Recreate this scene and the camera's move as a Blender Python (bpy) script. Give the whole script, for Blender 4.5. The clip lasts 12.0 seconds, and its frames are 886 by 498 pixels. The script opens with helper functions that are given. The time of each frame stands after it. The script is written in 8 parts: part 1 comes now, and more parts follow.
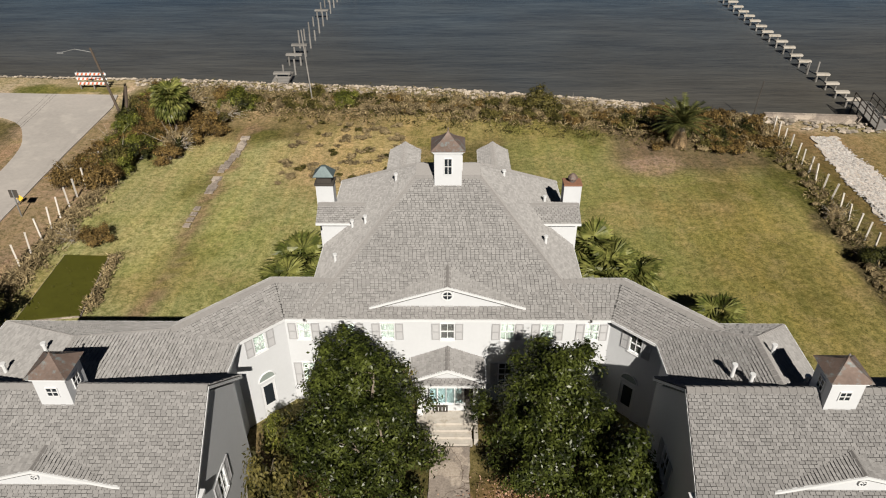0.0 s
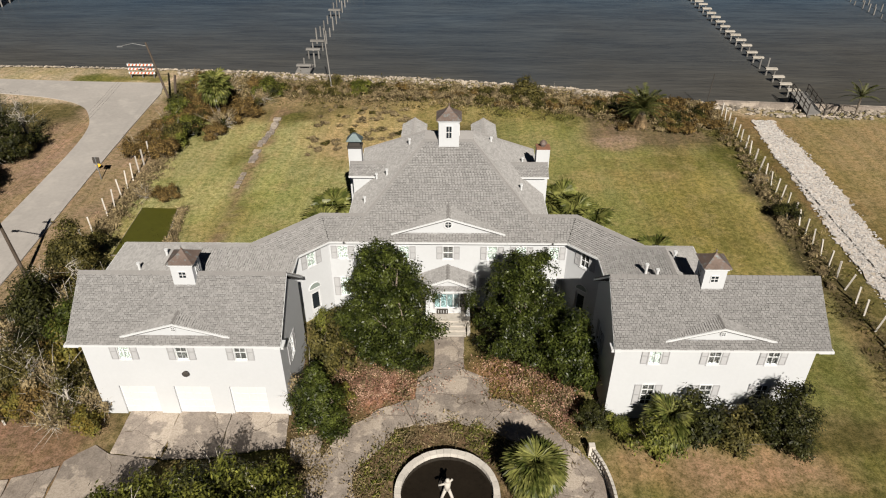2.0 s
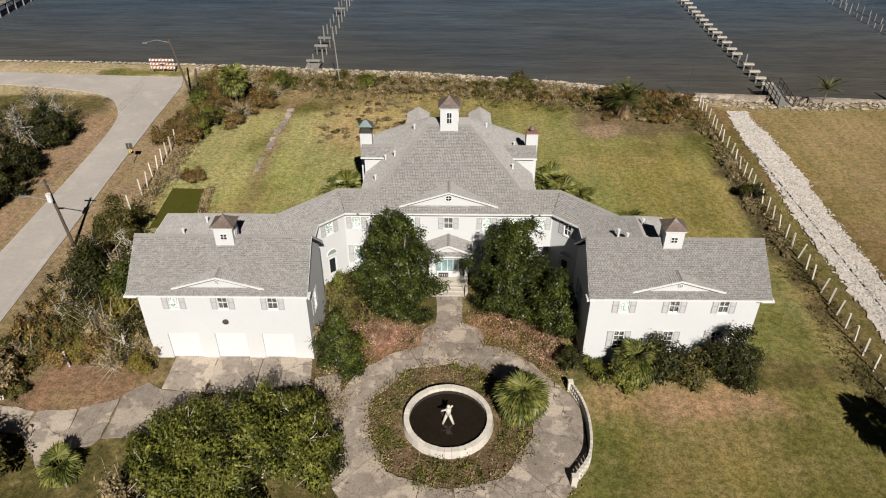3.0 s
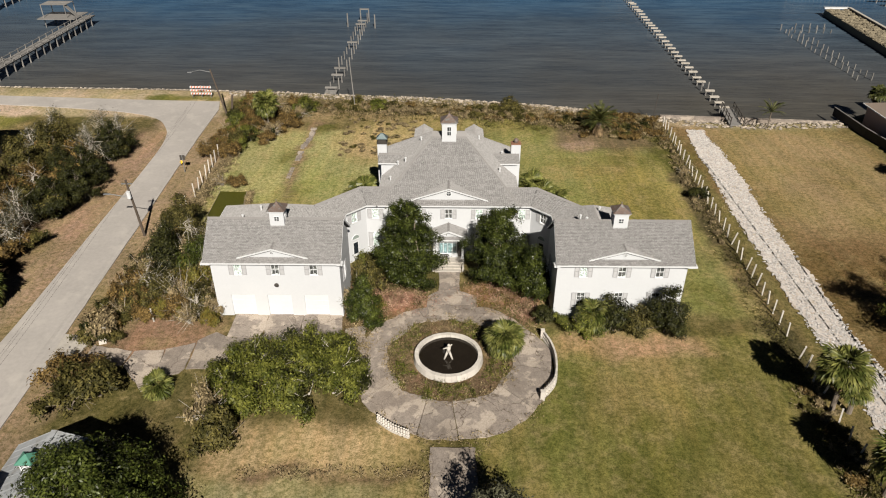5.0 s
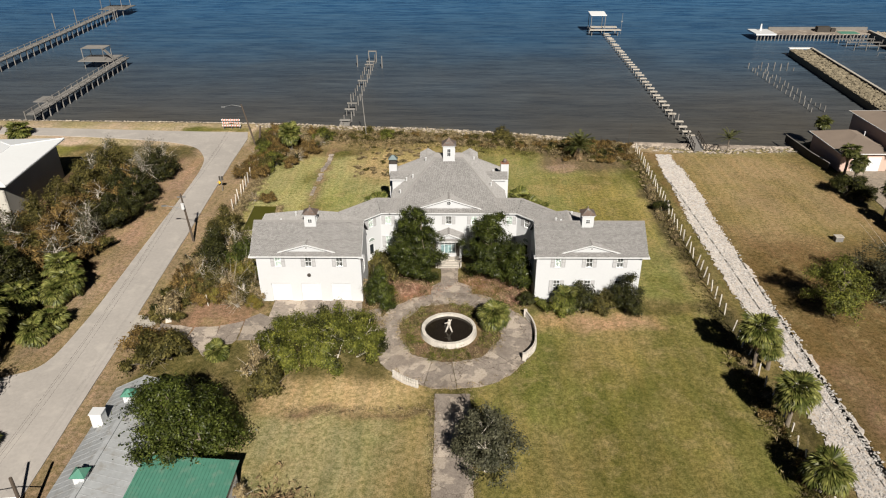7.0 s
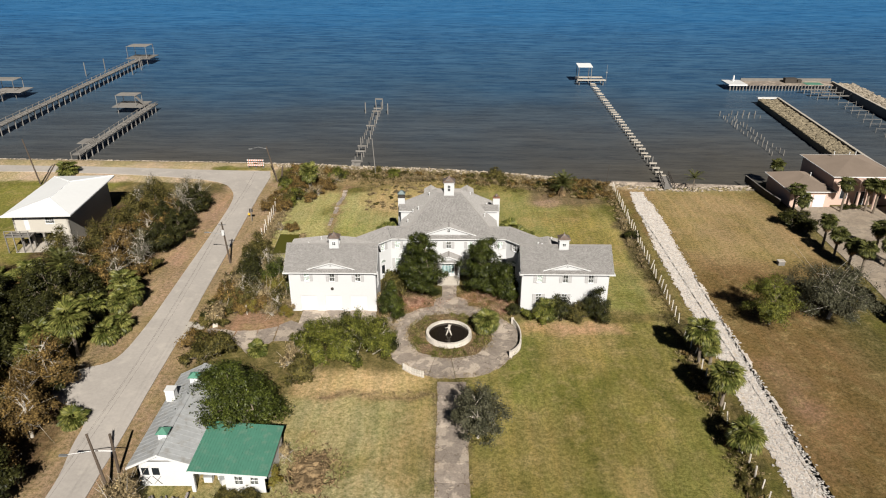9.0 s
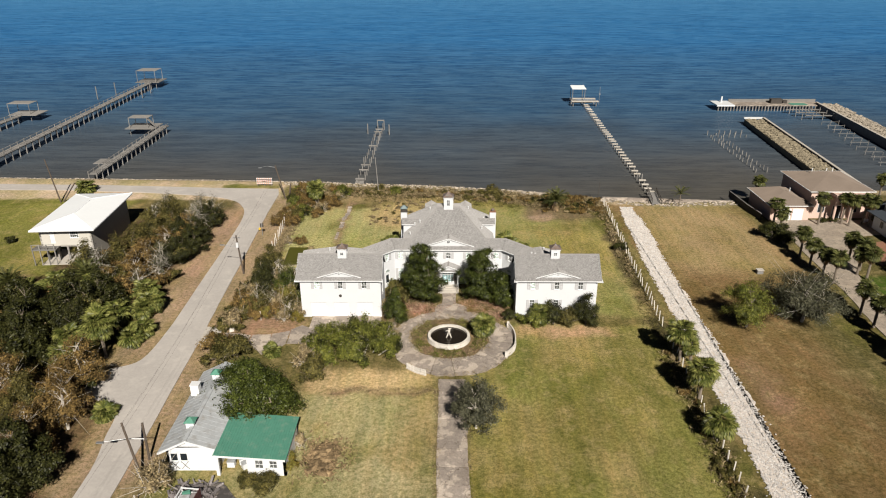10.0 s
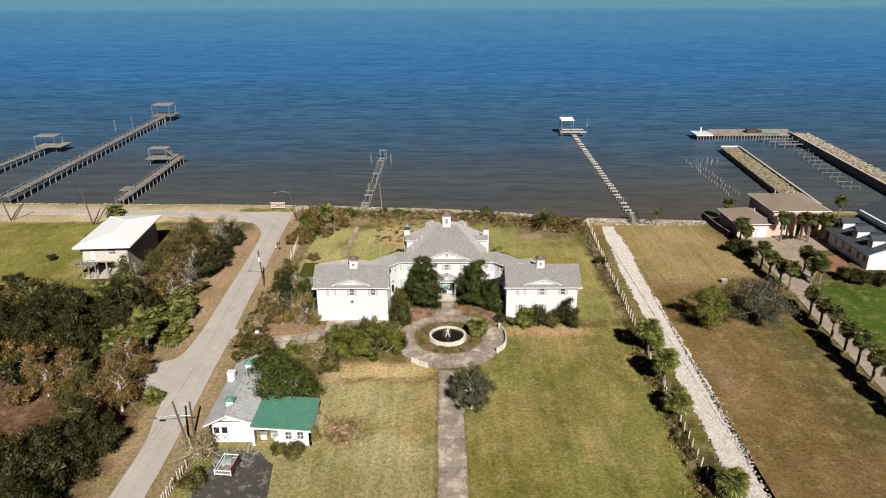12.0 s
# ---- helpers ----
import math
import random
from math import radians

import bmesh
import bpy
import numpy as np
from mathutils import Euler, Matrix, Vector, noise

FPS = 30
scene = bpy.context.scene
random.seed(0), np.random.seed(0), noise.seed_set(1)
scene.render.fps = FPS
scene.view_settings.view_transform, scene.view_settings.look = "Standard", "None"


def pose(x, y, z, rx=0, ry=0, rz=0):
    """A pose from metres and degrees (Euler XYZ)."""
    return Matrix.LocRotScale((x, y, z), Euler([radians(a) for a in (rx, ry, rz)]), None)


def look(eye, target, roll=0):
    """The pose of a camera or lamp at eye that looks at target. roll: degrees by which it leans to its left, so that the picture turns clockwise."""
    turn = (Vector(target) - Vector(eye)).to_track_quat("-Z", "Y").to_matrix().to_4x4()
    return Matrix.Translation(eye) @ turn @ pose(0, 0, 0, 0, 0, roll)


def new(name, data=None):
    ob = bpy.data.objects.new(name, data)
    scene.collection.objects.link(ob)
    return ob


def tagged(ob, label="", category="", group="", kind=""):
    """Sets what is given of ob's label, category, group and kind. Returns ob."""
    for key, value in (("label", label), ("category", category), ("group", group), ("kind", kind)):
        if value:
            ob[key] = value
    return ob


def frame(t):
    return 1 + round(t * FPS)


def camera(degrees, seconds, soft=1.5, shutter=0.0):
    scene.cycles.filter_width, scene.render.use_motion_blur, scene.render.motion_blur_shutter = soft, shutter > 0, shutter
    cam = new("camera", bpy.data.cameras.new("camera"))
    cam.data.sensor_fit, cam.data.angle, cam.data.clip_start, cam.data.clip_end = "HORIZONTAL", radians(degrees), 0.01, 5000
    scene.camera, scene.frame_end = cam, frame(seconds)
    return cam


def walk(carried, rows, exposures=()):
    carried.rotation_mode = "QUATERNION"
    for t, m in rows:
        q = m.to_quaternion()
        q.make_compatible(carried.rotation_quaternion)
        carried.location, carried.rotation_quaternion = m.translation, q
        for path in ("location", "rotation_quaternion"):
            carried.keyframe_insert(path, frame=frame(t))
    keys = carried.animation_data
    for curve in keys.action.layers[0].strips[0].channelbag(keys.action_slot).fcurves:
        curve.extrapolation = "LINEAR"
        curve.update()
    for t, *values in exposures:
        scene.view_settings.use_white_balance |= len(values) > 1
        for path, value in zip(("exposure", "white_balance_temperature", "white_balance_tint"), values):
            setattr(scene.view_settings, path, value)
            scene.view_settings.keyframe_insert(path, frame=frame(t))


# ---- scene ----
cam = camera(65.5, 12.0, 1.1)
PATH = [
    (0, (0.187, -3.625, 25.961), (0.162, -1.958, 24.857), -0.3),
    (0.5, (0.194, -6.366, 26.765), (0.171, -4.698, 25.661), -0.2),
    (1, (0.141, -9.448, 27.714), (0.121, -7.782, 26.607), -0.1),
    (1.5, (0.08, -12.406, 28.653), (0.062, -10.742, 27.544), 0.0),
    (2, (0.05, -15.462, 29.636), (0.033, -13.8, 28.523), 0.1),
    (2.5, (-0.025, -18.601, 30.676), (-0.039, -16.943, 29.558), 0.2),
    (3, (-0.084, -21.982, 31.665), (-0.096, -20.325, 30.545), 0.2),
    (3.5, (-0.154, -25.164, 32.533), (-0.164, -23.508, 31.412), 0.2),
    (5.5, (-0.029, -38.256, 36.674), (-0.045, -36.542, 35.644), 0.1),
    (6, (-0.013, -41.512, 37.517), (-0.03, -39.79, 36.498), -0.0),
    (6.5, (-0.022, -44.961, 38.392), (-0.038, -43.226, 37.398), -0.0),
    (7, (0.026, -48.273, 39.188), (0.009, -46.52, 38.225), -0.1),
    (9, (-0.206, -61.936, 43.653), (-0.218, -60.13, 42.794), 0.2),
    (9.5, (-0.24, -65.201, 44.381), (-0.251, -63.382, 43.551), 0.1),
    (10, (-0.279, -68.46, 45.194), (-0.289, -66.629, 44.388), 0.0),
    (10.5, (-0.386, -71.797, 45.999), (-0.393, -69.956, 45.218), 0.1),
    (11, (-0.433, -75.024, 46.703), (-0.438, -73.175, 45.94), 0.1),
    (11.5, (-0.46, -78.175, 47.269), (-0.463, -76.319, 46.524), -0.0),
    (12, (-0.431, -81.299, 47.671), (-0.434, -79.434, 46.947), -0.2),
]
walk(cam, [(t, look(eye, target, roll)) for t, eye, target, roll in PATH], [(0.0, 0.32), (3.5, 0.33), (7.0, 0.41), (12.0, 0.52)])

# ---- sky, sun, exposure ----
SUN_EL, SUN_AZ = radians(37.3), radians(168.5)
world = bpy.data.worlds.new("sky")
scene.world = world
world.use_nodes = True
_wn = world.node_tree.nodes
_sky = _wn.new("ShaderNodeTexSky")
_sky.sky_type, _sky.sun_disc = "NISHITA", False
_sky.sun_elevation, _sky.sun_rotation = SUN_EL, SUN_AZ
_sky.air_density, _sky.dust_density, _sky.ozone_density = 0.32, 0.03, 2.5
_bg = next(n for n in _wn if n.type == "BACKGROUND")
_bg.inputs["Strength"].default_value = 0.016
world.node_tree.links.new(_sky.outputs[0], _bg.inputs["Color"])
_sun = new("sun", bpy.data.lights.new("sun", "SUN"))
_sun.data.energy, _sun.data.angle, _sun.data.color = 5.0, radians(0.55), (1.0, 0.935, 0.83)
_sd = Vector((math.sin(SUN_AZ) * math.cos(SUN_EL), math.cos(SUN_AZ) * math.cos(SUN_EL), math.sin(SUN_EL)))
_sun.matrix_world = look((0, 0, 90), Vector((0, 0, 90)) - _sd)

# ---- materials ----


def _shader(name):
    m = bpy.data.materials.new(name)
    m.use_nodes = True
    nt = m.node_tree
    return m, nt, next(n for n in nt.nodes if n.type == "BSDF_PRINCIPLED")


def _node(nt, kind, **values):
    n = nt.nodes.new(kind)
    for key, v in values.items():
        if key in n.inputs:
            n.inputs[key].default_value = v
    return n


def _mixc(nt, fac, a, b, mode="MIX"):
    n = nt.nodes.new("ShaderNodeMix")
    n.data_type, n.blend_type = "RGBA", mode
    for sock, v in ((n.inputs[0], fac), (n.inputs[6], a), (n.inputs[7], b)):
        if isinstance(v, (int, float)):
            sock.default_value = v
        elif isinstance(v, tuple):
            sock.default_value = (*v, 1)
        else:
            nt.links.new(v, sock)
    return n.outputs[2]


def _noise(nt, scale, detail=4.0, rough=0.6, vec=None):
    if vec is None:
        vec = nt.nodes.new("ShaderNodeNewGeometry").outputs["Position"]
    n = _node(nt, "ShaderNodeTexNoise", Scale=scale, Detail=detail, Roughness=rough)
    nt.links.new(vec, n.inputs["Vector"])
    return n.outputs[0]


def _ramp(nt, val, lo, hi):
    n = _node(nt, "ShaderNodeMapRange")
    n.inputs[1].default_value, n.inputs[2].default_value = lo, hi
    nt.links.new(val, n.inputs[0])
    return n.outputs[0]


def _bump(nt, bsdf, val, strength, dist):
    n = _node(nt, "ShaderNodeBump", Strength=strength, Distance=dist)
    nt.links.new(val, n.inputs["Height"])
    nt.links.new(n.outputs[0], bsdf.inputs["Normal"])


def surface(name, col, rough=0.7, var=0.25, big=0.5, fine=8.0, stain=None, metal=0.0, bump=0.3, dist=0.02, rand=0.0, island=False, spec=0.4):
    """A weathered surface: colour with large and fine variation, a stain colour in patches, and fine relief."""
    m, nt, b = _shader(name)
    lo = tuple(c * (1 - var) for c in col)
    hi = tuple(min(1, c * (1 + var)) for c in col)
    n1, n2 = _noise(nt, big, 5), _noise(nt, fine, 6, 0.7)
    c = _mixc(nt, _ramp(nt, n1, 0.3, 0.7), lo, hi)
    c = _mixc(nt, 0.5, c, _mixc(nt, _ramp(nt, n2, 0.3, 0.7), lo, hi))
    if stain:
        n3 = _noise(nt, big * 2.3 + 0.11, 7, 0.65)
        c = _mixc(nt, _ramp(nt, n3, 0.52, 0.68), c, stain)
    if rand:
        src = nt.nodes.new("ShaderNodeNewGeometry").outputs["Random Per Island"] if island else nt.nodes.new("ShaderNodeObjectInfo").outputs["Random"]
        h = _node(nt, "ShaderNodeHueSaturation")
        nt.links.new(_ramp(nt, src, -0.0001, 1.0), h.inputs["Value"])
        mr = nt.nodes.new("ShaderNodeMapRange")
        mr.inputs[3].default_value, mr.inputs[4].default_value = 1 - rand, 1 + rand
        nt.links.new(src, mr.inputs[0])
        nt.links.new(mr.outputs[0], h.inputs["Value"])
        nt.links.new(c, h.inputs["Color"])
        c = h.outputs[0]
    nt.links.new(c, b.inputs["Base Color"])
    b.inputs["Roughness"].default_value, b.inputs["Metallic"].default_value = rough, metal
    b.inputs["Specular IOR Level"].default_value = spec
    b.inputs["Diffuse Roughness"].default_value = 1.0 if rough > 0.9 else 0.0
    if bump:
        _bump(nt, b, n2, bump, dist)
    return m


def leafy(name, col, tip, rough=0.5, var=0.55, trans=0.14):
    """Leaves: colour varied leaf by leaf and clump by clump, slightly translucent."""
    m, nt, b = _shader(name)
    g = nt.nodes.new("ShaderNodeNewGeometry")
    n1 = _noise(nt, 1.3, 4, 0.7)
    c = _mixc(nt, _ramp(nt, n1, 0.42, 0.60), tuple(v * 0.72 for v in col), tuple(v * 1.22 for v in tip))
    h = _node(nt, "ShaderNodeHueSaturation")
    mr = nt.nodes.new("ShaderNodeMapRange")
    mr.inputs[3].default_value, mr.inputs[4].default_value = 1 - var, 1 + var
    nt.links.new(g.outputs["Random Per Island"], mr.inputs[0])
    nt.links.new(mr.outputs[0], h.inputs["Value"])
    nt.links.new(c, h.inputs["Color"])
    nt.links.new(h.outputs[0], b.inputs["Base Color"])
    b.inputs["Roughness"].default_value = rough
    b.inputs["Specular IOR Level"].default_value = 0.2
    if trans:
        t = nt.nodes.new("ShaderNodeBsdfTranslucent")
        nt.links.new(h.outputs[0], t.inputs["Color"])
        mx = _node(nt, "ShaderNodeMixShader")
        mx.inputs[0].default_value = trans
        nt.links.new(b.outputs[0], mx.inputs[1])
        nt.links.new(t.outputs[0], mx.inputs[2])
        out = next(n for n in nt.nodes if n.type == "OUTPUT_MATERIAL")
        nt.links.new(mx.outputs[0], out.inputs[0])
    return m


def glassy(name, tint, rough=0.03):
    m, nt, b = _shader(name)
    b.inputs["Base Color"].default_value = (*tint, 1)
    b.inputs["Roughness"].default_value = rough
    b.inputs["Transmission Weight"].default_value = 1.0
    b.inputs["IOR"].default_value = 1.45
    return m


def ground_material():
    """Mown grass and soil: the colour of the plan, mottled in patches, tufts and blades, with straw and worn spots."""
    m, nt, b = _shader("ground")
    at = nt.nodes.new("ShaderNodeVertexColor")
    at.layer_name = "soil"
    n0, n1, n2, n3 = _noise(nt, 0.10, 5, 0.6), _noise(nt, 0.45, 7, 0.7), _noise(nt, 2.4, 6, 0.75), _noise(nt, 9.0, 5, 0.8)
    c = at.outputs[0]
    c = _mixc(nt, _ramp(nt, n0, 0.42, 0.62), c, _mixc(nt, 1.0, c, (0.80, 0.86, 0.68), "MULTIPLY"))
    mp = nt.nodes.new("ShaderNodeMapping")
    mp.inputs["Scale"].default_value = (1.0, 0.06, 1.0)
    nt.links.new(nt.nodes.new("ShaderNodeNewGeometry").outputs["Position"], mp.inputs[0])
    mown = _noise(nt, 1.1, 3, 0.6, mp.outputs[0])
    c = _mixc(nt, _ramp(nt, mown, 0.42, 0.62), c, _mixc(nt, 1.0, c, (1.20, 1.13, 1.12), "MULTIPLY"))
    straw = _mixc(nt, 0.45, c, (0.34, 0.255, 0.135))
    c = _mixc(nt, _ramp(nt, n1, 0.50, 0.66), c, straw)
    c = _mixc(nt, _ramp(nt, n2, 0.56, 0.40), c, _mixc(nt, 1.0, c, (0.56, 0.60, 0.50), "MULTIPLY"))
    c = _mixc(nt, _ramp(nt, n2, 0.58, 0.74), c, _mixc(nt, 1.0, c, (1.40, 1.34, 1.25), "MULTIPLY"))
    c = _mixc(nt, _ramp(nt, n3, 0.54, 0.40), c, _mixc(nt, 1.0, c, (0.52, 0.55, 0.46), "MULTIPLY"))
    nt.links.new(c, b.inputs["Base Color"])
    b.inputs["Roughness"].default_value = 0.95
    b.inputs["Diffuse Roughness"].default_value = 0.8
    b.inputs["Specular IOR Level"].default_value = 0.1
    _bump(nt, b, n3, 0.8, 0.08)
    return m


def worn_concrete(name, grey, pale, dark):
    """Old paving: grey and mossy, with sharp-edged pale worn patches, dark stains and hairline cracks."""
    m, nt, b = _shader(name)
    n1, n2, n3, n4 = _noise(nt, 0.55, 8, 0.62), _noise(nt, 1.7, 7, 0.7), _noise(nt, 11.0, 5, 0.75), _noise(nt, 0.22, 4, 0.5)
    c = _mixc(nt, _ramp(nt, n2, 0.35, 0.68), tuple(v * 0.8 for v in grey), tuple(v * 1.22 for v in grey))
    c = _mixc(nt, _ramp(nt, n1, 0.515, 0.56), c, pale)
    c = _mixc(nt, _ramp(nt, n4, 0.50, 0.66), c, _mixc(nt, 0.35, c, dark))
    c = _mixc(nt, _ramp(nt, n2, 0.60, 0.72), c, _mixc(nt, 0.5, c, dark))
    c = _mixc(nt, _ramp(nt, n3, 0.58, 0.40), c, _mixc(nt, 1.0, c, (0.74, 0.73, 0.71), "MULTIPLY"))
    vo = _node(nt, "ShaderNodeTexVoronoi", Scale=0.3)
    vo.feature = "DISTANCE_TO_EDGE"
    warp = nt.nodes.new("ShaderNodeVectorMath")
    warp.operation = "ADD"
    wn = _node(nt, "ShaderNodeTexNoise", Scale=1.1, Detail=4.0)
    pos = nt.nodes.new("ShaderNodeNewGeometry").outputs["Position"]
    nt.links.new(pos, wn.inputs["Vector"])
    nt.links.new(pos, warp.inputs[0])
    nt.links.new(wn.outputs[1], warp.inputs[1])
    nt.links.new(warp.outputs[0], vo.inputs["Vector"])
    crack = _ramp(nt, vo.outputs["Distance"], 0.007, 0.002)
    c = _mixc(nt, crack, c, tuple(v * 0.7 for v in dark))
    h = _node(nt, "ShaderNodeHueSaturation")
    mr = nt.nodes.new("ShaderNodeMapRange")
    mr.inputs[3].default_value, mr.inputs[4].default_value = 0.86, 1.14
    nt.links.new(nt.nodes.new("ShaderNodeObjectInfo").outputs["Random"], mr.inputs[0])
    nt.links.new(mr.outputs[0], h.inputs["Value"])
    nt.links.new(c, h.inputs["Color"])
    nt.links.new(h.outputs[0], b.inputs["Base Color"])
    b.inputs["Roughness"].default_value = 0.92
    b.inputs["Specular IOR Level"].default_value = 0.25
    _bump(nt, b, n3, 0.5, 0.02)
    return m


def water_material():
    m, nt, b = _shader("sea_water")
    pos = nt.nodes.new("ShaderNodeNewGeometry").outputs["Position"]
    sep = nt.nodes.new("ShaderNodeSeparateXYZ")
    nt.links.new(pos, sep.inputs[0])
    wob = _noise(nt, 0.02, 3)
    ad = nt.nodes.new("ShaderNodeMath")
    ad.operation = "MULTIPLY_ADD"
    nt.links.new(wob, ad.inputs[0])
    ad.inputs[1].default_value = 60.0
    nt.links.new(sep.outputs[1], ad.inputs[2])
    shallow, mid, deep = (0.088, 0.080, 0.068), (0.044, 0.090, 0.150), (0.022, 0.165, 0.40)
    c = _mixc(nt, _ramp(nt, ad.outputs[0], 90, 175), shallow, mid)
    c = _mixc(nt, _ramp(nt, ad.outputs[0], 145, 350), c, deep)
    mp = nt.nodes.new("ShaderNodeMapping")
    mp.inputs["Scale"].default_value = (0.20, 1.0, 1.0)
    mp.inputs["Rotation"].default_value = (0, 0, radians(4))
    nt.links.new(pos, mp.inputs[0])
    # Far tints grow paler: haze and sky reflection painted into the base colour.
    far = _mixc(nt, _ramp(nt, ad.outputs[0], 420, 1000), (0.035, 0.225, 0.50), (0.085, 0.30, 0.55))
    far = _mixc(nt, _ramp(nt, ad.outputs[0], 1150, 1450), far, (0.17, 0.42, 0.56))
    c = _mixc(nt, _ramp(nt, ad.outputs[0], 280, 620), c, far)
    # Waves and swell: glint and shade of crests and troughs mixed into the colour.
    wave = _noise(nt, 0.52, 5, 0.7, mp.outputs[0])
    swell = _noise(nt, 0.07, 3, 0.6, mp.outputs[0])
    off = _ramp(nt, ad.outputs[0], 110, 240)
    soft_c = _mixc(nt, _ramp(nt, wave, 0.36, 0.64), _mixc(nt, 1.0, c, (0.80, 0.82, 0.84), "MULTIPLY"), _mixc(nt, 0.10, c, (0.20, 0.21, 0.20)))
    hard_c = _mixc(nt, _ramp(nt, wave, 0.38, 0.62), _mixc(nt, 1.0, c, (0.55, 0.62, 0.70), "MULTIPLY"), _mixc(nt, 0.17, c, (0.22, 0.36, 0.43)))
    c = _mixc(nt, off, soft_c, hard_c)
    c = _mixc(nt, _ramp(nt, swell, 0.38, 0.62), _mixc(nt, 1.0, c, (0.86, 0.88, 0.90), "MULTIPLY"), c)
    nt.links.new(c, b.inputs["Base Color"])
    b.inputs["Roughness"].default_value = 0.25
    b.inputs["IOR"].default_value = 1.33
    b.inputs["Specular IOR Level"].default_value = 0.06
    w1 = _noise(nt, 0.30, 3, 0.5, mp.outputs[0])
    w2 = _noise(nt, 1.6, 4, 0.6, mp.outputs[0])
    w3 = _noise(nt, 0.05, 2, 0.5, mp.outputs[0])
    s1 = nt.nodes.new("ShaderNodeMath")
    s1.operation = "MULTIPLY_ADD"
    nt.links.new(w1, s1.inputs[0])
    s1.inputs[1].default_value = 2.2
    nt.links.new(w2, s1.inputs[2])
    s2 = nt.nodes.new("ShaderNodeMath")
    s2.operation = "MULTIPLY_ADD"
    nt.links.new(w3, s2.inputs[0])
    s2.inputs[1].default_value = 3.0
    nt.links.new(s1.outputs[0], s2.inputs[2])
    _bump(nt, b, s2.outputs[0], 0.3, 0.5)
    return m


GROUND = ground_material()
WATER = water_material()
STUCCO = surface("white_stucco", (0.575, 0.588, 0.61), 0.85, 0.04, 0.4, 5, bump=0.15)
TRIM = surface("white_trim", (0.66, 0.67, 0.685), 0.5, 0.04, 0.8, 6, bump=0.05)
SHINGLE = surface("grey_shingle", (0.262, 0.255, 0.252), 0.92, 0.10, 0.35, 7, rand=0.14, island=True, bump=0.5, spec=0.2)
SHINGLE_OWN = surface("grey_shingle_piece", (0.262, 0.255, 0.252), 0.92, 0.10, 0.35, 7, rand=0.14, bump=0.5, spec=0.2)
ROOF_UNDER = surface("roof_felt", (0.07, 0.068, 0.068), 0.95, 0.15)
# Darker copy of the ridge cap: the gablet ridges' shadow edge as colour.
RIDGE_SHADOW = surface("ridge_cap_shadow", (0.155, 0.148, 0.145), 0.92, 0.2, 0.4, 12)
RIDGE_CAP = surface("ridge_cap", (0.25, 0.24, 0.235), 0.92, 0.2, 0.4, 12)
SHUTTER = surface("grey_shutter", (0.36, 0.36, 0.37), 0.6, 0.08)
GLASS = glassy("window_glass", (0.93, 0.96, 0.95))
BLIND = surface("pale_blind", (0.25, 0.29, 0.27), 0.8, 0.1)
# Near-black colour that stands in for the shade of unlit rooms.
ROOM_SHADE = surface("room_shade_sheet", (0.05, 0.05, 0.05), 0.9, 0.2, bump=0)
COPPER = surface("weathered_copper", (0.17, 0.125, 0.105), 0.6, 0.3, 1.6, 9, stain=(0.20, 0.235, 0.24), metal=0.25)
PATINA = surface("patina_metal", (0.12, 0.155, 0.16), 0.5, 0.25, 1.2, 9, metal=0.4)
CONCRETE = worn_concrete("old_concrete", (0.315, 0.27, 0.235), (0.49, 0.42, 0.355), (0.18, 0.14, 0.11))
DRIVE = worn_concrete("drive_concrete", (0.29, 0.245, 0.20), (0.35, 0.295, 0.235), (0.21, 0.17, 0.135))
PALE_CONCRETE = surface("pale_concrete", (0.45, 0.415, 0.37), 0.9, 0.15, 0.8, 5, stain=(0.32, 0.28, 0.22))
ASPHALT = surface("worn_road", (0.41, 0.38, 0.355), 0.9, 0.16, 0.15, 3, stain=(0.48, 0.445, 0.41), bump=0.2)
DARK_ASPHALT = surface("dark_asphalt", (0.058, 0.052, 0.050), 0.9, 0.3, 0.4, 4, stain=(0.21, 0.18, 0.155))
GRAVEL = surface("shell_gravel", (0.39, 0.37, 0.355), 0.95, 0.15, 0.5, 6, rand=0.32, island=True)
GRAVEL_BED = surface("gravel_bed", (0.40, 0.36, 0.33), 0.95, 0.3, 0.8, 7, stain=(0.30, 0.25, 0.19), bump=0.6)
ROCK = surface("rubble_rock", (0.30, 0.258, 0.212), 0.95, 0.3, 0.9, 5, rand=0.5, island=True, bump=0.5)
TAN_ROCK = surface("tan_rock", (0.195, 0.165, 0.115), 0.95, 0.25, 0.9, 5, rand=0.4, island=True, bump=0.5)
STONE_WHITE = surface("white_stone", (0.58, 0.54, 0.49), 0.85, 0.15, 1.2, 7, rand=0.1, bump=0.3)
OLD_WOOD = surface("grey_wood", (0.205, 0.195, 0.185), 0.9, 0.25, 0.8, 9, rand=0.25, bump=0.4)
DARK_WOOD = surface("dark_wood", (0.055, 0.048, 0.042), 0.85, 0.3, 0.8, 9, rand=0.2)
POLE_WOOD = surface("pole_wood", (0.085, 0.065, 0.05), 0.9, 0.25, 0.8, 9)
BARK = surface("bark", (0.17, 0.14, 0.11), 0.95, 0.3, 1.2, 10, bump=0.6)
PALE_BARK = surface("pale_bark", (0.40, 0.365, 0.32), 0.95, 0.25, 1.2, 10, bump=0.5)
METAL_ROOF = surface("pale_metal_roof", (0.37, 0.385, 0.40), 0.6, 0.2, 0.5, 3, stain=(0.29, 0.285, 0.275), bump=0.05)
WHITE_ROOF = surface("white_metal_roof", (0.78, 0.80, 0.82), 0.45, 0.04, 0.3, 2, bump=0.04)
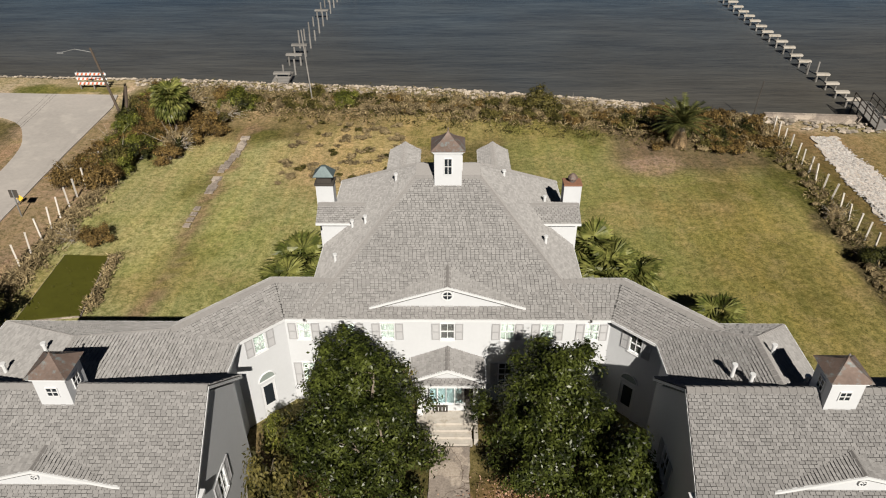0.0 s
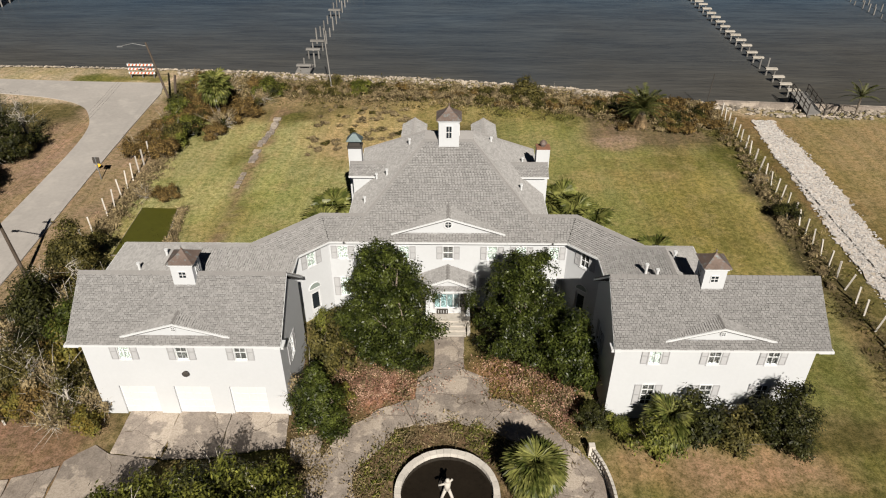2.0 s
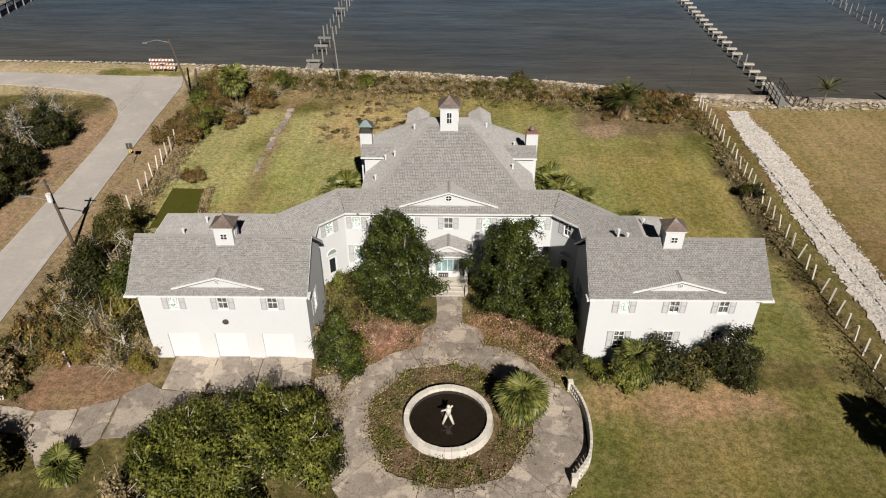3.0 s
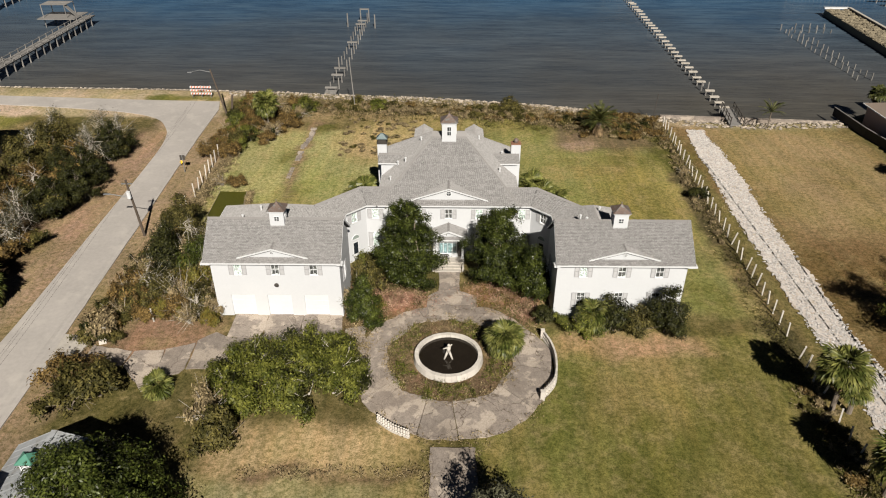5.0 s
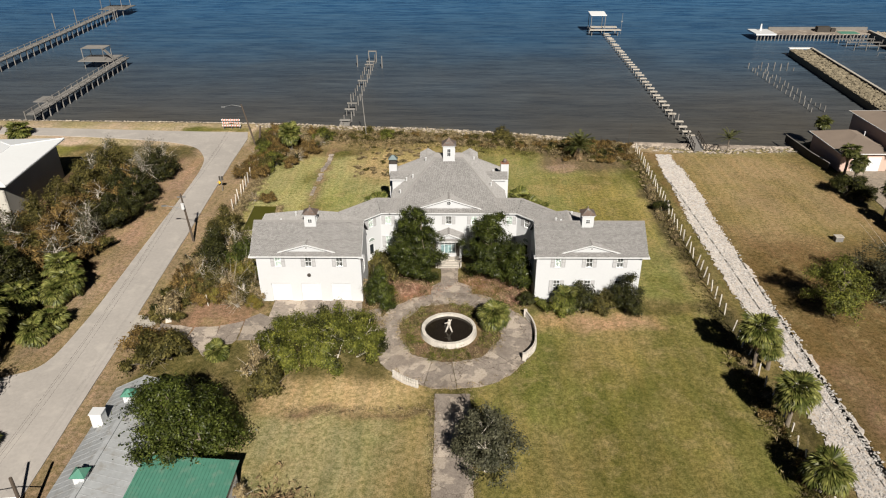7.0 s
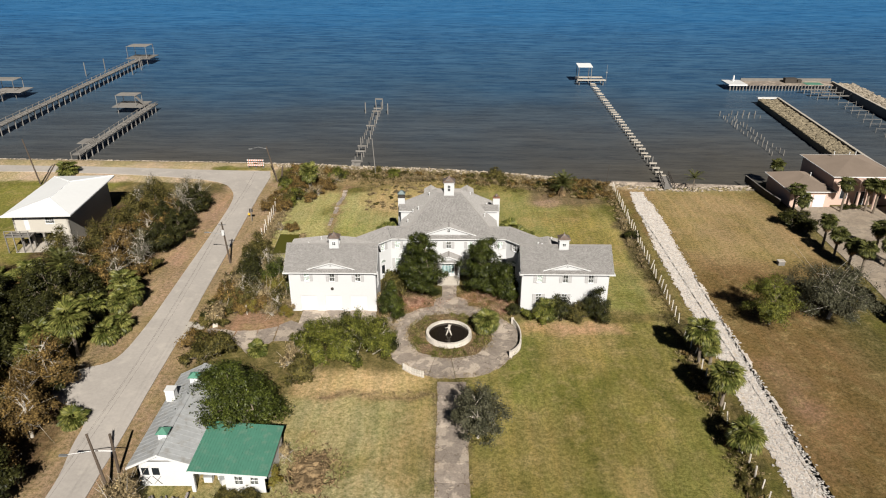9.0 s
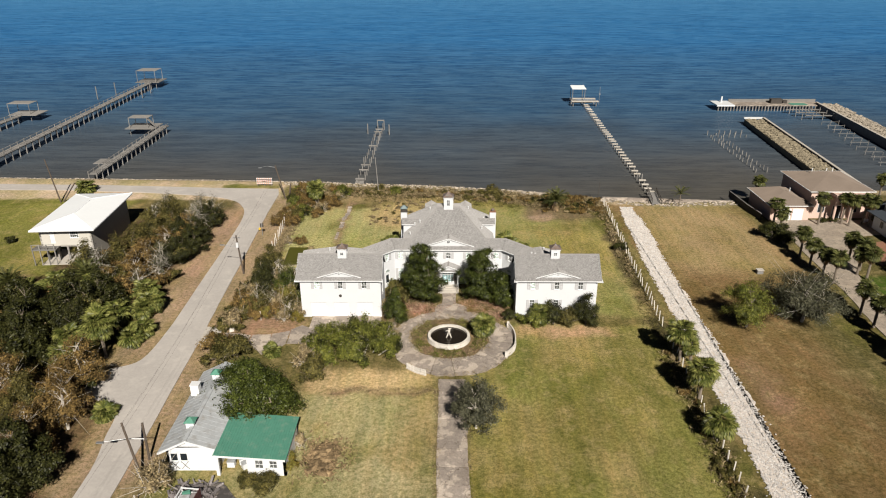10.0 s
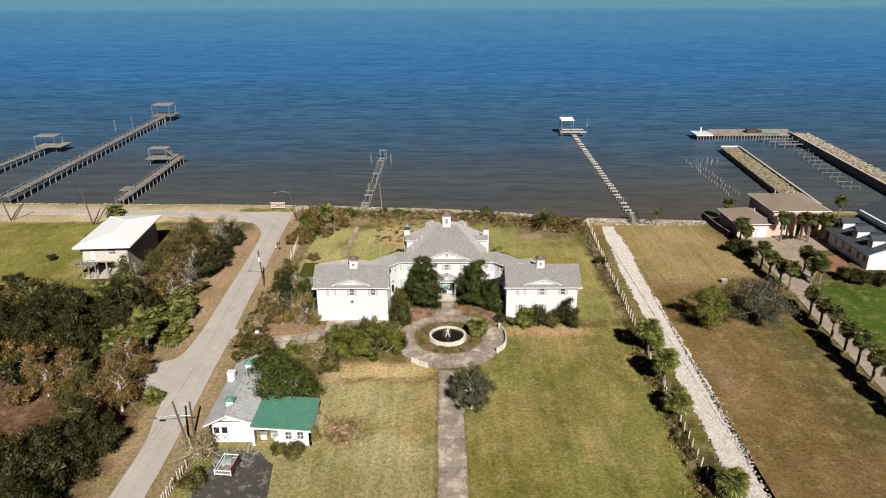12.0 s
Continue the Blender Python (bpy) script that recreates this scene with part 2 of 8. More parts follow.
GREEN_ROOF = surface("green_metal_roof", (0.075, 0.225, 0.165), 0.7, 0.15, 0.5, 3, stain=(0.13, 0.25, 0.19), bump=0.05)
BEIGE = surface("beige_siding", (0.50, 0.475, 0.43), 0.8, 0.08)
PINK = surface("pink_stucco", (0.56, 0.41, 0.35), 0.85, 0.06)
BROWN_ROOF = surface("brown_shingle", (0.17, 0.135, 0.11), 0.92, 0.2, 0.3, 8, bump=0.4)
NAVY_ROOF = surface("dark_blue_shingle", (0.045, 0.055, 0.07), 0.9, 0.2, 0.3, 8, bump=0.3)
BLUE_WALL = surface("pale_blue_siding", (0.62, 0.66, 0.70), 0.8, 0.06)
POND = surface("green_pond", (0.075, 0.075, 0.012), 0.3, 0.2, 0.6, 3, bump=0.02)
BLACK_WATER = surface("dark_pool_water", (0.018, 0.014, 0.010), 0.06, 0.3, 0.8, 4, bump=0.02)
RED_BRICK = surface("red_pavers", (0.24, 0.12, 0.075), 0.9, 0.2)
SIGN_ORANGE = surface("orange_stripe", (0.55, 0.14, 0.06), 0.6, 0.1)
SIGN_YELLOW = surface("yellow_sign", (0.75, 0.45, 0.02), 0.5, 0.05)
STEEL = surface("galvanised_steel", (0.40, 0.41, 0.42), 0.45, 0.1, metal=0.7)
SCRAP = surface("mixed_scrap", (0.20, 0.18, 0.18), 0.7, 0.4, 2.0, 9, rand=0.5, island=True)
MAROON = surface("maroon_paint", (0.07, 0.025, 0.025), 0.6, 0.2)
LEAF_DARK = leafy("magnolia_leaf", (0.020, 0.028, 0.006), (0.055, 0.066, 0.014), 0.34, 0.7, 0.10)
LEAF_GREEN = leafy("green_leaf", (0.080, 0.094, 0.016), (0.155, 0.158, 0.032), 0.5, 0.5)
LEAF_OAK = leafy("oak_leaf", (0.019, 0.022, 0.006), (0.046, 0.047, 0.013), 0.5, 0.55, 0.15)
LEAF_MID = leafy("mid_green_leaf", (0.030, 0.042, 0.008), (0.072, 0.086, 0.018), 0.4, 0.6)
LEAF_GREY = leafy("greygreen_leaf", (0.048, 0.050, 0.028), (0.092, 0.090, 0.056), 0.55, 0.5)
LEAF_OLIVE = leafy("olive_leaf", (0.056, 0.053, 0.014), (0.118, 0.100, 0.030), 0.6, 0.5)
LEAF_BROWN = leafy("russet_leaf", (0.112, 0.074, 0.026), (0.185, 0.122, 0.042), 0.7, 0.5)
LEAF_DRY = leafy("dry_brush", (0.215, 0.165, 0.092), (0.30, 0.235, 0.13), 0.8, 0.45)
LEAF_YELLOW = leafy("yellow_leaf", (0.22, 0.16, 0.03), (0.14, 0.13, 0.03), 0.6, 0.4)
LEAF_RED = leafy("fallen_red_leaf", (0.36, 0.185, 0.13), (0.44, 0.29, 0.21), 0.8, 0.4, 0.05)
PALM_LEAF = leafy("palm_frond", (0.080, 0.098, 0.022), (0.165, 0.165, 0.048), 0.4, 0.35)
PALM_DARK = leafy("date_frond", (0.048, 0.058, 0.017), (0.105, 0.108, 0.035), 0.4, 0.35)
PALM_DEAD = leafy("dead_frond", (0.19, 0.135, 0.075), (0.27, 0.19, 0.105), 0.8, 0.35)

# ---- mesh helpers ----


class Build:
    """Collects vertices and faces, and becomes one mesh."""

    def __init__(self):
        self.v, self.f = [], []

    def add(self, verts, faces):
        n = len(self.v)
        self.v.extend(tuple(p) for p in verts)
        self.f.extend(tuple(i + n for i in f) for f in faces)
        return self

    def box(self, x, y, z, sx, sy, sz, turn=0.0, taper=1.0):
        """A box on its base centre (x, y, z)."""
        c, s = math.cos(turn), math.sin(turn)
        pts = []
        for k, zz in ((1.0, 0), (taper, sz)):
            for a, b in ((-1, -1), (1, -1), (1, 1), (-1, 1)):
                px, py = a * sx / 2 * k, b * sy / 2 * k
                pts.append((x + px * c - py * s, y + px * s + py * c, z + zz))
        return self.add(pts, [(3, 2, 1, 0), (4, 5, 6, 7), (0, 1, 5, 4), (1, 2, 6, 5), (2, 3, 7, 6), (3, 0, 4, 7)])

    def face(self, *pts):
        return self.add(pts, [tuple(range(len(pts)))])

    def plate(self, pts, thick):
        """A flat polygon in space with thickness along its own normal (downwards or inwards)."""
        p = [Vector(q) for q in pts]
        nrm = Vector((0, 0, 0))
        for i in range(len(p)):
            nrm += (p[i] - p[0]).cross(p[(i + 1) % len(p)] - p[0])
        nrm.normalize()
        n = len(p)
        low = [q - nrm * thick for q in p]
        return self.add(p + low, [tuple(range(n)), tuple(range(2 * n - 1, n - 1, -1))] + [(i, i + n, (i + 1) % n + n, (i + 1) % n) for i in range(n)])

    def slab(self, pts, z0, z1):
        """A level polygon (seen from above, counter-clockwise) between two heights."""
        n = len(pts)
        return self.add([(x, y, z1) for x, y in pts] + [(x, y, z0) for x, y in pts],
                        [tuple(range(n)), tuple(range(2 * n - 1, n - 1, -1))] + [(i + n, (i + 1) % n + n, (i + 1) % n, i) for i in range(n)])

    def tube(self, a, b, r0, r1=None, n=8, cap=True):
        a, b = Vector(a), Vector(b)
        r1 = r0 if r1 is None else r1
        d = (b - a).normalized()
        u = d.orthogonal().normalized()
        w = d.cross(u)
        pts = []
        for p, r in ((a, r0), (b, r1)):
            pts += [p + (u * math.cos(2 * math.pi * i / n) + w * math.sin(2 * math.pi * i / n)) * r for i in range(n)]
        faces = [(i, (i + 1) % n, (i + 1) % n + n, i + n) for i in range(n)]
        if cap:
            faces += [tuple(range(n - 1, -1, -1)), tuple(range(n, 2 * n))]
        return self.add(pts, faces)

    def path(self, pts, radii, n=6):
        """A bent tube through the points, with one ring at each."""
        p = [Vector(q) for q in pts]
        ds = [(b - a).normalized() for a, b in zip(p, p[1:])]
        u = ds[0].orthogonal().normalized()
        vs, fs = [], []
        for i, q in enumerate(p):
            d = (ds[max(0, i - 1)] + ds[min(len(ds) - 1, i)]).normalized()
            u = (u - d * u.dot(d)).normalized()
            w = d.cross(u)
            vs += [q + (u * math.cos(2 * math.pi * k / n) + w * math.sin(2 * math.pi * k / n)) * radii[i] for k in range(n)]
        for i in range(len(p) - 1):
            fs += [(i * n + k, i * n + (k + 1) % n, (i + 1) * n + (k + 1) % n, (i + 1) * n + k) for k in range(n)]
        fs += [tuple(range(n - 1, -1, -1)), tuple(range((len(p) - 1) * n, len(p) * n))]
        return self.add(vs, fs)

    def lathe(self, profile, x=0, y=0, n=24):
        k = len(profile)
        pts = [(x + r * math.cos(2 * math.pi * j / n), y + r * math.sin(2 * math.pi * j / n), z) for j in range(n) for r, z in profile]
        return self.add(pts, [(j * k + i, ((j + 1) % n) * k + i, ((j + 1) % n) * k + i + 1, j * k + i + 1) for j in range(n) for i in range(k - 1)])

    def mesh(self, name, mat, smooth=False):
        me = bpy.data.meshes.new(name)
        me.from_pydata(self.v, [], self.f)
        me.materials.append(mat)
        if smooth:
            me.shade_smooth()
        return me


def thing(name, label, category, at=(0, 0, 0), turn=0.0, group="", kind=""):
    """An empty that carries the parts of a thing."""
    ob = new(name)
    ob.empty_display_size = 0.2
    ob.matrix_world = pose(*at, 0, 0, turn)
    return tagged(ob, label, category, group, kind)


def part(name, b, mat, parent=None, label="", smooth=False, at=None, turn=0.0):
    """Links a Build (or a ready mesh) as one object under its parent, in the parent's own space."""
    me = b.mesh(name, mat, smooth) if isinstance(b, Build) else b
    ob = new(name, me)
    ob.parent = parent
    if at is not None:
        ob.matrix_local = pose(*at, 0, 0, turn)
    return tagged(ob, label)


def solo(name, b, mat, label, category, kind="", group="", smooth=False):
    """A thing that is one mesh."""
    return tagged(part(name, b, mat, smooth=smooth), label, category, group, kind)


def leaves(rng, centres, per, spread, size, droop=0.0, aspect=2.2, outward=None):
    """Leaf quads scattered round clump centres: vertices and faces of one big mesh. With outward, leaves lie open to the light as on a living crown."""
    c = np.repeat(np.asarray(centres, float), per, axis=0)
    n = len(c)
    off = rng.normal(size=(n, 3)) * spread
    p = c + off
    r = rng.normal(size=(n, 3))
    if outward is None:
        d = r + np.array((0, 0, 0.15 - droop))
        s = np.cross(d, rng.normal(size=(n, 3)))
    else:
        out = c - np.asarray(outward, float)
        out /= np.linalg.norm(out, axis=1)[:, None] + 1e-9
        nrm = 0.55 * out + 0.5 * off / (spread + 1e-9) + 0.45 * r + np.array((0, 0, 0.45))
        d = np.cross(nrm, rng.normal(size=(n, 3))) + np.array((0, 0, -0.1 - droop))
        s = np.cross(d, nrm)
    d /= np.linalg.norm(d, axis=1)[:, None] + 1e-9
    s /= np.linalg.norm(s, axis=1)[:, None] + 1e-9
    ln = size * rng.uniform(0.6, 1.35, n)[:, None]
    wd = ln / aspect
    v = np.empty((n, 4, 3))
    v[:, 0], v[:, 1], v[:, 2], v[:, 3] = p, p + d * ln * 0.55 + s * wd * 0.5, p + d * ln, p + d * ln * 0.45 - s * wd * 0.5
    f = np.arange(n * 4).reshape(n, 4)
    return v.reshape(-1, 3), f


def leaf_mesh(name, vf, mat):
    v, f = vf
    me = bpy.data.meshes.new(name)
    me.from_pydata(v.tolist(), [], f.tolist())
    me.materials.append(mat)
    return me


def clump_centres(rng, lobes, count):
    """Clumps gathered into tufts over several ellipsoid lobes ((x, y, z), (rx, ry, rz)), with gaps between the tufts and a thin inner filling."""
    w = np.array([l[1][0] * l[1][1] + l[1][0] * l[1][2] for l in lobes])
    out = []
    for (c, r), k in zip(lobes, np.maximum(3, (count * w / w.sum()).astype(int))):
        m = max(3, k // 6)
        d = rng.normal(size=(m, 3))
        d /= np.linalg.norm(d, axis=1)[:, None]
        d[:, 2] = np.where(d[:, 2] < -0.55, -d[:, 2], d[:, 2])
        tuft = np.array(c) + d * rng.uniform(0.72, 1.12, m)[:, None] * np.array(r)
        pick = rng.integers(0, m, k)
        o = rng.normal(size=(k, 3))
        o /= np.linalg.norm(o, axis=1)[:, None]
        o[:, 2] = np.abs(o[:, 2]) * 0.9 - 0.2
        q = tuft[pick] + o * rng.uniform(0.10, 0.30, k)[:, None] * np.array(r)
        inner = rng.uniform(size=k) < 0.14
        q[inner] = np.array(c) + (q[inner] - np.array(c)) * 0.5
        out.append(q)
    return np.concatenate(out)


def crown_lobes(rng, h0, h1, r, n=7, lean=0.0, peak=0.36, taper=0.6):
    """An uneven crown: lobes stacked between two heights, widest below the middle."""
    lobes = []
    for i in range(n):
        k = (i + 0.5) / n
        w = r * (1.05 - 0.75 * abs(k - peak) ** 1.1 * 1.3)
        a = i * 2.4 + rng.uniform(-0.4, 0.4)
        off = 0.42 * (1 - k * taper) * min(r, w)
        q = r * rng.uniform(0.42, 0.62) * (1.0 - 0.6 * taper * k)
        lobes.append(((math.cos(a) * off + lean * k, math.sin(a) * off, h0 + (h1 - h0) * k), (q * w / r, q * w / r, (h1 - h0) / n * rng.uniform(0.95, 1.5))))
    return lobes


def tree_parts(rng, mat, h, r, trunk, base=0.25, n=7, clumps=160, per=26, leaf=0.16, spread=0.2, bare=0.0, bark=None, peak=0.36, taper=0.6):
    """Meshes of a tree's trunk with limbs, and of its crown."""
    lobes = crown_lobes(rng, h * base + r * 0.12, h * 0.93, r, n, peak=peak, taper=taper)
    b = Build()
    top = h * (0.42 if not bare else 0.7)
    lean = rng.uniform(-0.25, 0.25, 2)
    mid = (lean[0], lean[1], top * 0.5)
    b.path([(0, 0, -0.1), mid, (lean[0] * 1.6, lean[1] * 1.6, top)], [trunk, trunk * 0.75, trunk * 0.45], 8)
    for c, q in lobes:
        st = Vector(mid).lerp(Vector((lean[0] * 1.6, lean[1] * 1.6, top)), rng.uniform(0, 1))
        e = Vector(c)
        kn = st.lerp(e, 0.5) + Vector(rng.normal(size=3) * 0.15 * r)
        b.path([st, kn, e], [trunk * 0.4, trunk * 0.26, trunk * 0.1], 5)
        for _ in range(3 + int(bare * 5)):
            tip = e + Vector(np.clip(rng.normal(size=3), -1.1, 1.1)) * q[0] * (0.5 if not bare else 1.05)
            b.path([kn.lerp(e, rng.uniform(0.2, 1)), tip], [trunk * 0.13, trunk * 0.03], 4)
    cc = clump_centres(rng, lobes, clumps)
    vf = leaves(rng, cc, per, spread, leaf, outward=(0, 0, h * 0.35))
    return b.mesh("trunk", bark or BARK), leaf_mesh("crown", vf, mat)


def plant(name, label, category, meshes, at, turn=0.0, scale=1.0, group="", squash=1.0):
    t = thing(name, label, category, at, turn, group)
    for nm, me in zip(("trunk", "crown"), meshes):
        o = part(nm, me, None, t)
        o.scale = (scale, scale, scale * squash)
    return t

# ---- ground, water, roads ----
SHORE = [(-900, 76), (-104, 74), (-70, 73), (-48, 72.3), (-29, 71.3), (-18, 70.2), (-4, 69), (14, 66), (29, 61.5), (36, 59.6), (43, 59), (55, 60), (58, 62), (66, 66), (74, 67), (112, 66), (150, 64), (900, 60)]


def shore_y(x):
    for (x0, y0), (x1, y1) in zip(SHORE, SHORE[1:]):
        if x <= x1:
            return y0 + (y1 - y0) * (x - x0) / (x1 - x0)
    return SHORE[-1][1]


def soft(v, lo, hi):
    k = min(1.0, max(0.0, (v - lo) / (hi - lo)))
    return k * k * (3 - 2 * k)


def inside(x, y, x0, x1, y0, y1, s=1.0):
    return soft(x, x0 - s, x0 + s) * (1 - soft(x, x1 - s, x1 + s)) * soft(y, y0 - s, y0 + s) * (1 - soft(y, y1 - s, y1 + s))


def spot(x, y, cx, cy, rx, ry, s=0.35):
    return 1 - soft(math.hypot((x - cx) / rx, (y - cy) / ry), 1 - s, 1 + s)


ZONES = [
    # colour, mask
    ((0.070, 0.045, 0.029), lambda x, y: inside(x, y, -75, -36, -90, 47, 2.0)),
    ((0.155, 0.150, 0.042), lambda x, y: inside(x, y, -300, -60.5, 24, 61, 1.5)),
    ((0.197, 0.151, 0.065), lambda x, y: inside(x, y, -42, -37, -2, 17, 1.2)),
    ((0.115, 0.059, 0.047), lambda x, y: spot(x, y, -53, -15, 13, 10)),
    ((0.265, 0.188, 0.132), lambda x, y: inside(x, y, -40.5, -27.8, -90, 58, 1.0)),
    # Brown verge left of the lane, with the trees' shadow darkened into its colour.
    ((0.139, 0.087, 0.057), lambda x, y: inside(x, y, -42, -36.4, -45, -5, 0.7)),
    ((0.279, 0.185, 0.138), lambda x, y: inside(x, y, -42, -37.3, 24, 53, 1.2)),
    ((0.250, 0.220, 0.115), lambda x, y: inside(x, y, -27.3, -1.2, -90, -5, 0.8)),
    ((0.312, 0.272, 0.160), lambda x, y: inside(x, y, -15, -2, -22, -6, 3.0)),
    ((0.197, 0.182, 0.064), lambda x, y: inside(x, y, 2.0, 26.5, -90, 10, 0.8)),
    ((0.221, 0.170, 0.073), lambda x, y: spot(x, y, 9, 2, 6, 3, 0.6) * 0.7),
    ((0.221, 0.170, 0.073), lambda x, y: spot(x, y, 11, -12, 7, 5, 0.6) * 0.8),
    ((0.164, 0.140, 0.047), lambda x, y: spot(x, y, 20, -2, 8, 12, 0.7) * 0.7),
    ((0.168, 0.140, 0.043), lambda x, y: spot(x, y, 6, -22, 5, 7, 0.6) * 0.8),
    ((0.120, 0.130, 0.034), lambda x, y: spot(x, y, 7.5, 2.5, 2.6, 5.0, 0.7) * 0.8),
    ((0.285, 0.268, 0.128), lambda x, y: inside(x, y, -27.5, -7, 20, 53, 0.8)),
    ((0.31, 0.275, 0.140), lambda x, y: inside(x, y, -26, -19.5, 34, 50, 2.0) * 0.6),
    ((0.215, 0.200, 0.086), lambda x, y: inside(x, y, 5, 28, 12, 55, 0.8)),
    ((0.235, 0.195, 0.068), lambda x, y: spot(x, y, 22, 34, 5, 11, 0.6)),
    ((0.36, 0.265, 0.15), lambda x, y: spot(x, y, -8.5, 50, 6, 7, 0.35)),
    ((0.246, 0.177, 0.107), lambda x, y: inside(x, y, -30, 29, 56.5, 80, 2.0)),
    ((0.221, 0.181, 0.077), lambda x, y: inside(x, y, -6, 12, 53, 61, 2.5)),
    ((0.156, 0.113, 0.077), lambda x, y: inside(x, y, 14, 30, 47, 62, 2.0)),
    ((0.246, 0.174, 0.133), lambda x, y: spot(x, y, 17, 48.5, 2.2, 1.4)),
    ((0.168, 0.109, 0.054), lambda x, y: inside(x, y, 28, 54.5, -90, 60, 1.0)),
    ((0.275, 0.200, 0.115), lambda x, y: inside(x, y, 34, 54, 26, 57, 5.0)),
    ((0.098, 0.083, 0.036), lambda x, y: inside(x, y, 46, 55, -20, 22, 4.0)),
    ((0.254, 0.155, 0.116), lambda x, y: spot(x, y, 35.5, -3, 1.8, 5, 0.7) * 0.8),
    ((0.090, 0.072, 0.039), lambda x, y: inside(x, y, 26.3, 29, -90, 57, 0.5)),
    ((0.150, 0.122, 0.052), lambda x, y: inside(x, y, 28.8, 30.6, -90, 54, 0.5)),
    ((0.062, 0.098, 0.016), lambda x, y: inside(x, y, 60.5, 120, -30, 24, 1.0)),
    ((0.38, 0.20, 0.145), lambda x, y: spot(x, y, -4.5, 13.8, 3.8, 1.8, 0.3)),
    ((0.33, 0.19, 0.12), lambda x, y: spot(x, y, 4.8, 15.2, 3.8, 2.3, 0.3)),
    ((0.131, 0.087, 0.052), lambda x, y: spot(x, y, -7.5, 14.5, 2.5, 5, 0.3)),
    ((0.164, 0.109, 0.073), lambda x, y: spot(x, y, 0.1, 6.3, 4.9, 5.3, 0.15)),
    ((0.36, 0.235, 0.15), lambda x, y: inside(x, y, 8.5, 21.5, 6.6, 9.6, 0.9)),
    ((0.24, 0.15, 0.105), lambda x, y: spot(x, y, -23, 9, 4.5, 3.5, 0.4)),
    ((0.33, 0.24, 0.135), lambda x, y: inside(x, y, -16, -1.8, -5.5, -0.5, 0.8)),
    ((0.40, 0.295, 0.17), lambda x, y: spot(x, y, -9, -3.2, 6, 1.8, 0.4)),
    ((0.164, 0.109, 0.073), lambda x, y: inside(x, y, -13.5, -1.5, -5.4, -4.6, 0.5)),
    ((0.213, 0.136, 0.099), lambda x, y: inside(x, y, -19.1, -18.0, 26, 57, 0.5) * 0.85),
    ((0.43, 0.33, 0.27), lambda x, y: inside(x, y, -300, -33, 58, 90, 0.8)),
    ((0.131, 0.125, 0.043), lambda x, y: inside(x, y, -46, -34.5, 64.6, 67.2, 0.5)),
]


def soil(x, y):
    wx = x + 1.1 * noise.noise((x * 0.35, y * 0.35, 3.0)) + 0.4 * noise.noise((x * 1.3, y * 1.3, 8.0))
    wy = y + 1.1 * noise.noise((x * 0.35, y * 0.35, 5.0)) + 0.4 * noise.noise((x * 1.3, y * 1.3, 2.0))
    c = Vector((0.107, 0.087, 0.039))
    for col, mask in ZONES:
        k = mask(wx, wy)
        if k > 0:
            c = c.lerp(Vector(col), k)
    if c.y > c.x * 0.78 and x < 60:
        k = soft(noise.noise((x * 0.16, y * 0.11, 6.0)) + 0.5 * noise.noise((x * 0.6, y * 0.5, 9.0)), 0.0, 0.7)
        c = c.lerp(Vector((0.30, 0.22, 0.108)), k * 0.7)
        k = soft(noise.noise((x * 0.2, y * 0.17, 16.0)) + 0.4 * noise.noise((x * 0.8, y * 0.7, 12.0)), 0.0, 0.7)
        c = c.lerp(Vector((0.125, 0.118, 0.034)), k * 0.75)
    d = shore_y(wx) - wy
    if d < 6.0:
        c = c.lerp(Vector((0.31, 0.245, 0.175)), 1 - soft(d, 3.6, 6.0))
    if y < 10 and (2.5 < x < 26 or -15 < x < -1.5):
        c = c * (1 + 0.07 * math.sin(x * 2 * math.pi / 1.7 + 0.4 * noise.noise((x, y * 0.1, 0))))
    n = noise.noise((x * 0.12, y * 0.12, 1.0)) * 0.16 + noise.noise((x * 0.6, y * 0.25, 4.0)) * 0.12
    return c * (1 + n)


def ground_z(x, y):
    d = shore_y(x) - y
    z = 0.05 * noise.noise((x * 0.2, y * 0.2, 0)) - 0.03
    return z - 1.9 * (1 - soft(d, -1.5, 3.0))


def axis(steps):
    out = [steps[0][0]]
    for a, b, s in steps:
        n = max(1, round((b - a) / s))
        out += [a + (b - a) * (i + 1) / n for i in range(n)]
    return out


def build_ground():
    xs = axis([(-2500, -400, 300), (-400, -120, 20), (-120, -64, 2.0), (-64, 62, 0.6), (62, 120, 2.0), (120, 400, 20), (400, 2500, 300)])
    ys = axis([(-2500, -300, 300), (-300, -60, 12), (-60, -30, 1.5), (-30, 72, 0.6), (72, 84, 1.5)])
    v, col = [], []
    for y in ys:
        for x in xs:
            v.append((x, y, ground_z(x, y)))
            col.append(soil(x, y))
    w = len(xs)
    f = [(j * w + i, j * w + i + 1, (j + 1) * w + i + 1, (j + 1) * w + i) for j in range(len(ys) - 1) for i in range(w - 1)]
    me = bpy.data.meshes.new("ground")
    me.from_pydata(v, [], f)
    at = me.color_attributes.new("soil", "FLOAT_COLOR", "POINT")
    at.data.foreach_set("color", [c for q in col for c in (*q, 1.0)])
    me.materials.append(GROUND)
    me.shade_smooth()
    tagged(new("ground", me), "mown lawn, dry verges and bare soil above the bay", "ground", kind="structure")


build_ground()

_b = Build()
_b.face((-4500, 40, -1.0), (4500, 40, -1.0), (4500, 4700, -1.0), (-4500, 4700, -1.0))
solo("water", _b, WATER, "calm bay water, brown inshore and blue farther out, haze and wave glint painted in", "water", "structure")
_b = Build()
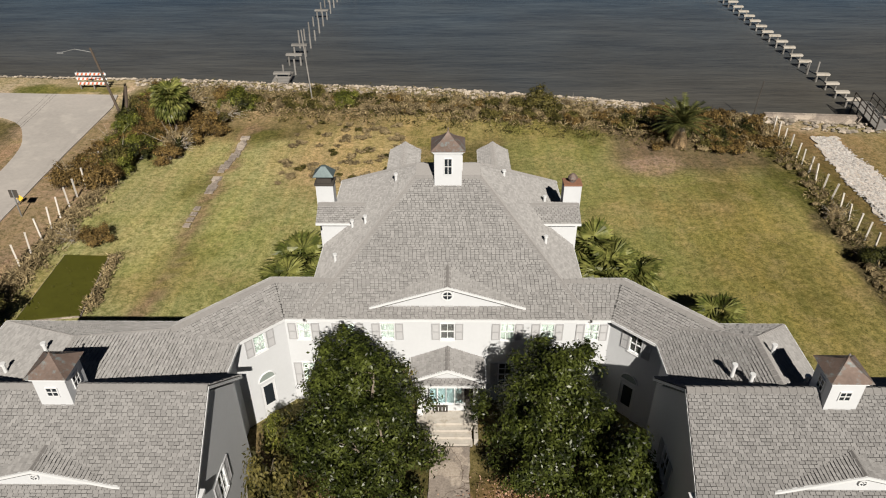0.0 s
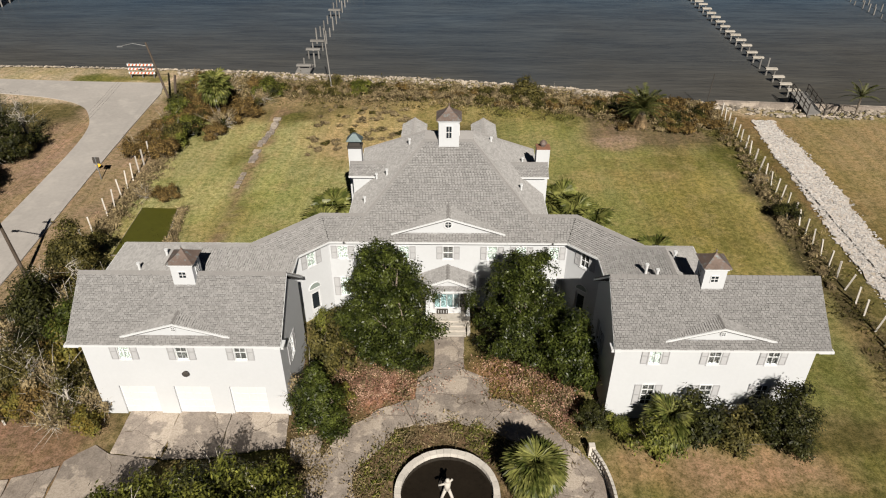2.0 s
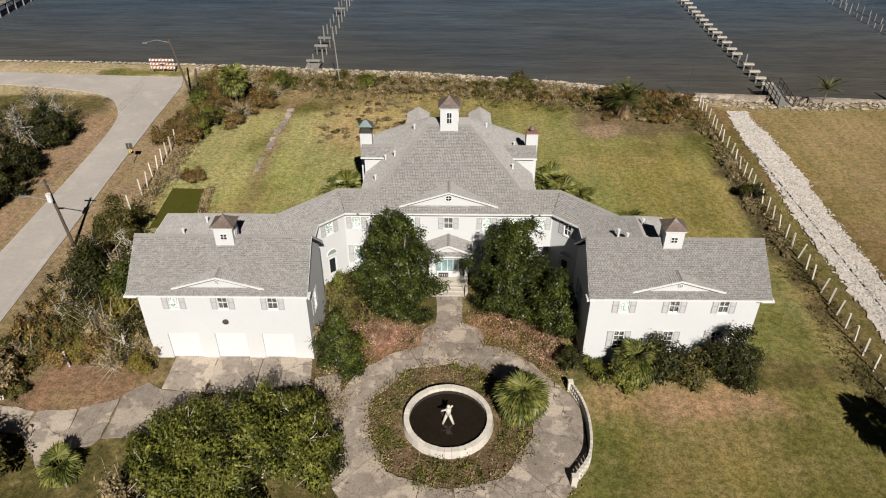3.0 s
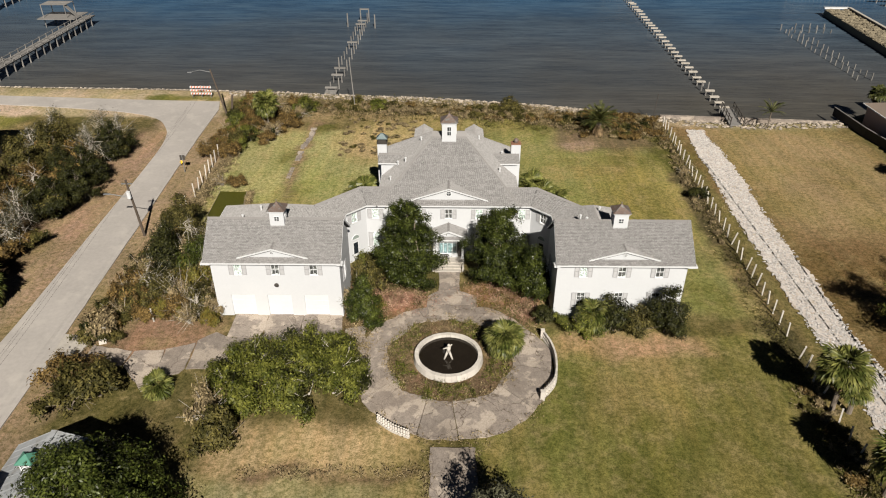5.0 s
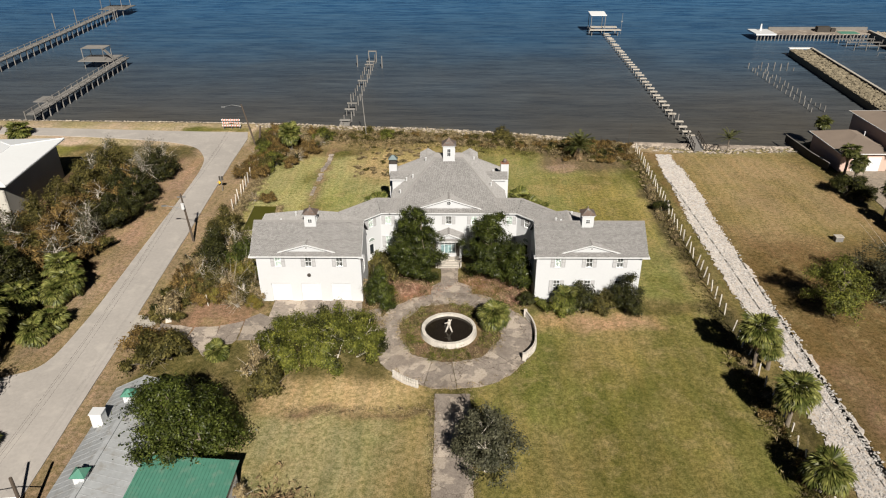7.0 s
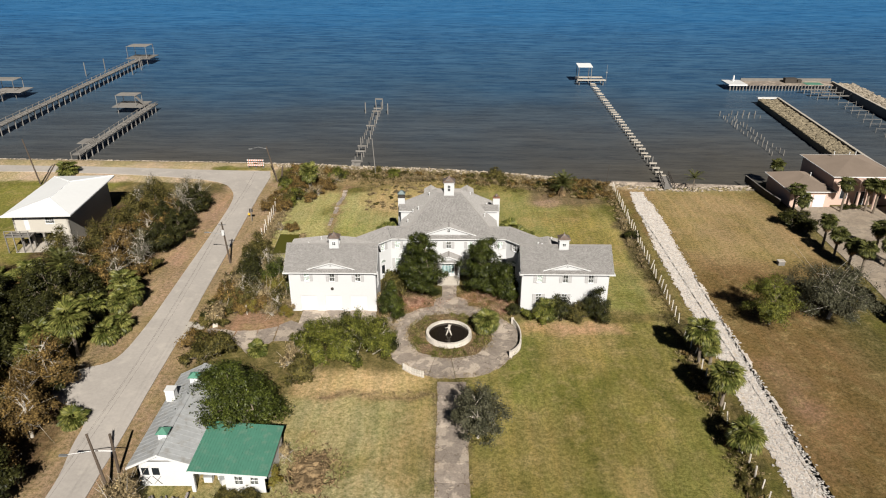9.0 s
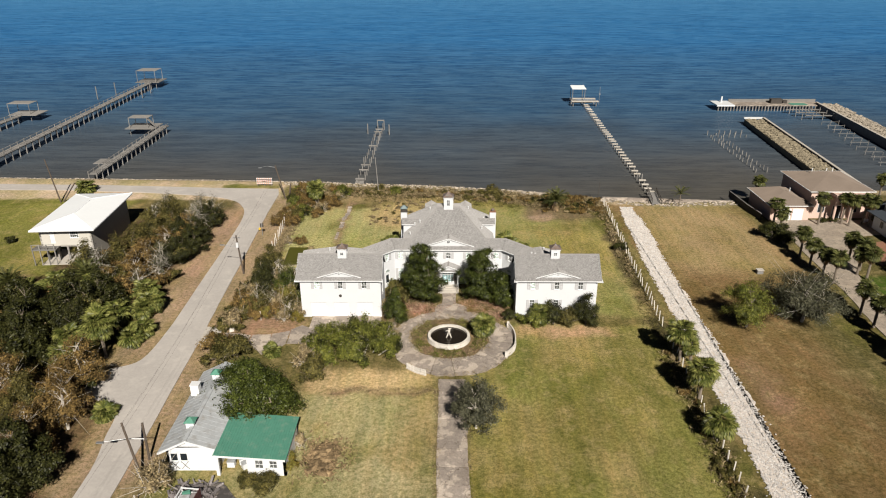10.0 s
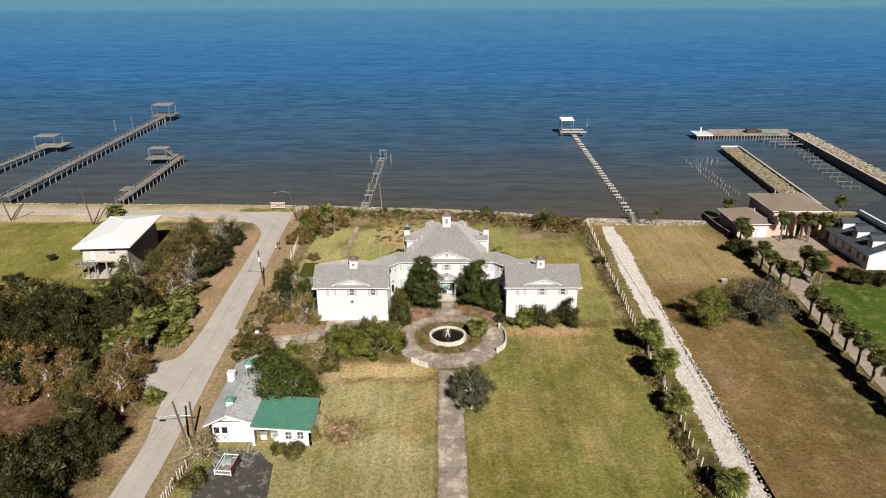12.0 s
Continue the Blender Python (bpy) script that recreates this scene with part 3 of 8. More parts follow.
_b.face((-4500, 4650, -1.5), (4500, 4650, -1.5), (4500, 4650, 12), (-4500, 4650, 12))
solo("backdrop", _b, surface("far_shore", (0.16, 0.22, 0.26), 0.9, 0.1, 0.002, 0.02, bump=0), "hazy low far shore of the bay", "backdrop", "structure")


def rough_edge(pts, step=0.8, amp=0.12, seed=0):
    """A polygon with its sides split up and worn."""
    out = []
    n = len(pts)
    for i in range(n):
        a, b = Vector(pts[i]), Vector(pts[(i + 1) % n])
        k = max(1, int((b - a).length / step))
        for j in range(k):
            p = a.lerp(b, j / k)
            if j:
                p = p + Vector((noise.noise((p.x * 1.7, p.y * 1.7, seed)), noise.noise((p.x * 1.7, p.y * 1.7, seed + 9)))) * amp
            out.append((p.x, p.y))
    return out


def smooth_line(pts, n=6):
    out = []
    for i in range(len(pts) - 1):
        p0, p1, p2, p3 = (Vector(pts[max(0, min(len(pts) - 1, k))]) for k in (i - 1, i, i + 1, i + 2))
        for j in range(n):
            t = j / n
            q = 0.5 * ((2 * p1) + (p2 - p0) * t + (2 * p0 - 5 * p1 + 4 * p2 - p3) * t * t + (3 * p1 - p0 - 3 * p2 + p3) * t ** 3)
            out.append((q.x, q.y))
    return out + [tuple(pts[-1])]


# the lane, its bend and the waterfront road
_left = smooth_line([(-37.0, -120), (-35.2, -70), (-34.2, -40), (-33.8, -27), (-33.7, -18), (-34.5, -13), (-35.0, -9.6), (-36.6, -7.6), (-39.6, -6.0), (-41.6, -3.0), (-39.4, -0.9), (-36.6, 1.2), (-36.0, 8), (-36.1, 15), (-36.3, 22), (-36.7, 38), (-37.3, 48.4), (-38.9, 53.8), (-42.6, 58), (-52, 60.6), (-70, 62.6), (-104, 63.6), (-400, 66)], 5)
_right = [(-400, 70), (-104, 67.4), (-70, 66.4), (-44, 64.6), (-34.4, 64.2), (-33.6, 61), (-33.3, 50), (-32.7, 38), (-32.2, 28), (-31.7, 17), (-31.0, 3), (-30.4, -14), (-30.2, -27), (-30.0, -40), (-32.0, -120)]
_b = Build()
_b.slab(rough_edge((_left + _right)[::-1], 2.0, 0.10), -0.2, 0.06)
solo("road", _b, ASPHALT, "pale worn two-lane road bending along the waterfront", "road", "structure")
_b = Build()
_b.slab(rough_edge([(-31.4, 4.6), (-29.4, 4.4), (-28.8, 8.6), (-31.8, 9.0)]), -0.1, 0.05)
solo("pavement", _b, PALE_CONCRETE, "broken concrete driveway apron beside the road", "pavement", "structure")


def boulders(rng, spots, lo, hi, flat=0.6):
    """Uneven stones: squashed, jittered octahedra-like lumps in one mesh."""
    b = Build()
    base = [Vector(p) for p in ((1, 0, 0), (0.5, 0.8, -0.2), (-0.5, 0.85, 0.1), (-1, 0, 0), (-0.5, -0.85, -0.1), (0.5, -0.85, 0.1), (0.4, 0.1, 0.8), (-0.4, -0.1, 0.85), (0, 0, -0.7))]
    fc = [(0, 1, 6), (1, 2, 6), (2, 7, 6), (2, 3, 7), (3, 4, 7), (4, 5, 7), (5, 6, 7), (5, 0, 6), (1, 0, 8), (2, 1, 8), (3, 2, 8), (4, 3, 8), (5, 4, 8), (0, 5, 8)]
    for x, y, z in spots:
        s = rng.uniform(lo, hi)
        a = rng.uniform(0, 6.28)
        ca, sa = math.cos(a), math.sin(a)
        q = (s * rng.uniform(0.7, 1.3), s * rng.uniform(0.6, 1.1), s * flat * rng.uniform(0.7, 1.2))
        pts = []
        for p in base:
            j = p + Vector(rng.uniform(-0.22, 0.22, 3))
            u, w = j.x * q[0], j.y * q[1]
            pts.append((x + u * ca - w * sa, y + u * sa + w * ca, z + j.z * q[2]))
        b.add(pts, fc)
    return b


def build_gravel():
    rng = np.random.default_rng(5)
    line = smooth_line([(33.5, 54), (33.0, 40), (32.3, 30), (31.95, 20), (31.8, 12), (31.5, 2), (31.1, -9), (30.7, -18), (30.1, -28), (29.6, -60)], 8)
    L = [(x - 1.55, y) for x, y in line]
    R = [(x + 1.6, y) for x, y in line]
    b = Build()
    L = [(x + 0.5 * soft(y, 46, 54), y) for x, y in L]
    R = [(x - 0.5 * soft(y, 46, 54), y) for x, y in R]
    L = [(x + 0.5 * noise.noise((y * 0.3, 1.0, 0)) + 0.25 * noise.noise((y * 1.3, 2.0, 0)), y) for x, y in L]
    R = [(x + 0.6 * noise.noise((y * 0.25, 5.0, 0)) + 0.3 * noise.noise((y * 1.1, 7.0, 0)), y) for x, y in R]
    b.slab(rough_edge(L + R[::-1], 0.28, 0.6, 3), -0.1, 0.05)
    solo("gravel_track", b, GRAVEL_BED, "straight strip of pale crushed shell and rubble", "gravel", "structure")
    spots = []
    for (x0, y0), (x1, y1) in zip(line, line[1:]):
        for _ in range(int(abs(y1 - y0) * 115)):
            k = rng.uniform()
            u = rng.uniform(-1.55, 1.6) + rng.normal() * 0.2
            u *= 1 - 0.4 * soft(y0, 46, 54)
            spots.append((x0 + (x1 - x0) * k + u, y0 + (y1 - y0) * k, 0.05))
    o = solo("gravel_stones", boulders(rng, spots, 0.05, 0.15, 0.55), GRAVEL, "loose pale rubble stones lying along the track", "stones", "stuff")
    return o


build_gravel()


def build_riprap():
    rng = np.random.default_rng(8)
    spots = []
    for _ in range(6200):
        x = rng.uniform(-110, 57)
        d = rng.uniform(-1.2, 4.8) if x > -34 else rng.uniform(-1.2, 2.9)
        if x < -33 and rng.uniform() < 0.45:
            continue
        y = shore_y(x) - d
        spots.append((x, y, ground_z(x, y) + 0.1))
    solo("shore_rubble", boulders(rng, spots, 0.07, 0.32, 0.5), ROCK, "broken pale rocks and rubble along the waterline", "rocks", "stuff")


build_riprap()

# pond beside the house and the worn path across the lawn
_p = thing("pond", "rectangular pond of green stagnant water with a concrete rim", "pond")
_q = [(-25.6, 27.6), (-22.0, 28.2), (-22.9, 34.5), (-25.9, 34.6)]
part("water_surface", Build().slab(_q, -0.1, 0.09), POND, _p)
_b = Build()
for (x0, y0), (x1, y1) in zip(_q, _q[1:] + _q[:1]):
    _b.box((x0 + x1) / 2, (y0 + y1) / 2, -0.1, math.hypot(x1 - x0, y1 - y0) + 0.2, 0.14, 0.14, math.atan2(y1 - y0, x1 - x0))
part("rim", _b, CONCRETE, _p)
_t = thing("garden_path", "old broken stone path across the grass", "path", kind="structure")
_rng = np.random.default_rng(3)
for i in range(15):
    y = 43.6 + i * 0.72
    if 46.0 < y < 46.6:
        continue
    x = -18.9 + 0.05 * (y - 43.6) + 0.12 * math.sin(y * 0.9)
    w = 0.33 + 0.08 * math.sin(i * 2.3)
    part("stone", Build().slab(rough_edge([(x - w, y - 0.33), (x + w, y - 0.35), (x + w, y + 0.33), (x - w, y + 0.34)], 0.3, 0.08, i), -0.1, 0.05), CONCRETE, _t)
for i in range(4):
    y = 38.6 + i * 0.8
    part("stone", Build().slab(rough_edge([(-19.2, y - 0.25), (-18.7, y - 0.3), (-18.7, y + 0.22), (-19.15, y + 0.25)], 0.3, 0.08, i + 30), -0.1, 0.045), CONCRETE, _t)

# ---- the white house ----
ZE = 5.54           # eaves
WS = 0.80           # pitch of the wings
house = thing("house", "large white stucco house with grey shingle roofs and cupolas", "house")
ONE_BY_ONE = []     # shingles that stay pieces of their own


def shingle_slope(name, quad, parent, singles=0, tab=0.20, row=0.125):
    """A roof slope with shingles in courses. quad: eave start, eave end, ridge end, ridge start, counter-clockwise from above."""
    a, b, c, d = (Vector(p) for p in quad)
    u = (b - a).normalized()
    nrm = (b - a).cross(d - a)
    if nrm.length < 1e-6:
        nrm = (b - a).cross(c - a)
    nrm.normalize()
    w = nrm.cross(u)
    pts = [((p - a).dot(u), (p - a).dot(w)) for p in (a, b, c, d)]
    deck = Build()
    dk = [p for i, p in enumerate((a, b, c, d)) if (p - (a, b, c, d)[i - 1]).length > 1e-4]
    deck.plate([p - nrm * 0.03 for p in dk], 0.14)
    roof = part(name, deck, ROOF_UNDER, parent)
    top = max(p[1] for p in pts)

    def span(v):
        xs = []
        for (x0, y0), (x1, y1) in zip(pts, pts[1:] + pts[:1]):
            if abs(y1 - y0) > 1e-6 and min(y0, y1) - 1e-6 <= v <= max(y0, y1) + 1e-6:
                xs.append(x0 + (x1 - x0) * (v - y0) / (y1 - y0))
        return (min(xs), max(xs)) if xs else None

    rng = np.random.default_rng(int(abs(a.x * 13 + a.y * 7 + top * 31)))
    stuff = Build()
    rows = int(top / row)
    made = 0
    for r in range(rows + 1):
        v0 = r * row
        s0, s1 = span(min(v0 + 0.01, top - 0.005)), span(min(v0 + row * 0.98, top - 0.005))
        if not s0 or not s1:
            continue
        lo, hi = max(s0[0], s1[0]), min(s0[1], s1[1])
        x = lo - (tab * 0.5 if r % 2 else 0) - rng.uniform(0, 0.1)
        while x < hi:
            x0, x1 = max(lo, x + 0.009), min(hi, x + tab - 0.009)
            x += tab
            if x1 - x0 < 0.03:
                continue
            up = 0.028 + rng.uniform(0, 0.020)
            dv = 0.008 + rng.uniform(-0.014, 0.014)
            v1 = min(v0 + row * 0.99, top)
            q = [a + u * x0 + w * (v0 + dv) + nrm * up, a + u * x1 + w * (v0 + dv) + nrm * up, a + u * x1 + w * v1 + nrm * 0.002, a + u * x0 + w * v1 + nrm * 0.002,
                 a + u * x0 + w * (v0 + dv) - nrm * 0.01, a + u * x1 + w * (v0 + dv) - nrm * 0.01]
            fc = [(0, 1, 2, 3), (4, 5, 1, 0), (5, 2, 1), (4, 0, 3)]
            if made < singles:
                ONE_BY_ONE.append((roof, q, fc))
                made += 1
            else:
                stuff.add(q, fc)
    tagged(part("shingles", stuff, SHINGLE, roof), kind="stuff")
    return roof


def ridge_caps(pts, parent, mat=None):
    b = Build()
    for p, q in zip(pts, pts[1:]):
        p, q = Vector(p), Vector(q)
        n = max(1, int((q - p).length / 0.3))
        d = (q - p).normalized()
        s = d.cross(Vector((0, 0, 1)))
        s.normalize()
        vs, fs = [], []
        for i in range(n + 1):
            for k, lift in ((i / n, 0.035), (min(1.0, (i + 0.02) / n), 0.06)):
                m = p.lerp(q, k)
                vs += [m - s * 0.19 + Vector((0, 0, lift - 0.125)), m + Vector((0, 0, lift)), m + s * 0.19 + Vector((0, 0, lift - 0.125))]
        for i in range(2 * n + 1):
            fs += [(3 * i, 3 * i + 1, 3 * i + 4, 3 * i + 3), (3 * i + 1, 3 * i + 2, 3 * i + 5, 3 * i + 4)]
        b.add(vs, fs)
    return part("ridge_cap", b, mat or RIDGE_CAP, parent)


def board(a, b, parent, name="fascia", h=0.12, t=0.10, drop=0.10):
    """A white board hung along an eave or rake from a to b."""
    a, b = Vector(a), Vector(b)
    d = (b - a).normalized()
    s = d.cross(Vector((0, 0, 1))).normalized() * t / 2
    up, lo = Vector((0, 0, h - drop)), Vector((0, 0, -drop))
    bb = Build()
    bb.add([a - s + lo, a + s + lo, a + s + up, a - s + up, b - s + lo, b + s + lo, b + s + up, b - s + up],
           [(0, 1, 2, 3), (7, 6, 5, 4), (0, 4, 5, 1), (1, 5, 6, 2), (2, 6, 7, 3), (3, 7, 4, 0)])
    return part(name, bb, TRIM, parent)


def wall(parent, p0, p1, z0, z1, holes=(), thick=0.25, mat=None, name="wall"):
    """A wall along p0-p1 (outside on the right hand), with holes (u0, u1, v0, v1) going through it."""
    p0, p1 = Vector((*p0, 0)), Vector((*p1, 0))
    L = (p1 - p0).length
    us = sorted({0, L, *(h[0] for h in holes), *(h[1] for h in holes)})
    vs = sorted({z0, z1, *(h[2] for h in holes), *(h[3] for h in holes)})
    d = (p1 - p0).normalized()
    nin = Vector((-d.y, d.x, 0)) * thick
    nv, nu = len(vs), len(us)
    pts = [(*(p0 + d * u + nin * k)[:2], v) for k in (0, 1) for u in us for v in vs]

    def solid(i, j):
        if not (0 <= i < nu - 1 and 0 <= j < nv - 1):
            return False
        um, vm = (us[i] + us[i + 1]) / 2, (vs[j] + vs[j + 1]) / 2
        return not any(h[0] < um < h[1] and h[2] < vm < h[3] for h in holes)

    def at(i, j, k):
        return k * nu * nv + i * nv + j

    faces = []
    for i in range(nu - 1):
        for j in range(nv - 1):
            if not solid(i, j):
                continue
            faces.append((at(i, j, 0), at(i + 1, j, 0), at(i + 1, j + 1, 0), at(i, j + 1, 0)))
            faces.append((at(i, j + 1, 1), at(i + 1, j + 1, 1), at(i + 1, j, 1), at(i, j, 1)))
            for (di, dj), (a, b2) in (((-1, 0), ((i, j), (i, j + 1))), ((1, 0), ((i + 1, j + 1), (i + 1, j))), ((0, -1), ((i + 1, j), (i, j))), ((0, 1), ((i, j + 1), (i + 1, j + 1)))):
                if not solid(i + di, j + dj):
                    faces.append((at(*a, 0), at(*b2, 0), at(*b2, 1), at(*a, 1)))
    b = Build().add(pts, faces)
    return part(name, b, mat or STUCCO, parent)


_win = {}


def ring(a, b, e, y0, y1):
    """A rectangular frame round the opening 2a x 2b, e wide, between the depths y0 and y1."""
    p = [(sx * q, y, sz * r) for q, r in ((a, b), (a + e, b + e)) for y in (y0, y1) for sx, sz in ((-1, -1), (1, -1), (1, 1), (-1, 1))]
    f = []
    for i in range(4):
        j = (i + 1) % 4
        f += [(i, i + 8, j + 8, j), (i + 4, j + 4, j + 12, i + 12), (i, j, j + 4, i + 4), (i + 8, i + 12, j + 12, j + 8)]
    return Build().add(p, f)



def louvred(w, h):
    """A shutter leaf: stiles, three rails and slanted louvres, all in one folded sheet with a back."""
    n = max(4, int(h / 0.085))
    prof = []
    for i in range(n):
        z0, z1 = -h / 2 + 0.05 + (h - 0.1) * i / n, -h / 2 + 0.05 + (h - 0.1) * (i + 1) / n
        prof += [(z0 + 0.001, -0.045), (z1, -0.008 if i != n // 2 else -0.045)]
    prof = [(-h / 2, -0.05), (-h / 2 + 0.05, -0.05)] + prof + [(h / 2 - 0.05, -0.05), (h / 2, -0.05)]
    cols = [(-w / 2, 0), (-w / 2 + 0.045, 0), (-w / 2 + 0.05, 1), (w / 2 - 0.05, 1), (w / 2 - 0.045, 0), (w / 2, 0)]
    v = [(x, y if k else -0.05, z) for x, k in cols for z, y in prof]
    m = len(prof)
    f = [(c * m + i, (c + 1) * m + i, (c + 1) * m + i + 1, c * m + i + 1) for c in range(len(cols) - 1) for i in range(m - 1)]
    e = len(v)
    v += [(x, 0.0, z) for x, z in ((-w / 2, -h / 2), (w / 2, -h / 2), (w / 2, h / 2), (-w / 2, h / 2))]
    last = (len(cols) - 1) * m
    f += [(e + 3, e + 2, e + 1, e), (e, *range(0, m), e + 3)[::-1], (e + 1, *range(last, last + m), e + 2), (e, e + 1, *(c * m for c in range(len(cols) - 1, -1, -1))), (e + 3, *(c * m + m - 1 for c in range(len(cols))), e + 2)]
    return Build().add(v, f)


def window(parent, x, y, z, turn, w=0.56, h=0.93, shutters=True, blind=False, cols=2, rows=2, name="window"):
    """A sash window with its centre at (x, y, z) on the wall's outer face; turn 0 faces -y."""
    key = (w, h, cols, rows)
    if key not in _win:
        e = 0.055
        fr = ring(w / 2 - 0.01, h / 2 - 0.01, e, -0.035, 0.07)
        sill = Build().box(0, -0.02, -h / 2 - e - 0.035, w + 0.14, 0.09, 0.04).mesh("sill", TRIM)
        bars = [Build().box(-w / 2 + w * i / cols, 0.0, -h / 2, 0.03, 0.03, h).mesh("muntin", TRIM) for i in range(1, cols)]
        bars += [Build().box(0, 0.002, -h / 2 + h * i / rows - 0.014, w, 0.03, 0.045 if i == rows // 2 or rows == 2 else 0.028).mesh("muntin", TRIM) for i in range(1, rows)]
        pane = Build().box(0, 0.022, -h / 2, w, 0.006, h)
        back = Build().box(0, 0.06, -h / 2, w, 0.02, h)
        # Added dark sheet behind the glass, in place of the room's own shade.
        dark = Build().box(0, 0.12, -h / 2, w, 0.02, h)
        sw = w * 0.62
        sh = louvred(sw, h)
        _win[key] = fr.mesh("window_frame", TRIM), pane.mesh("pane", GLASS), back.mesh("blind", BLIND), sh.mesh("shutter", SHUTTER), sw, [sill] + bars, dark.mesh("backing", ROOM_SHADE)
    fr, pane, back, sh, sw, bars, dark = _win[key]
    o = part(name, fr, None, parent, at=(x, y, z), turn=turn)
    for k, me in enumerate(bars):
        part("muntin" if k else "sill", me, None, o)
    g = part("pane", pane, None, o)
    g.visible_shadow = False
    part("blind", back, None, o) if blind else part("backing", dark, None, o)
    if shutters:
        for s in (-1, 1):
            part("shutter", sh, None, o, at=(s * (w / 2 + sw / 2 + 0.06), 0, 0))
    return o


def hole(u, z, w=0.56, h=0.93):
    return (u - w / 2, u + w / 2, z - h / 2, z + h / 2)


def cupola(parent, x, y, z0, z1, w, apex, over):
    """A square lantern with small windows and a flared copper roof; (x, y) is its centre."""
    c = part("cupola", Build().box(x, y, z0, w, w, z1 - z0), STUCCO, parent, "white square cupola")
    band = Build().box(x, y, z1 - 0.14, w + 0.12, w + 0.12, 0.10)
    band.box(x, y, z1 - 0.04, w + 0.24, w + 0.24, 0.06)
    part("cornice", band, TRIM, c)
    pr = []
    n = 6
    for i in range(n + 1):
        k = i / n
        pr.append(((w / 2 + over) * (1 - k) ** 1.55 + 0.02, z1 + 0.02 + (apex - z1) * (k ** 0.92)))
    r = Build()
    for (r0, h0), (r1, h1) in zip(pr, pr[1:]):
        for a, b2 in (((-1, -1), (1, -1)), ((1, -1), (1, 1)), ((1, 1), (-1, 1)), ((-1, 1), (-1, -1))):
            r.face((x + a[0] * r0, y + a[1] * r0, h0), (x + b2[0] * r0, y + b2[1] * r0, h0), (x + b2[0] * r1, y + b2[1] * r1, h1), (x + a[0] * r1, y + a[1] * r1, h1))
    r.box(x, y, z1, 2 * (w / 2 + over), 2 * (w / 2 + over), 0.03)
    part("cupola_roof", r, COPPER, c, "weathered flared copper roof")
    f = Build().lathe([(0.0, apex - 0.03), (0.045, apex), (0.02, apex + 0.06), (0.05, apex + 0.12), (0.0, apex + 0.2)], x, y, 8)
    part("finial", f, COPPER, c)
    return c


def small_window(parent, x, y, z, turn, w, h):
    o = part("window", ring(w / 2 - 0.01, h / 2 - 0.01, 0.04, -0.03, 0.03), TRIM, parent, at=(x, y, z), turn=turn)
    part("muntin", Build().box(0, 0, -h / 2, 0.035, 0.06, h), TRIM, o)
    part("muntin", Build().box(0, 0.003, -0.018, w, 0.06, 0.035), TRIM, o)
    part("pane", Build().box(0, 0.0, -h / 2, w, 0.02, h), DARKPANE, o)


DARKPANE = surface("dark_pane", (0.02, 0.025, 0.03), 0.08, 0.2, bump=0)
VENT_PIPE = Build().tube((0, 0, -0.2), (0, 0, 0.42), 0.075, n=10).tube((0, 0, 0.36), (0, 0, 0.46), 0.11, n=10)
_vent = VENT_PIPE.mesh("vent_pipe", TRIM)


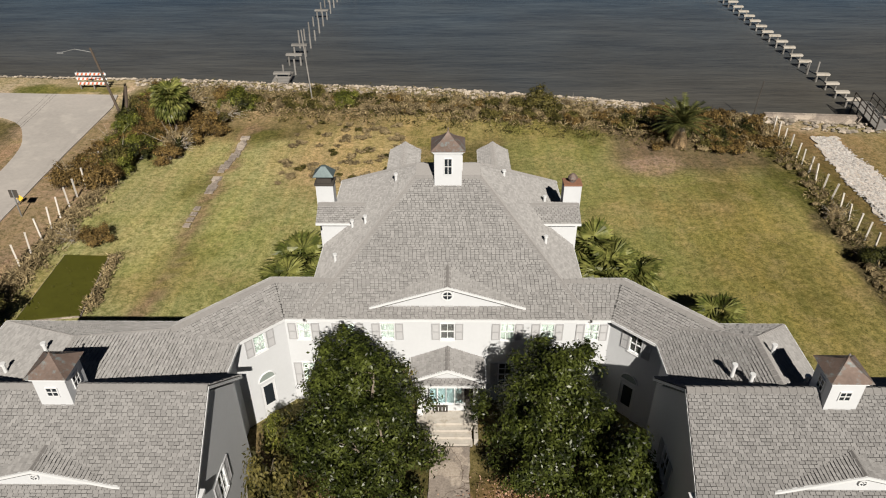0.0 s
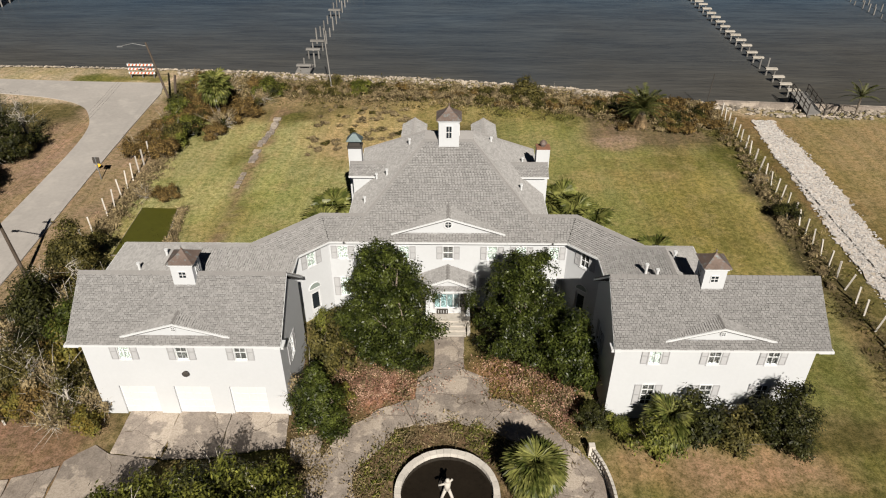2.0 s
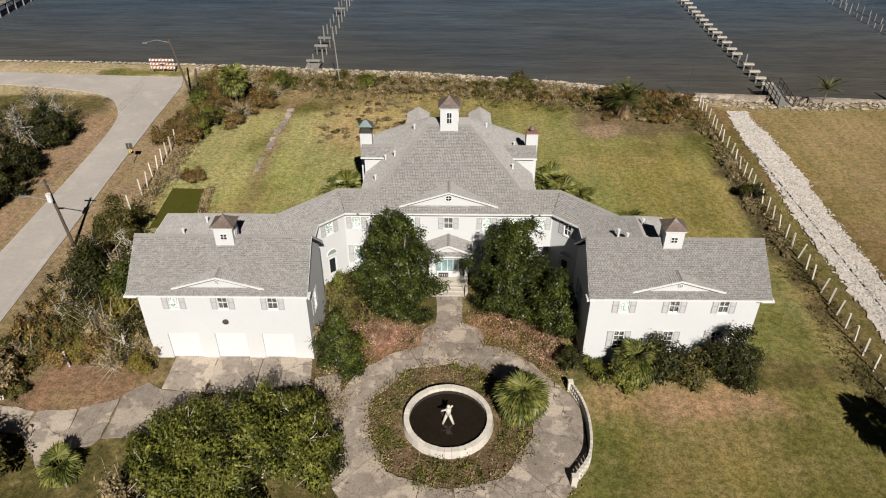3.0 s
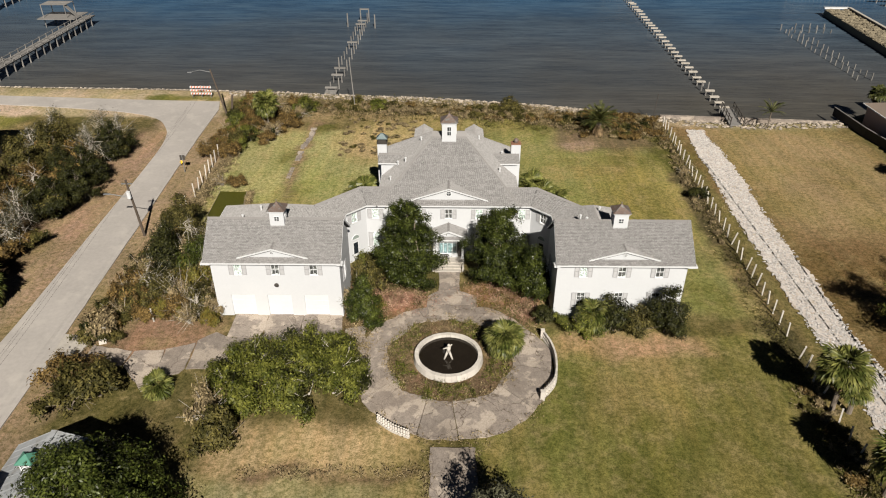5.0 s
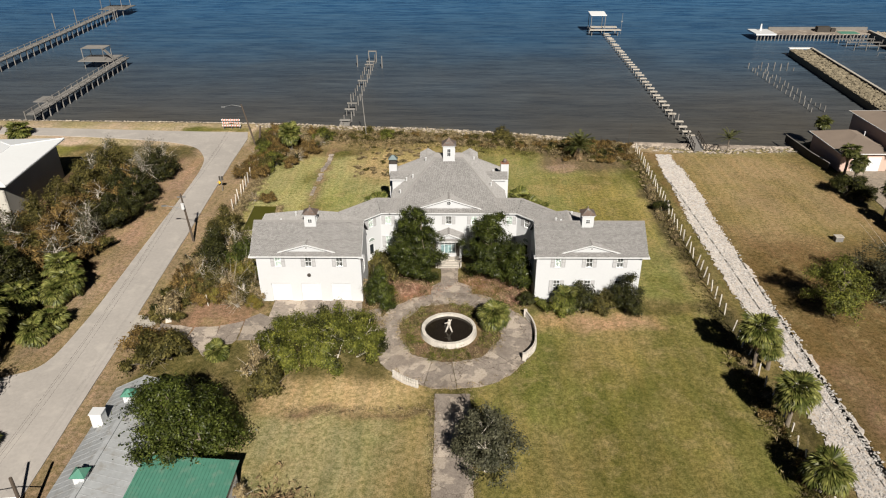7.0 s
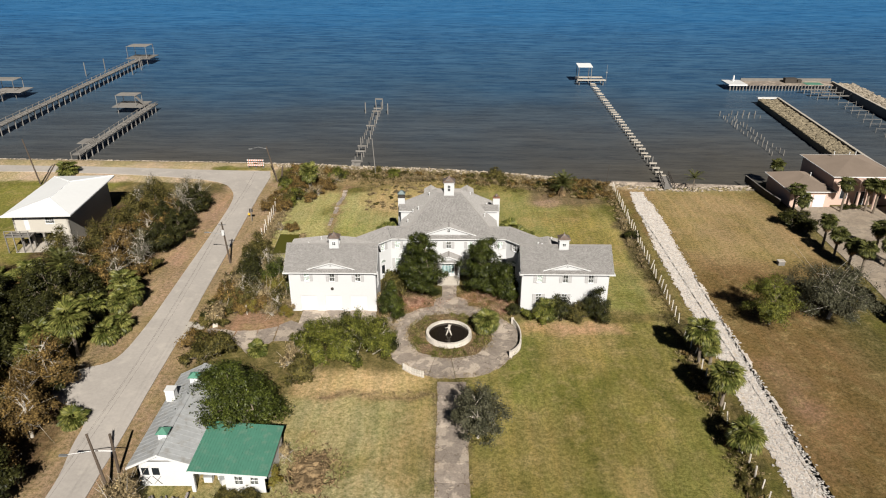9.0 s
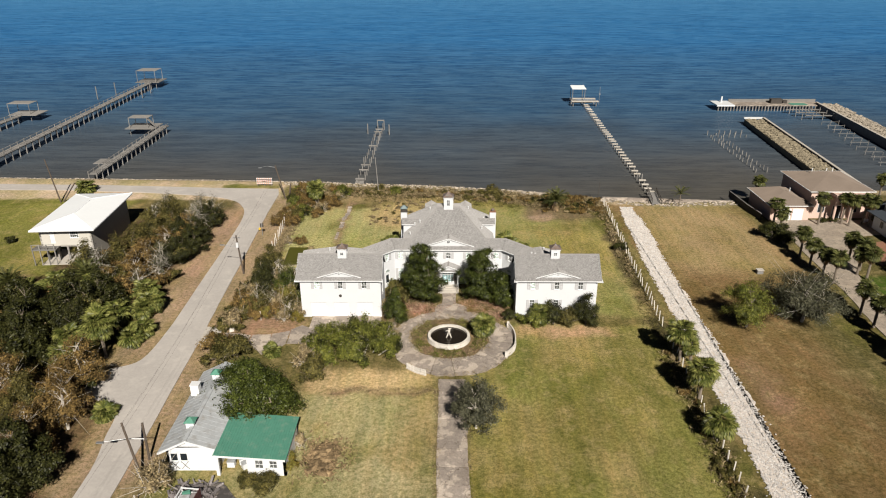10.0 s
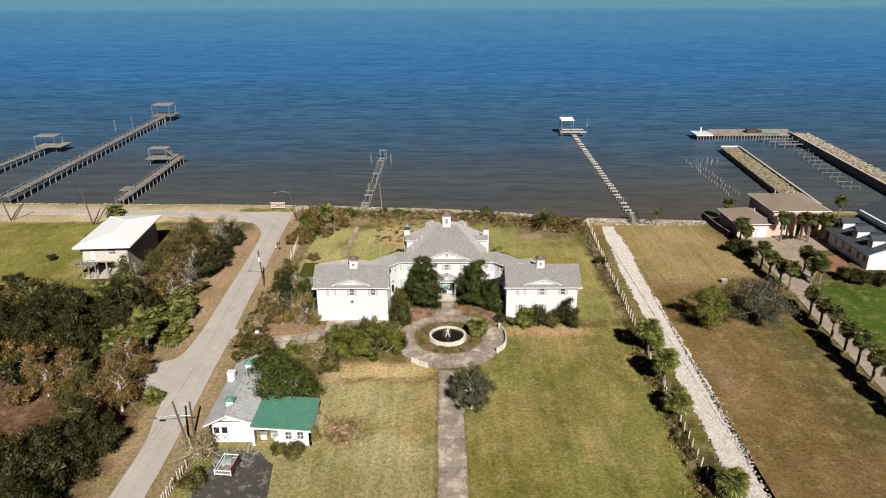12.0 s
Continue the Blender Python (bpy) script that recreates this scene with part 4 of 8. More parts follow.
def wing(s):
    """One front wing; s is -1 for the garage wing and 1 for the other."""
    xa, xb = (8.66, 19.85) if s > 0 else (-19.85, -8.66)
    wa, wb = (8.85, 19.38) if s > 0 else (-19.38, -8.85)
    y0, yr, y1 = 11.3, 14.42, 17.55
    zr = ZE + WS * (yr - y0)
    xs = [s * v for v in (11.0, 14.13, 17.2)]
    up = [hole(x - wa, 4.70, 0.6, 1.04) for x in xs]
    low = []
    if s < 0:
        low = [(c - 1.0 - wa, c + 1.0 - wa, -0.3, 2.16) for c in (-17.15, -14.1, -11.02)]
    else:
        low = [hole(x - wa, 1.85, 0.62, 1.55) for x in xs]
    wall(house, (wa, 11.75), (wb, 11.75), -0.3, ZE - 0.02, up + low)
    for x in xs:
        window(house, x, 11.75, 4.70, 0, 0.6, 1.04, blind=(x in (-17.2, 11.0)))
        if s > 0:
            window(house, x, 11.75, 1.85, 0, 0.62, 1.55, rows=4)
    if s < 0:
        for c in (-17.15, -14.1, -11.02):
            d = part("garage_door", Build().box(c, 11.90, 0.0, 2.0, 0.06, 2.14), TRIM, house, "white sectional garage door")
            for k in range(4):
                for j in range(4):
                    part("panel", Build().box(c - 0.735 + j * 0.49, 11.863, 0.06 + k * 0.53, 0.40, 0.02, 0.41), TRIM, d)
        orn = Build().lathe([(0.0, -0.05), (0.16, 0.0), (0.20, 0.1), (0.10, 0.16), (0.0, 0.18)], 0, 0, 9)
        o = part("wall_ornament", orn, DARK_WOOD, house, "small dark star-shaped wall ornament", at=(-14.15, 11.66, 3.25))
        o.rotation_euler = (radians(90), 0, 0)
    # side and rear walls
    for xx, flip in ((wa, False), (wb, True)):
        inner = (flip and s < 0) or (not flip and s > 0)
        hs = [(1.55, 2.25, 2.6, 3.9)] if inner else []
        a, b = ((xx, 16.85), (xx, 12.0)) if not flip else ((xx, 12.0), (xx, 16.85))
        wall(house, a, b, -0.3, ZE - 0.02, hs)
        if inner:
            yy = 16.85 - 1.9 if not flip else 12.0 + 1.9
            window(house, xx, yy, 3.25, 90 if flip else -90, 0.7, 1.3)
        g = Build()
        t = 0.25 if not flip else -0.25
        g.plate([(xx, 11.75, ZE - 0.02), (xx, 17.1, ZE - 0.02), (xx, 14.42, zr - 0.36)] if flip else [(xx, 17.1, ZE - 0.02), (xx, 11.75, ZE - 0.02), (xx, 14.42, zr - 0.36)], 0.25)
        part("gable", g, STUCCO, house)
        e = xa if not flip else xb
        board((e, y0, ZE), (e, yr, zr), house, "rake", 0.13, 0.04, 0.19)
        board((e, y1, ZE), (e, yr, zr), house, "rake", 0.13, 0.04, 0.19)
        ret = Build().box((e + xx) / 2, 11.6, ZE - 0.2, abs(e - xx) + 0.3, 0.6, 0.14)
        part("eave_return", ret, TRIM, house)
    wall(house, (wb, 17.1), (wa, 17.1), -0.3, ZE - 0.02)
    shingle_slope("roof", ((xa, y0, ZE), (xb, y0, ZE), (xb, yr, zr), (xa, yr, zr)), house, singles=150)
    shingle_slope("roof", ((xb, y1, ZE), (xa, y1, ZE), (xa, yr, zr), (xb, yr, zr)), house)
    ridge_caps([(xa, yr, zr), (xb, yr, zr)], house)
    board((xa, y0, ZE), (xb, y0, ZE), house)
    board((xb, y1, ZE), (xa, y1, ZE), house)
    pediment(s * 14.2, 11.72, 2.75, 6.62, y0, WS, 0.22)
    c = cupola(house, s * 14.0, 14.42, zr - 1.3, 8.95, 1.16, 9.55, 0.15)
    small_window(c, s * 14.0, 13.83, 8.25, 0, 0.38, 0.38)
    small_window(c, s * 13.41, 14.42, 8.3, -90, 0.38, 0.5)
    small_window(c, s * 14.59, 14.42, 8.3, 90, 0.38, 0.5)


def pediment(x, yf, half, apex, ye, pitch, rad):
    """A low white gable that sits on the roof slope just above the eave, with its own little roof."""
    base = ZE + pitch * (yf - ye)
    low = apex - (apex - base) * 1.0
    t = Build()
    t.plate([(x - half, yf, low - 0.1), (x + half, yf, low - 0.1), (x + half, yf, low), (x, yf, apex), (x - half, yf, low)], 0.12)
    part("pediment", t, STUCCO, house, "low white pediment above the eaves")
    yb = ye + (apex + 0.08 - ZE) / pitch
    for s in (-1, 1):
        e0 = (x + s * (half + 0.12), yf - 0.07, low - 0.02)
        r0, r1 = (x, yf - 0.07, apex + 0.08), (x, yb, apex + 0.08)
        e1 = (x + s * (half + 0.12), ye + (low - 0.02 - ZE) / pitch + 0.02, low - 0.02)
        q = (e1, e0, r0, r1) if s < 0 else (e0, e1, r1, r0)
        shingle_slope("gablet_roof", q, house)
        board(e0, r0, house, "rake", 0.11, 0.1, 0.10)
    ridge_caps([(x, yf - 0.07, apex + 0.09), (x, yb, apex + 0.09)], house, RIDGE_SHADOW)
    v = Build().lathe([(rad * 0.55, 0.0), (rad * 0.72, 0.03), (rad * 0.72, 0.07), (rad * 0.5, 0.07)], 0, 0, 20)
    o = part("round_vent", v, TRIM, house, at=(x, yf - 0.01, low + (apex - low) * 0.62))
    o.rotation_euler = (radians(90), 0, 0)
    b = Build().lathe([(0.0, 0.02), (rad * 0.58, 0.02)], 0, 0, 20)
    b2 = part("louvre", b, DARKPANE, o)
    c = Build()
    for a in range(2):
        c.box(0, 0, 0.03, rad * 1.1, 0.035, 0.03, a * math.pi / 2)
    part("muntin", c, TRIM, o)


for _s in (-1, 1):
    wing(_s)


def hip_block(x0, x1, yf, yb, xr, zr, yhip, front):
    """The block behind a wing: a ridge along y, hipped at the back."""
    shingle_slope("roof", ((x1, yf, ZE), (x1, yb, ZE), (xr, yhip, zr), (xr, yf, zr)), house)
    shingle_slope("roof", ((x0, yb, ZE), (x0, yf, ZE), (xr, yf, zr), (xr, yhip, zr)), house)
    shingle_slope("roof", ((x1, yb, ZE), (x0, yb, ZE), (xr, yhip, zr), (xr, yhip, zr)), house)
    ridge_caps([(xr, yf, zr), (xr, yhip, zr)], house)
    ridge_caps([(xr, yhip, zr), (x0, yb, ZE)], house)
    ridge_caps([(xr, yhip, zr), (x1, yb, ZE)], house)
    for a, b in (((x0, yb, ZE), (x1, yb, ZE)), ((x0, yf + 1.5, ZE), (x0, yb, ZE)), ((x1, yf + 1.5, ZE), (x1, yb, ZE))):
        board(a, b, house)
    i = 0.4
    wall(house, (x1 - i, yb - i), (x0 + i, yb - i), -0.3, ZE - 0.02)
    wall(house, (x0 + i, yb - i), (x0 + i, 16.9), -0.3, ZE - 0.02)
    wall(house, (x1 - i, 16.9), (x1 - i, yb - i), -0.3, ZE - 0.02)


hip_block(9.3, 15.45, 14.6, 21.0, 12.5, 7.62, 17.7, 14.4)
hip_block(-20.5, -9.3, 14.6, 21.0, -15.0, 7.75, 17.4, 14.4)

# the angled links between the main block and the wings
for _s in (-1, 1):
    F = [(6.6, 21.25), (7.6, 21.25), (9.9, 18.95)]
    R = [(5.2, 22.9), (8.28, 22.9), (12.0, 19.18)]
    K = [(6.72, 24.55), (8.95, 24.55), (12.5, 21.0)]
    zr = 6.66
    for i in range(2):
        f0, f1, r0, r1, k0, k1 = ((_s * p[0], p[1]) for p in (F[i], F[i + 1], R[i], R[i + 1], K[i], K[i + 1]))
        q1 = [(*f0, ZE), (*f1, ZE), (*r1, zr), (*r0, zr)]
        q2 = [(*k1, ZE), (*k0, ZE), (*r0, zr), (*r1, zr)]
        if _s < 0:
            q1, q2 = [q1[1], q1[0], q1[3], q1[2]], [q2[1], q2[0], q2[3], q2[2]]
        shingle_slope("roof", q1, house)
        shingle_slope("roof", q2, house)
        ridge_caps([(*r0, zr), (*r1, zr)], house)
        board((*f0, ZE), (*f1, ZE), house)
        board((*k0, ZE), (*k1, ZE), house)
    a, b = (_s * 7.72, 21.62), (_s * 9.75, 19.6)
    L = math.hypot(a[0] - b[0], a[1] - b[1])
    hs = [hole(L / 2 - 0.05, 4.62, 0.62, 1.0), (L / 2 - 0.4, L / 2 + 0.4, -0.3, 2.1)]
    if _s > 0:
        wall(house, a, b, -0.3, ZE - 0.02, hs)
    else:
        wall(house, b, a, -0.3, ZE - 0.02, hs)
    mx, my = (a[0] + b[0]) / 2, (a[1] + b[1]) / 2
    window(house, mx, my, 4.62, -45 if _s > 0 else 45, 0.62, 1.0, blind=_s < 0)
    dr = part("door", Build().box(0, 0.08, -0.2, 0.8, 0.06, 2.3), TRIM, house, "white glazed side door", at=(mx, my, 0), turn=-45 if _s > 0 else 45)
    part("pane", Build().box(0, 0.04, 0.7, 0.5, 0.02, 1.2), DARKPANE, dr)
    fan = Build()
    n = 10
    fan.add([(0, -0.03, 2.32)] + [(0.42 * math.cos(math.pi * i / n), -0.03, 2.32 + 0.42 * math.sin(math.pi * i / n)) for i in range(n + 1)], [(0, i + 2, i + 1) for i in range(n)])
    part("fanlight", fan, BLIND, dr)
    rim = Build()
    rim.path([(0.45 * math.cos(math.pi * i / n), -0.03, 2.32 + 0.45 * math.sin(math.pi * i / n)) for i in range(n + 1)], [0.035] * (n + 1), 5)
    rim.tube((-0.45, -0.03, 2.32), (0.45, -0.03, 2.32), 0.035, n=5)
    part("fanlight_frame", rim, TRIM, dr)
    wall(house, *(((_s * 9.72, 19.6), (_s * 9.72, 17.1)) if _s > 0 else ((_s * 9.72, 17.1), (_s * 9.72, 19.6))), -0.3, ZE - 0.02)
    kk = [(_s * 6.4, 24.2), (_s * 8.8, 24.2), (_s * 12.0, 21.0)]
    for p, q in zip(kk, kk[1:]):
        wall(house, *((q, p) if _s > 0 else (p, q)), -0.3, ZE - 0.02)

# the main block
MX, MY0, MY1 = 6.72, 21.25, 35.0
TX, TY0, TY1, TZ = 1.65, 27.4, 28.85, 9.85
_mw = [0.0, 2.86, 4.75, 6.86]
_xs = sorted({s * v for v in _mw for s in (-1, 1)})
wall(house, (-7.72, 21.62), (7.72, 21.62), -0.3, ZE - 0.02, [hole(x + 7.72, 4.52, 0.62, 0.98) for x in _xs] + [hole(x + 7.72, 1.75, 0.62, 1.5) for x in (-6.86, -4.75, -2.86, 2.86, 4.75, 6.86)])
for x in _xs:
    window(house, x, 21.62, 4.52, 0, 0.62, 0.98, blind=x != 0)
for x in (-6.86, -4.75, -2.86, 2.86, 4.75, 6.86):
    window(house, x, 21.62, 1.75, 0, 0.62, 1.5, rows=4, blind=x < 0)
wall(house, (6.35, 24.3), (6.35, 34.6), -0.3, ZE - 0.02)
wall(house, (-6.35, 34.6), (-6.35, 24.3), -0.3, ZE - 0.02)
wall(house, (6.35, 34.6), (-6.35, 34.6), -0.3, ZE - 0.02)
shingle_slope("roof", ((-MX, MY0, ZE), (MX, MY0, ZE), (TX, TY0, TZ), (-TX, TY0, TZ)), house)
shingle_slope("roof", ((MX, MY0, ZE), (MX, MY1, ZE), (TX, TY1, TZ), (TX, TY0, TZ)), house)
shingle_slope("roof", ((-MX, MY1, ZE), (-MX, MY0, ZE), (-TX, TY0, TZ), (-TX, TY1, TZ)), house)
shingle_slope("roof", ((MX, MY1, ZE), (-MX, MY1, ZE), (-TX, TY1, TZ), (TX, TY1, TZ)), house)
part("roof_flat", Build().box(0, (TY0 + TY1) / 2, TZ - 0.1, 2 * TX, TY1 - TY0, 0.1), RIDGE_CAP, house)
ridge_caps([(-TX, TY0, TZ), (TX, TY0, TZ)], house)
for s in (-1, 1):
    ridge_caps([(s * TX, TY0, TZ), (s * MX, MY0, ZE)], house)
    ridge_caps([(s * TX, TY1, TZ), (s * MX, MY1, ZE)], house)
    board((s * MX, 24.6, ZE), (s * MX, MY1, ZE), house)
board((-MX, MY0, ZE), (MX, MY0, ZE), house)
board((-MX, MY1, ZE), (MX, MY1, ZE), house)
pediment(0.0, 21.78, 3.55, 7.0, MY0, 0.70, 0.42)
_c = cupola(house, 0.0, 27.62, 9.2, 11.45, 1.36, 12.2, 0.15)
small_window(_c, 0.0, 26.93, 10.6, 0, 0.36, 0.85)
for s in (-1, 1):
    small_window(_c, s * 0.69, 27.62, 10.6, s * 90, 0.36, 0.85)

for s in (-1, 1):
    # rear gables
    gx, gz = s * 2.72, 7.75
    for k in (-1, 1):
        q = [(gx + k * 0.98, 31.0, gz - 0.55), (gx + k * 0.98, 36.0, gz - 0.55), (gx, 36.0, gz), (gx, 31.0, gz)]
        shingle_slope("roof", q if k > 0 else [q[1], q[0], q[3], q[2]], house)
    ridge_caps([(gx, 31.0, gz), (gx, 36.0, gz)], house)
    part("gable", Build().plate([(gx + 0.9, 35.8, -0.3), (gx - 0.9, 35.8, -0.3), (gx - 0.9, 35.8, gz - 0.6), (gx, 35.8, gz - 0.1), (gx + 0.9, 35.8, gz - 0.6)], 0.2), STUCCO, house)
    for k in (-1, 1):
        part("wall", Build().box(gx + k * 0.85, 33.4, -0.3, 0.15, 4.8, gz - 0.6 + 0.3), STUCCO, house)
    # side wall dormers
    xo, xi, ya, ym, yb, z0, z1 = s * 7.02, s * 4.4, 27.45, 28.6, 29.75, 6.98, 7.55
    qa = [(xi, ya, z0), (xo, ya, z0), (xo, ym, z1), (xi, ym, z1)]
    qb = [(xo, yb, z0), (xi, yb, z0), (xi, ym, z1), (xo, ym, z1)]
    for q in (qa, qb):
        shingle_slope("dormer_roof", q if s > 0 else [q[1], q[0], q[3], q[2]], house)
    ridge_caps([(xo, ym, z1), (xi, ym, z1)], house)
    board((xi, ya, z0), (xo, ya, z0), house)
    part("dormer_wall", Build().box(s * 5.55, 28.6, 5.0, 2.4, 1.9, 1.92), STUCCO, house)
    part("gable", Build().plate([(s * 6.75, 27.65, 6.9), (s * 6.75, 29.55, 6.9), (s * 6.75, 28.6, 7.4)][::s], 0.1), STUCCO, house)
    # chimney
    ch = part("chimney", Build().box(s * 6.75, 29.75, -0.3, 0.95, 0.75, 8.5), STUCCO, house, "tall white chimney")
    if s < 0:
        part("chimney_cap", Build().box(-6.75, 29.75, 8.2, 1.05, 0.85, 0.14).box(-6.75, 29.75, 8.34, 0.8, 0.6, 0.42), DARK_WOOD, ch)
        hood = Build()
        for a, b in (((-1, -1), (1, -1)), ((1, -1), (1, 1)), ((1, 1), (-1, 1)), ((-1, 1), (-1, -1))):
            hood.face((-6.75 + a[0] * 0.56, 29.75 + a[1] * 0.46, 8.76), (-6.75 + b[0] * 0.56, 29.75 + b[1] * 0.46, 8.76), (-6.75 + b[0] * 0.12, 29.75 + b[1] * 0.1, 9.22), (-6.75 + a[0] * 0.12, 29.75 + a[1] * 0.1, 9.22))
        hood.box(-6.75, 29.75, 8.73, 1.12, 0.92, 0.03).box(-6.75, 29.75, 9.20, 0.24, 0.2, 0.03)
        part("hood", hood, PATINA, ch)
    else:
        part("chimney_cap", Build().box(6.75, 29.75, 8.2, 1.0, 0.8, 0.10), RED_BRICK, ch)
        part("flue", Build().lathe([(0.16, 8.3), (0.2, 8.42), (0.2, 8.5), (0.28, 8.52), (0.22, 8.65), (0.08, 8.78), (0.0, 8.8)], 6.75, 29.75, 12), COPPER, ch)

for x, y, z in ((-2.75, 28.6, 8.9), (-4.2, 26.3, 7.7), (-5.6, 24.6, 6.5), (-5.0, 27.0, 7.0), (4.9, 25.4, 7.1), (5.4, 30.2, 6.7), (3.0, 29.6, 8.6),
                (-17.6, 16.4, 6.75), (-16.1, 17.0, 7.3), (-18.3, 15.6, 6.5), (11.2, 16.3, 7.0), (12.9, 17.0, 7.4), (13.9, 15.9, 6.8), (11.6, 15.6, 7.15)):
    part("vent_pipe", _vent, None, house, at=(x, y, z))

# front porch
FL = 0.52
part("porch_floor", Build().box(0, 20.55, -0.1, 3.0, 2.05, FL + 0.1), PALE_CONCRETE, house)
for i in range(3):
    part("step", Build().box(0, 19.36 - 0.32 * i, -0.1, 2.3 + 0.06 * i, 0.325, FL - 0.02 - 0.12 * i), PALE_CONCRETE, house)
for s in (-1, 1):
    part("cheek_wall", Build().box(s * 1.38, 19.1, -0.1, 0.2, 0.9, 0.5), PALE_CONCRETE, house)
    col = part("column", Build().box(s * 1.34, 20.16, FL, 0.2, 0.2, 2.2), TRIM, house, "square white porch column")
    part("plinth", Build().box(s * 1.34, 20.16, FL, 0.3, 0.3, 0.14), TRIM, col)
    part("capital", Build().box(s * 1.34, 20.16, 2.52, 0.28, 0.28, 0.1), TRIM, col)
part("porch_beam", Build().box(0, 20.16, 2.66, 3.0, 0.2, 0.14), TRIM, house)
part("porch_wall", Build().box(-1.05, 20.42, FL, 0.34, 0.16, 2.15), STUCCO, house)
part("porch_wall", Build().box(0, 20.42, FL, 1.76, 0.16, 0.38), STUCCO, house)
pw = part("porch_window", ring(0.80, 0.78, 0.07, -0.06, 0.08), TRIM, house, "white framed glazed porch front", at=(-0.06, 20.40, 1.74))
TEAL = surface("teal_blind", (0.09, 0.14, 0.15), 0.7, 0.15)
for a, b in ((-0.80, -0.42), (-0.42, 0.0), (0.0, 0.42), (0.42, 0.80)):
    p = part("pane", Build().box((a + b) / 2, 0, -0.78, b - a - 0.05, 0.01, 1.56), GLASS, pw)
    p.visible_shadow = False
    part("blind", Build().box((a + b) / 2, 0.05, -0.78, b - a - 0.05, 0.02, 1.56), TEAL, pw)
for x, w in ((-0.42, 0.06), (0.0, 0.035), (0.42, 0.06)):
    part("mullion", Build().box(x, -0.02, -0.78, w, 0.1, 1.56), TRIM, pw)
part("muntin", Build().box(0, -0.017, 0.36, 1.6, 0.07, 0.035), TRIM, pw)
part("porch_side", Build().box(-1.42, 21.0, FL, 0.12, 1.2, 2.2), STUCCO, house)
part("porch_side", Build().box(1.42, 21.0, FL, 0.12, 1.2, 2.2), STUCCO, house)
part("door", Build().box(1.1, 20.6, FL, 0.5, 0.06, 2.05), DARK_WOOD, house, "dark porch door standing in shade")
lv = part("lattice_vent", ring(0.33, 0.14, 0.04, -0.05, 0.05), DARK_WOOD, house, "dark lattice vent box", at=(-0.35, 20.28, FL + 0.2))
for k in range(4):
    part("slat", Build().box(-0.26 + 0.175 * k, 0, -0.14, 0.03, 0.05, 0.28), TRIM, lv)
part("backing", Build().box(0, 0.03, -0.14, 0.66, 0.02, 0.28), DARK_WOOD, lv)
PE, PA = 2.86, 3.58
for k in (-1, 1):
    q = [(k * 1.8, 19.95, PE), (k * 1.8, 21.6, PE), (0, 21.6, PA), (0, 19.95, PA)]
    shingle_slope("porch_roof", q if k > 0 else [q[1], q[0], q[3], q[2]], house)
    board((k * 1.8, 19.95, PE), (0, 19.95, PA), house, "rake", 0.14, 0.1, 0.12)
    board((k * 1.8, 19.95, PE), (k * 1.8, 21.6, PE), house)
part("pediment", Build().plate([(-1.7, 20.1, PE - 0.05), (1.7, 20.1, PE - 0.05), (0, 20.1, PA - 0.08)], 0.1), STUCCO, house)
shingle_slope("porch_roof", ((-1.8, 19.78, PE - 0.12), (1.8, 19.78, PE - 0.12), (1.8, 20.1, PE + 0.08), (-1.8, 20.1, PE + 0.08)), house)
board((-1.8, 19.78, PE - 0.12), (1.8, 19.78, PE - 0.12), house)
ridge_caps([(0, 19.95, PA), (0, 21.6, PA)], house, RIDGE_SHADOW)

# ---- forecourt: paving, fountain, balustrades ----
paving = thing("pavement", "cracked concrete ring drive and walk round the fountain", "pavement", kind="structure")


def ring_sector(a0, a1, seed, out=7.7, inn=4.85):
    pts = []
    n = 10
    for i in range(n + 1):
        a = radians(a0 + (a1 - a0) * i / n)
        r = out + 0.45 * noise.noise((a * 2.3, 1.0, 0)) + 0.2 * noise.noise((a * 9, 2.0, 0))
        pts.append((0.4 + r * math.cos(a), 5.7 + r * math.sin(a)))
    for i in range(n, -1, -1):
        a = radians(a0 + (a1 - a0) * i / n)
        r = inn + 0.55 * noise.noise((a * 2.6, 3.0, 7)) + 0.25 * noise.noise((a * 8, 4.0, 7))
        pts.append((0.1 + r * math.cos(a), 6.5 + r * math.sin(a)))
    return pts


def polar_slab(pts, z0, z1):
    """A ring sector as a strip of quads, so that its bent outline stays clean."""
    b = Build()
    n = len(pts) // 2
    for i in range(n - 1):
        q = [pts[i], pts[i + 1], pts[2 * n - 2 - i], pts[2 * n - 1 - i]]
        b.slab(q[::-1], z0, z1)
    return b


for i, (a0, a1) in enumerate(((-87, -39.4), (-39, 2.7), (3.1, 40.7), (41.1, 64.7), (65.1, 112.7), (113.1, 150.7), (151.1, 196), (196.4, 211.6), (212, 250.7), (251.1, 272.6))):
    p = ring_sector(a0, a1, i)
    part("slab", polar_slab(p, -0.1, 0.055 + 0.012 * (i % 3)), CONCRETE, paving)
_walk = [(12.1, -1.7, 2.3), (13.4, -1.85, 2.5), (14.7, -1.75, 2.5), (15.5, -0.85, 1.05), (16.8, -0.8, 1.0), (18.5, -0.9, 1.1)]
for i, ((ya, la, ra), (yb, lb, rb)) in enumerate(zip(_walk, _walk[1:])):
    part("slab", Build().slab(rough_edge([(la, ya), (ra, ya), (rb, yb - 0.03), (lb, yb - 0.03)], 0.5, 0.07, i), -0.1, 0.072 + 0.006 * (i % 2)), CONCRETE, paving)
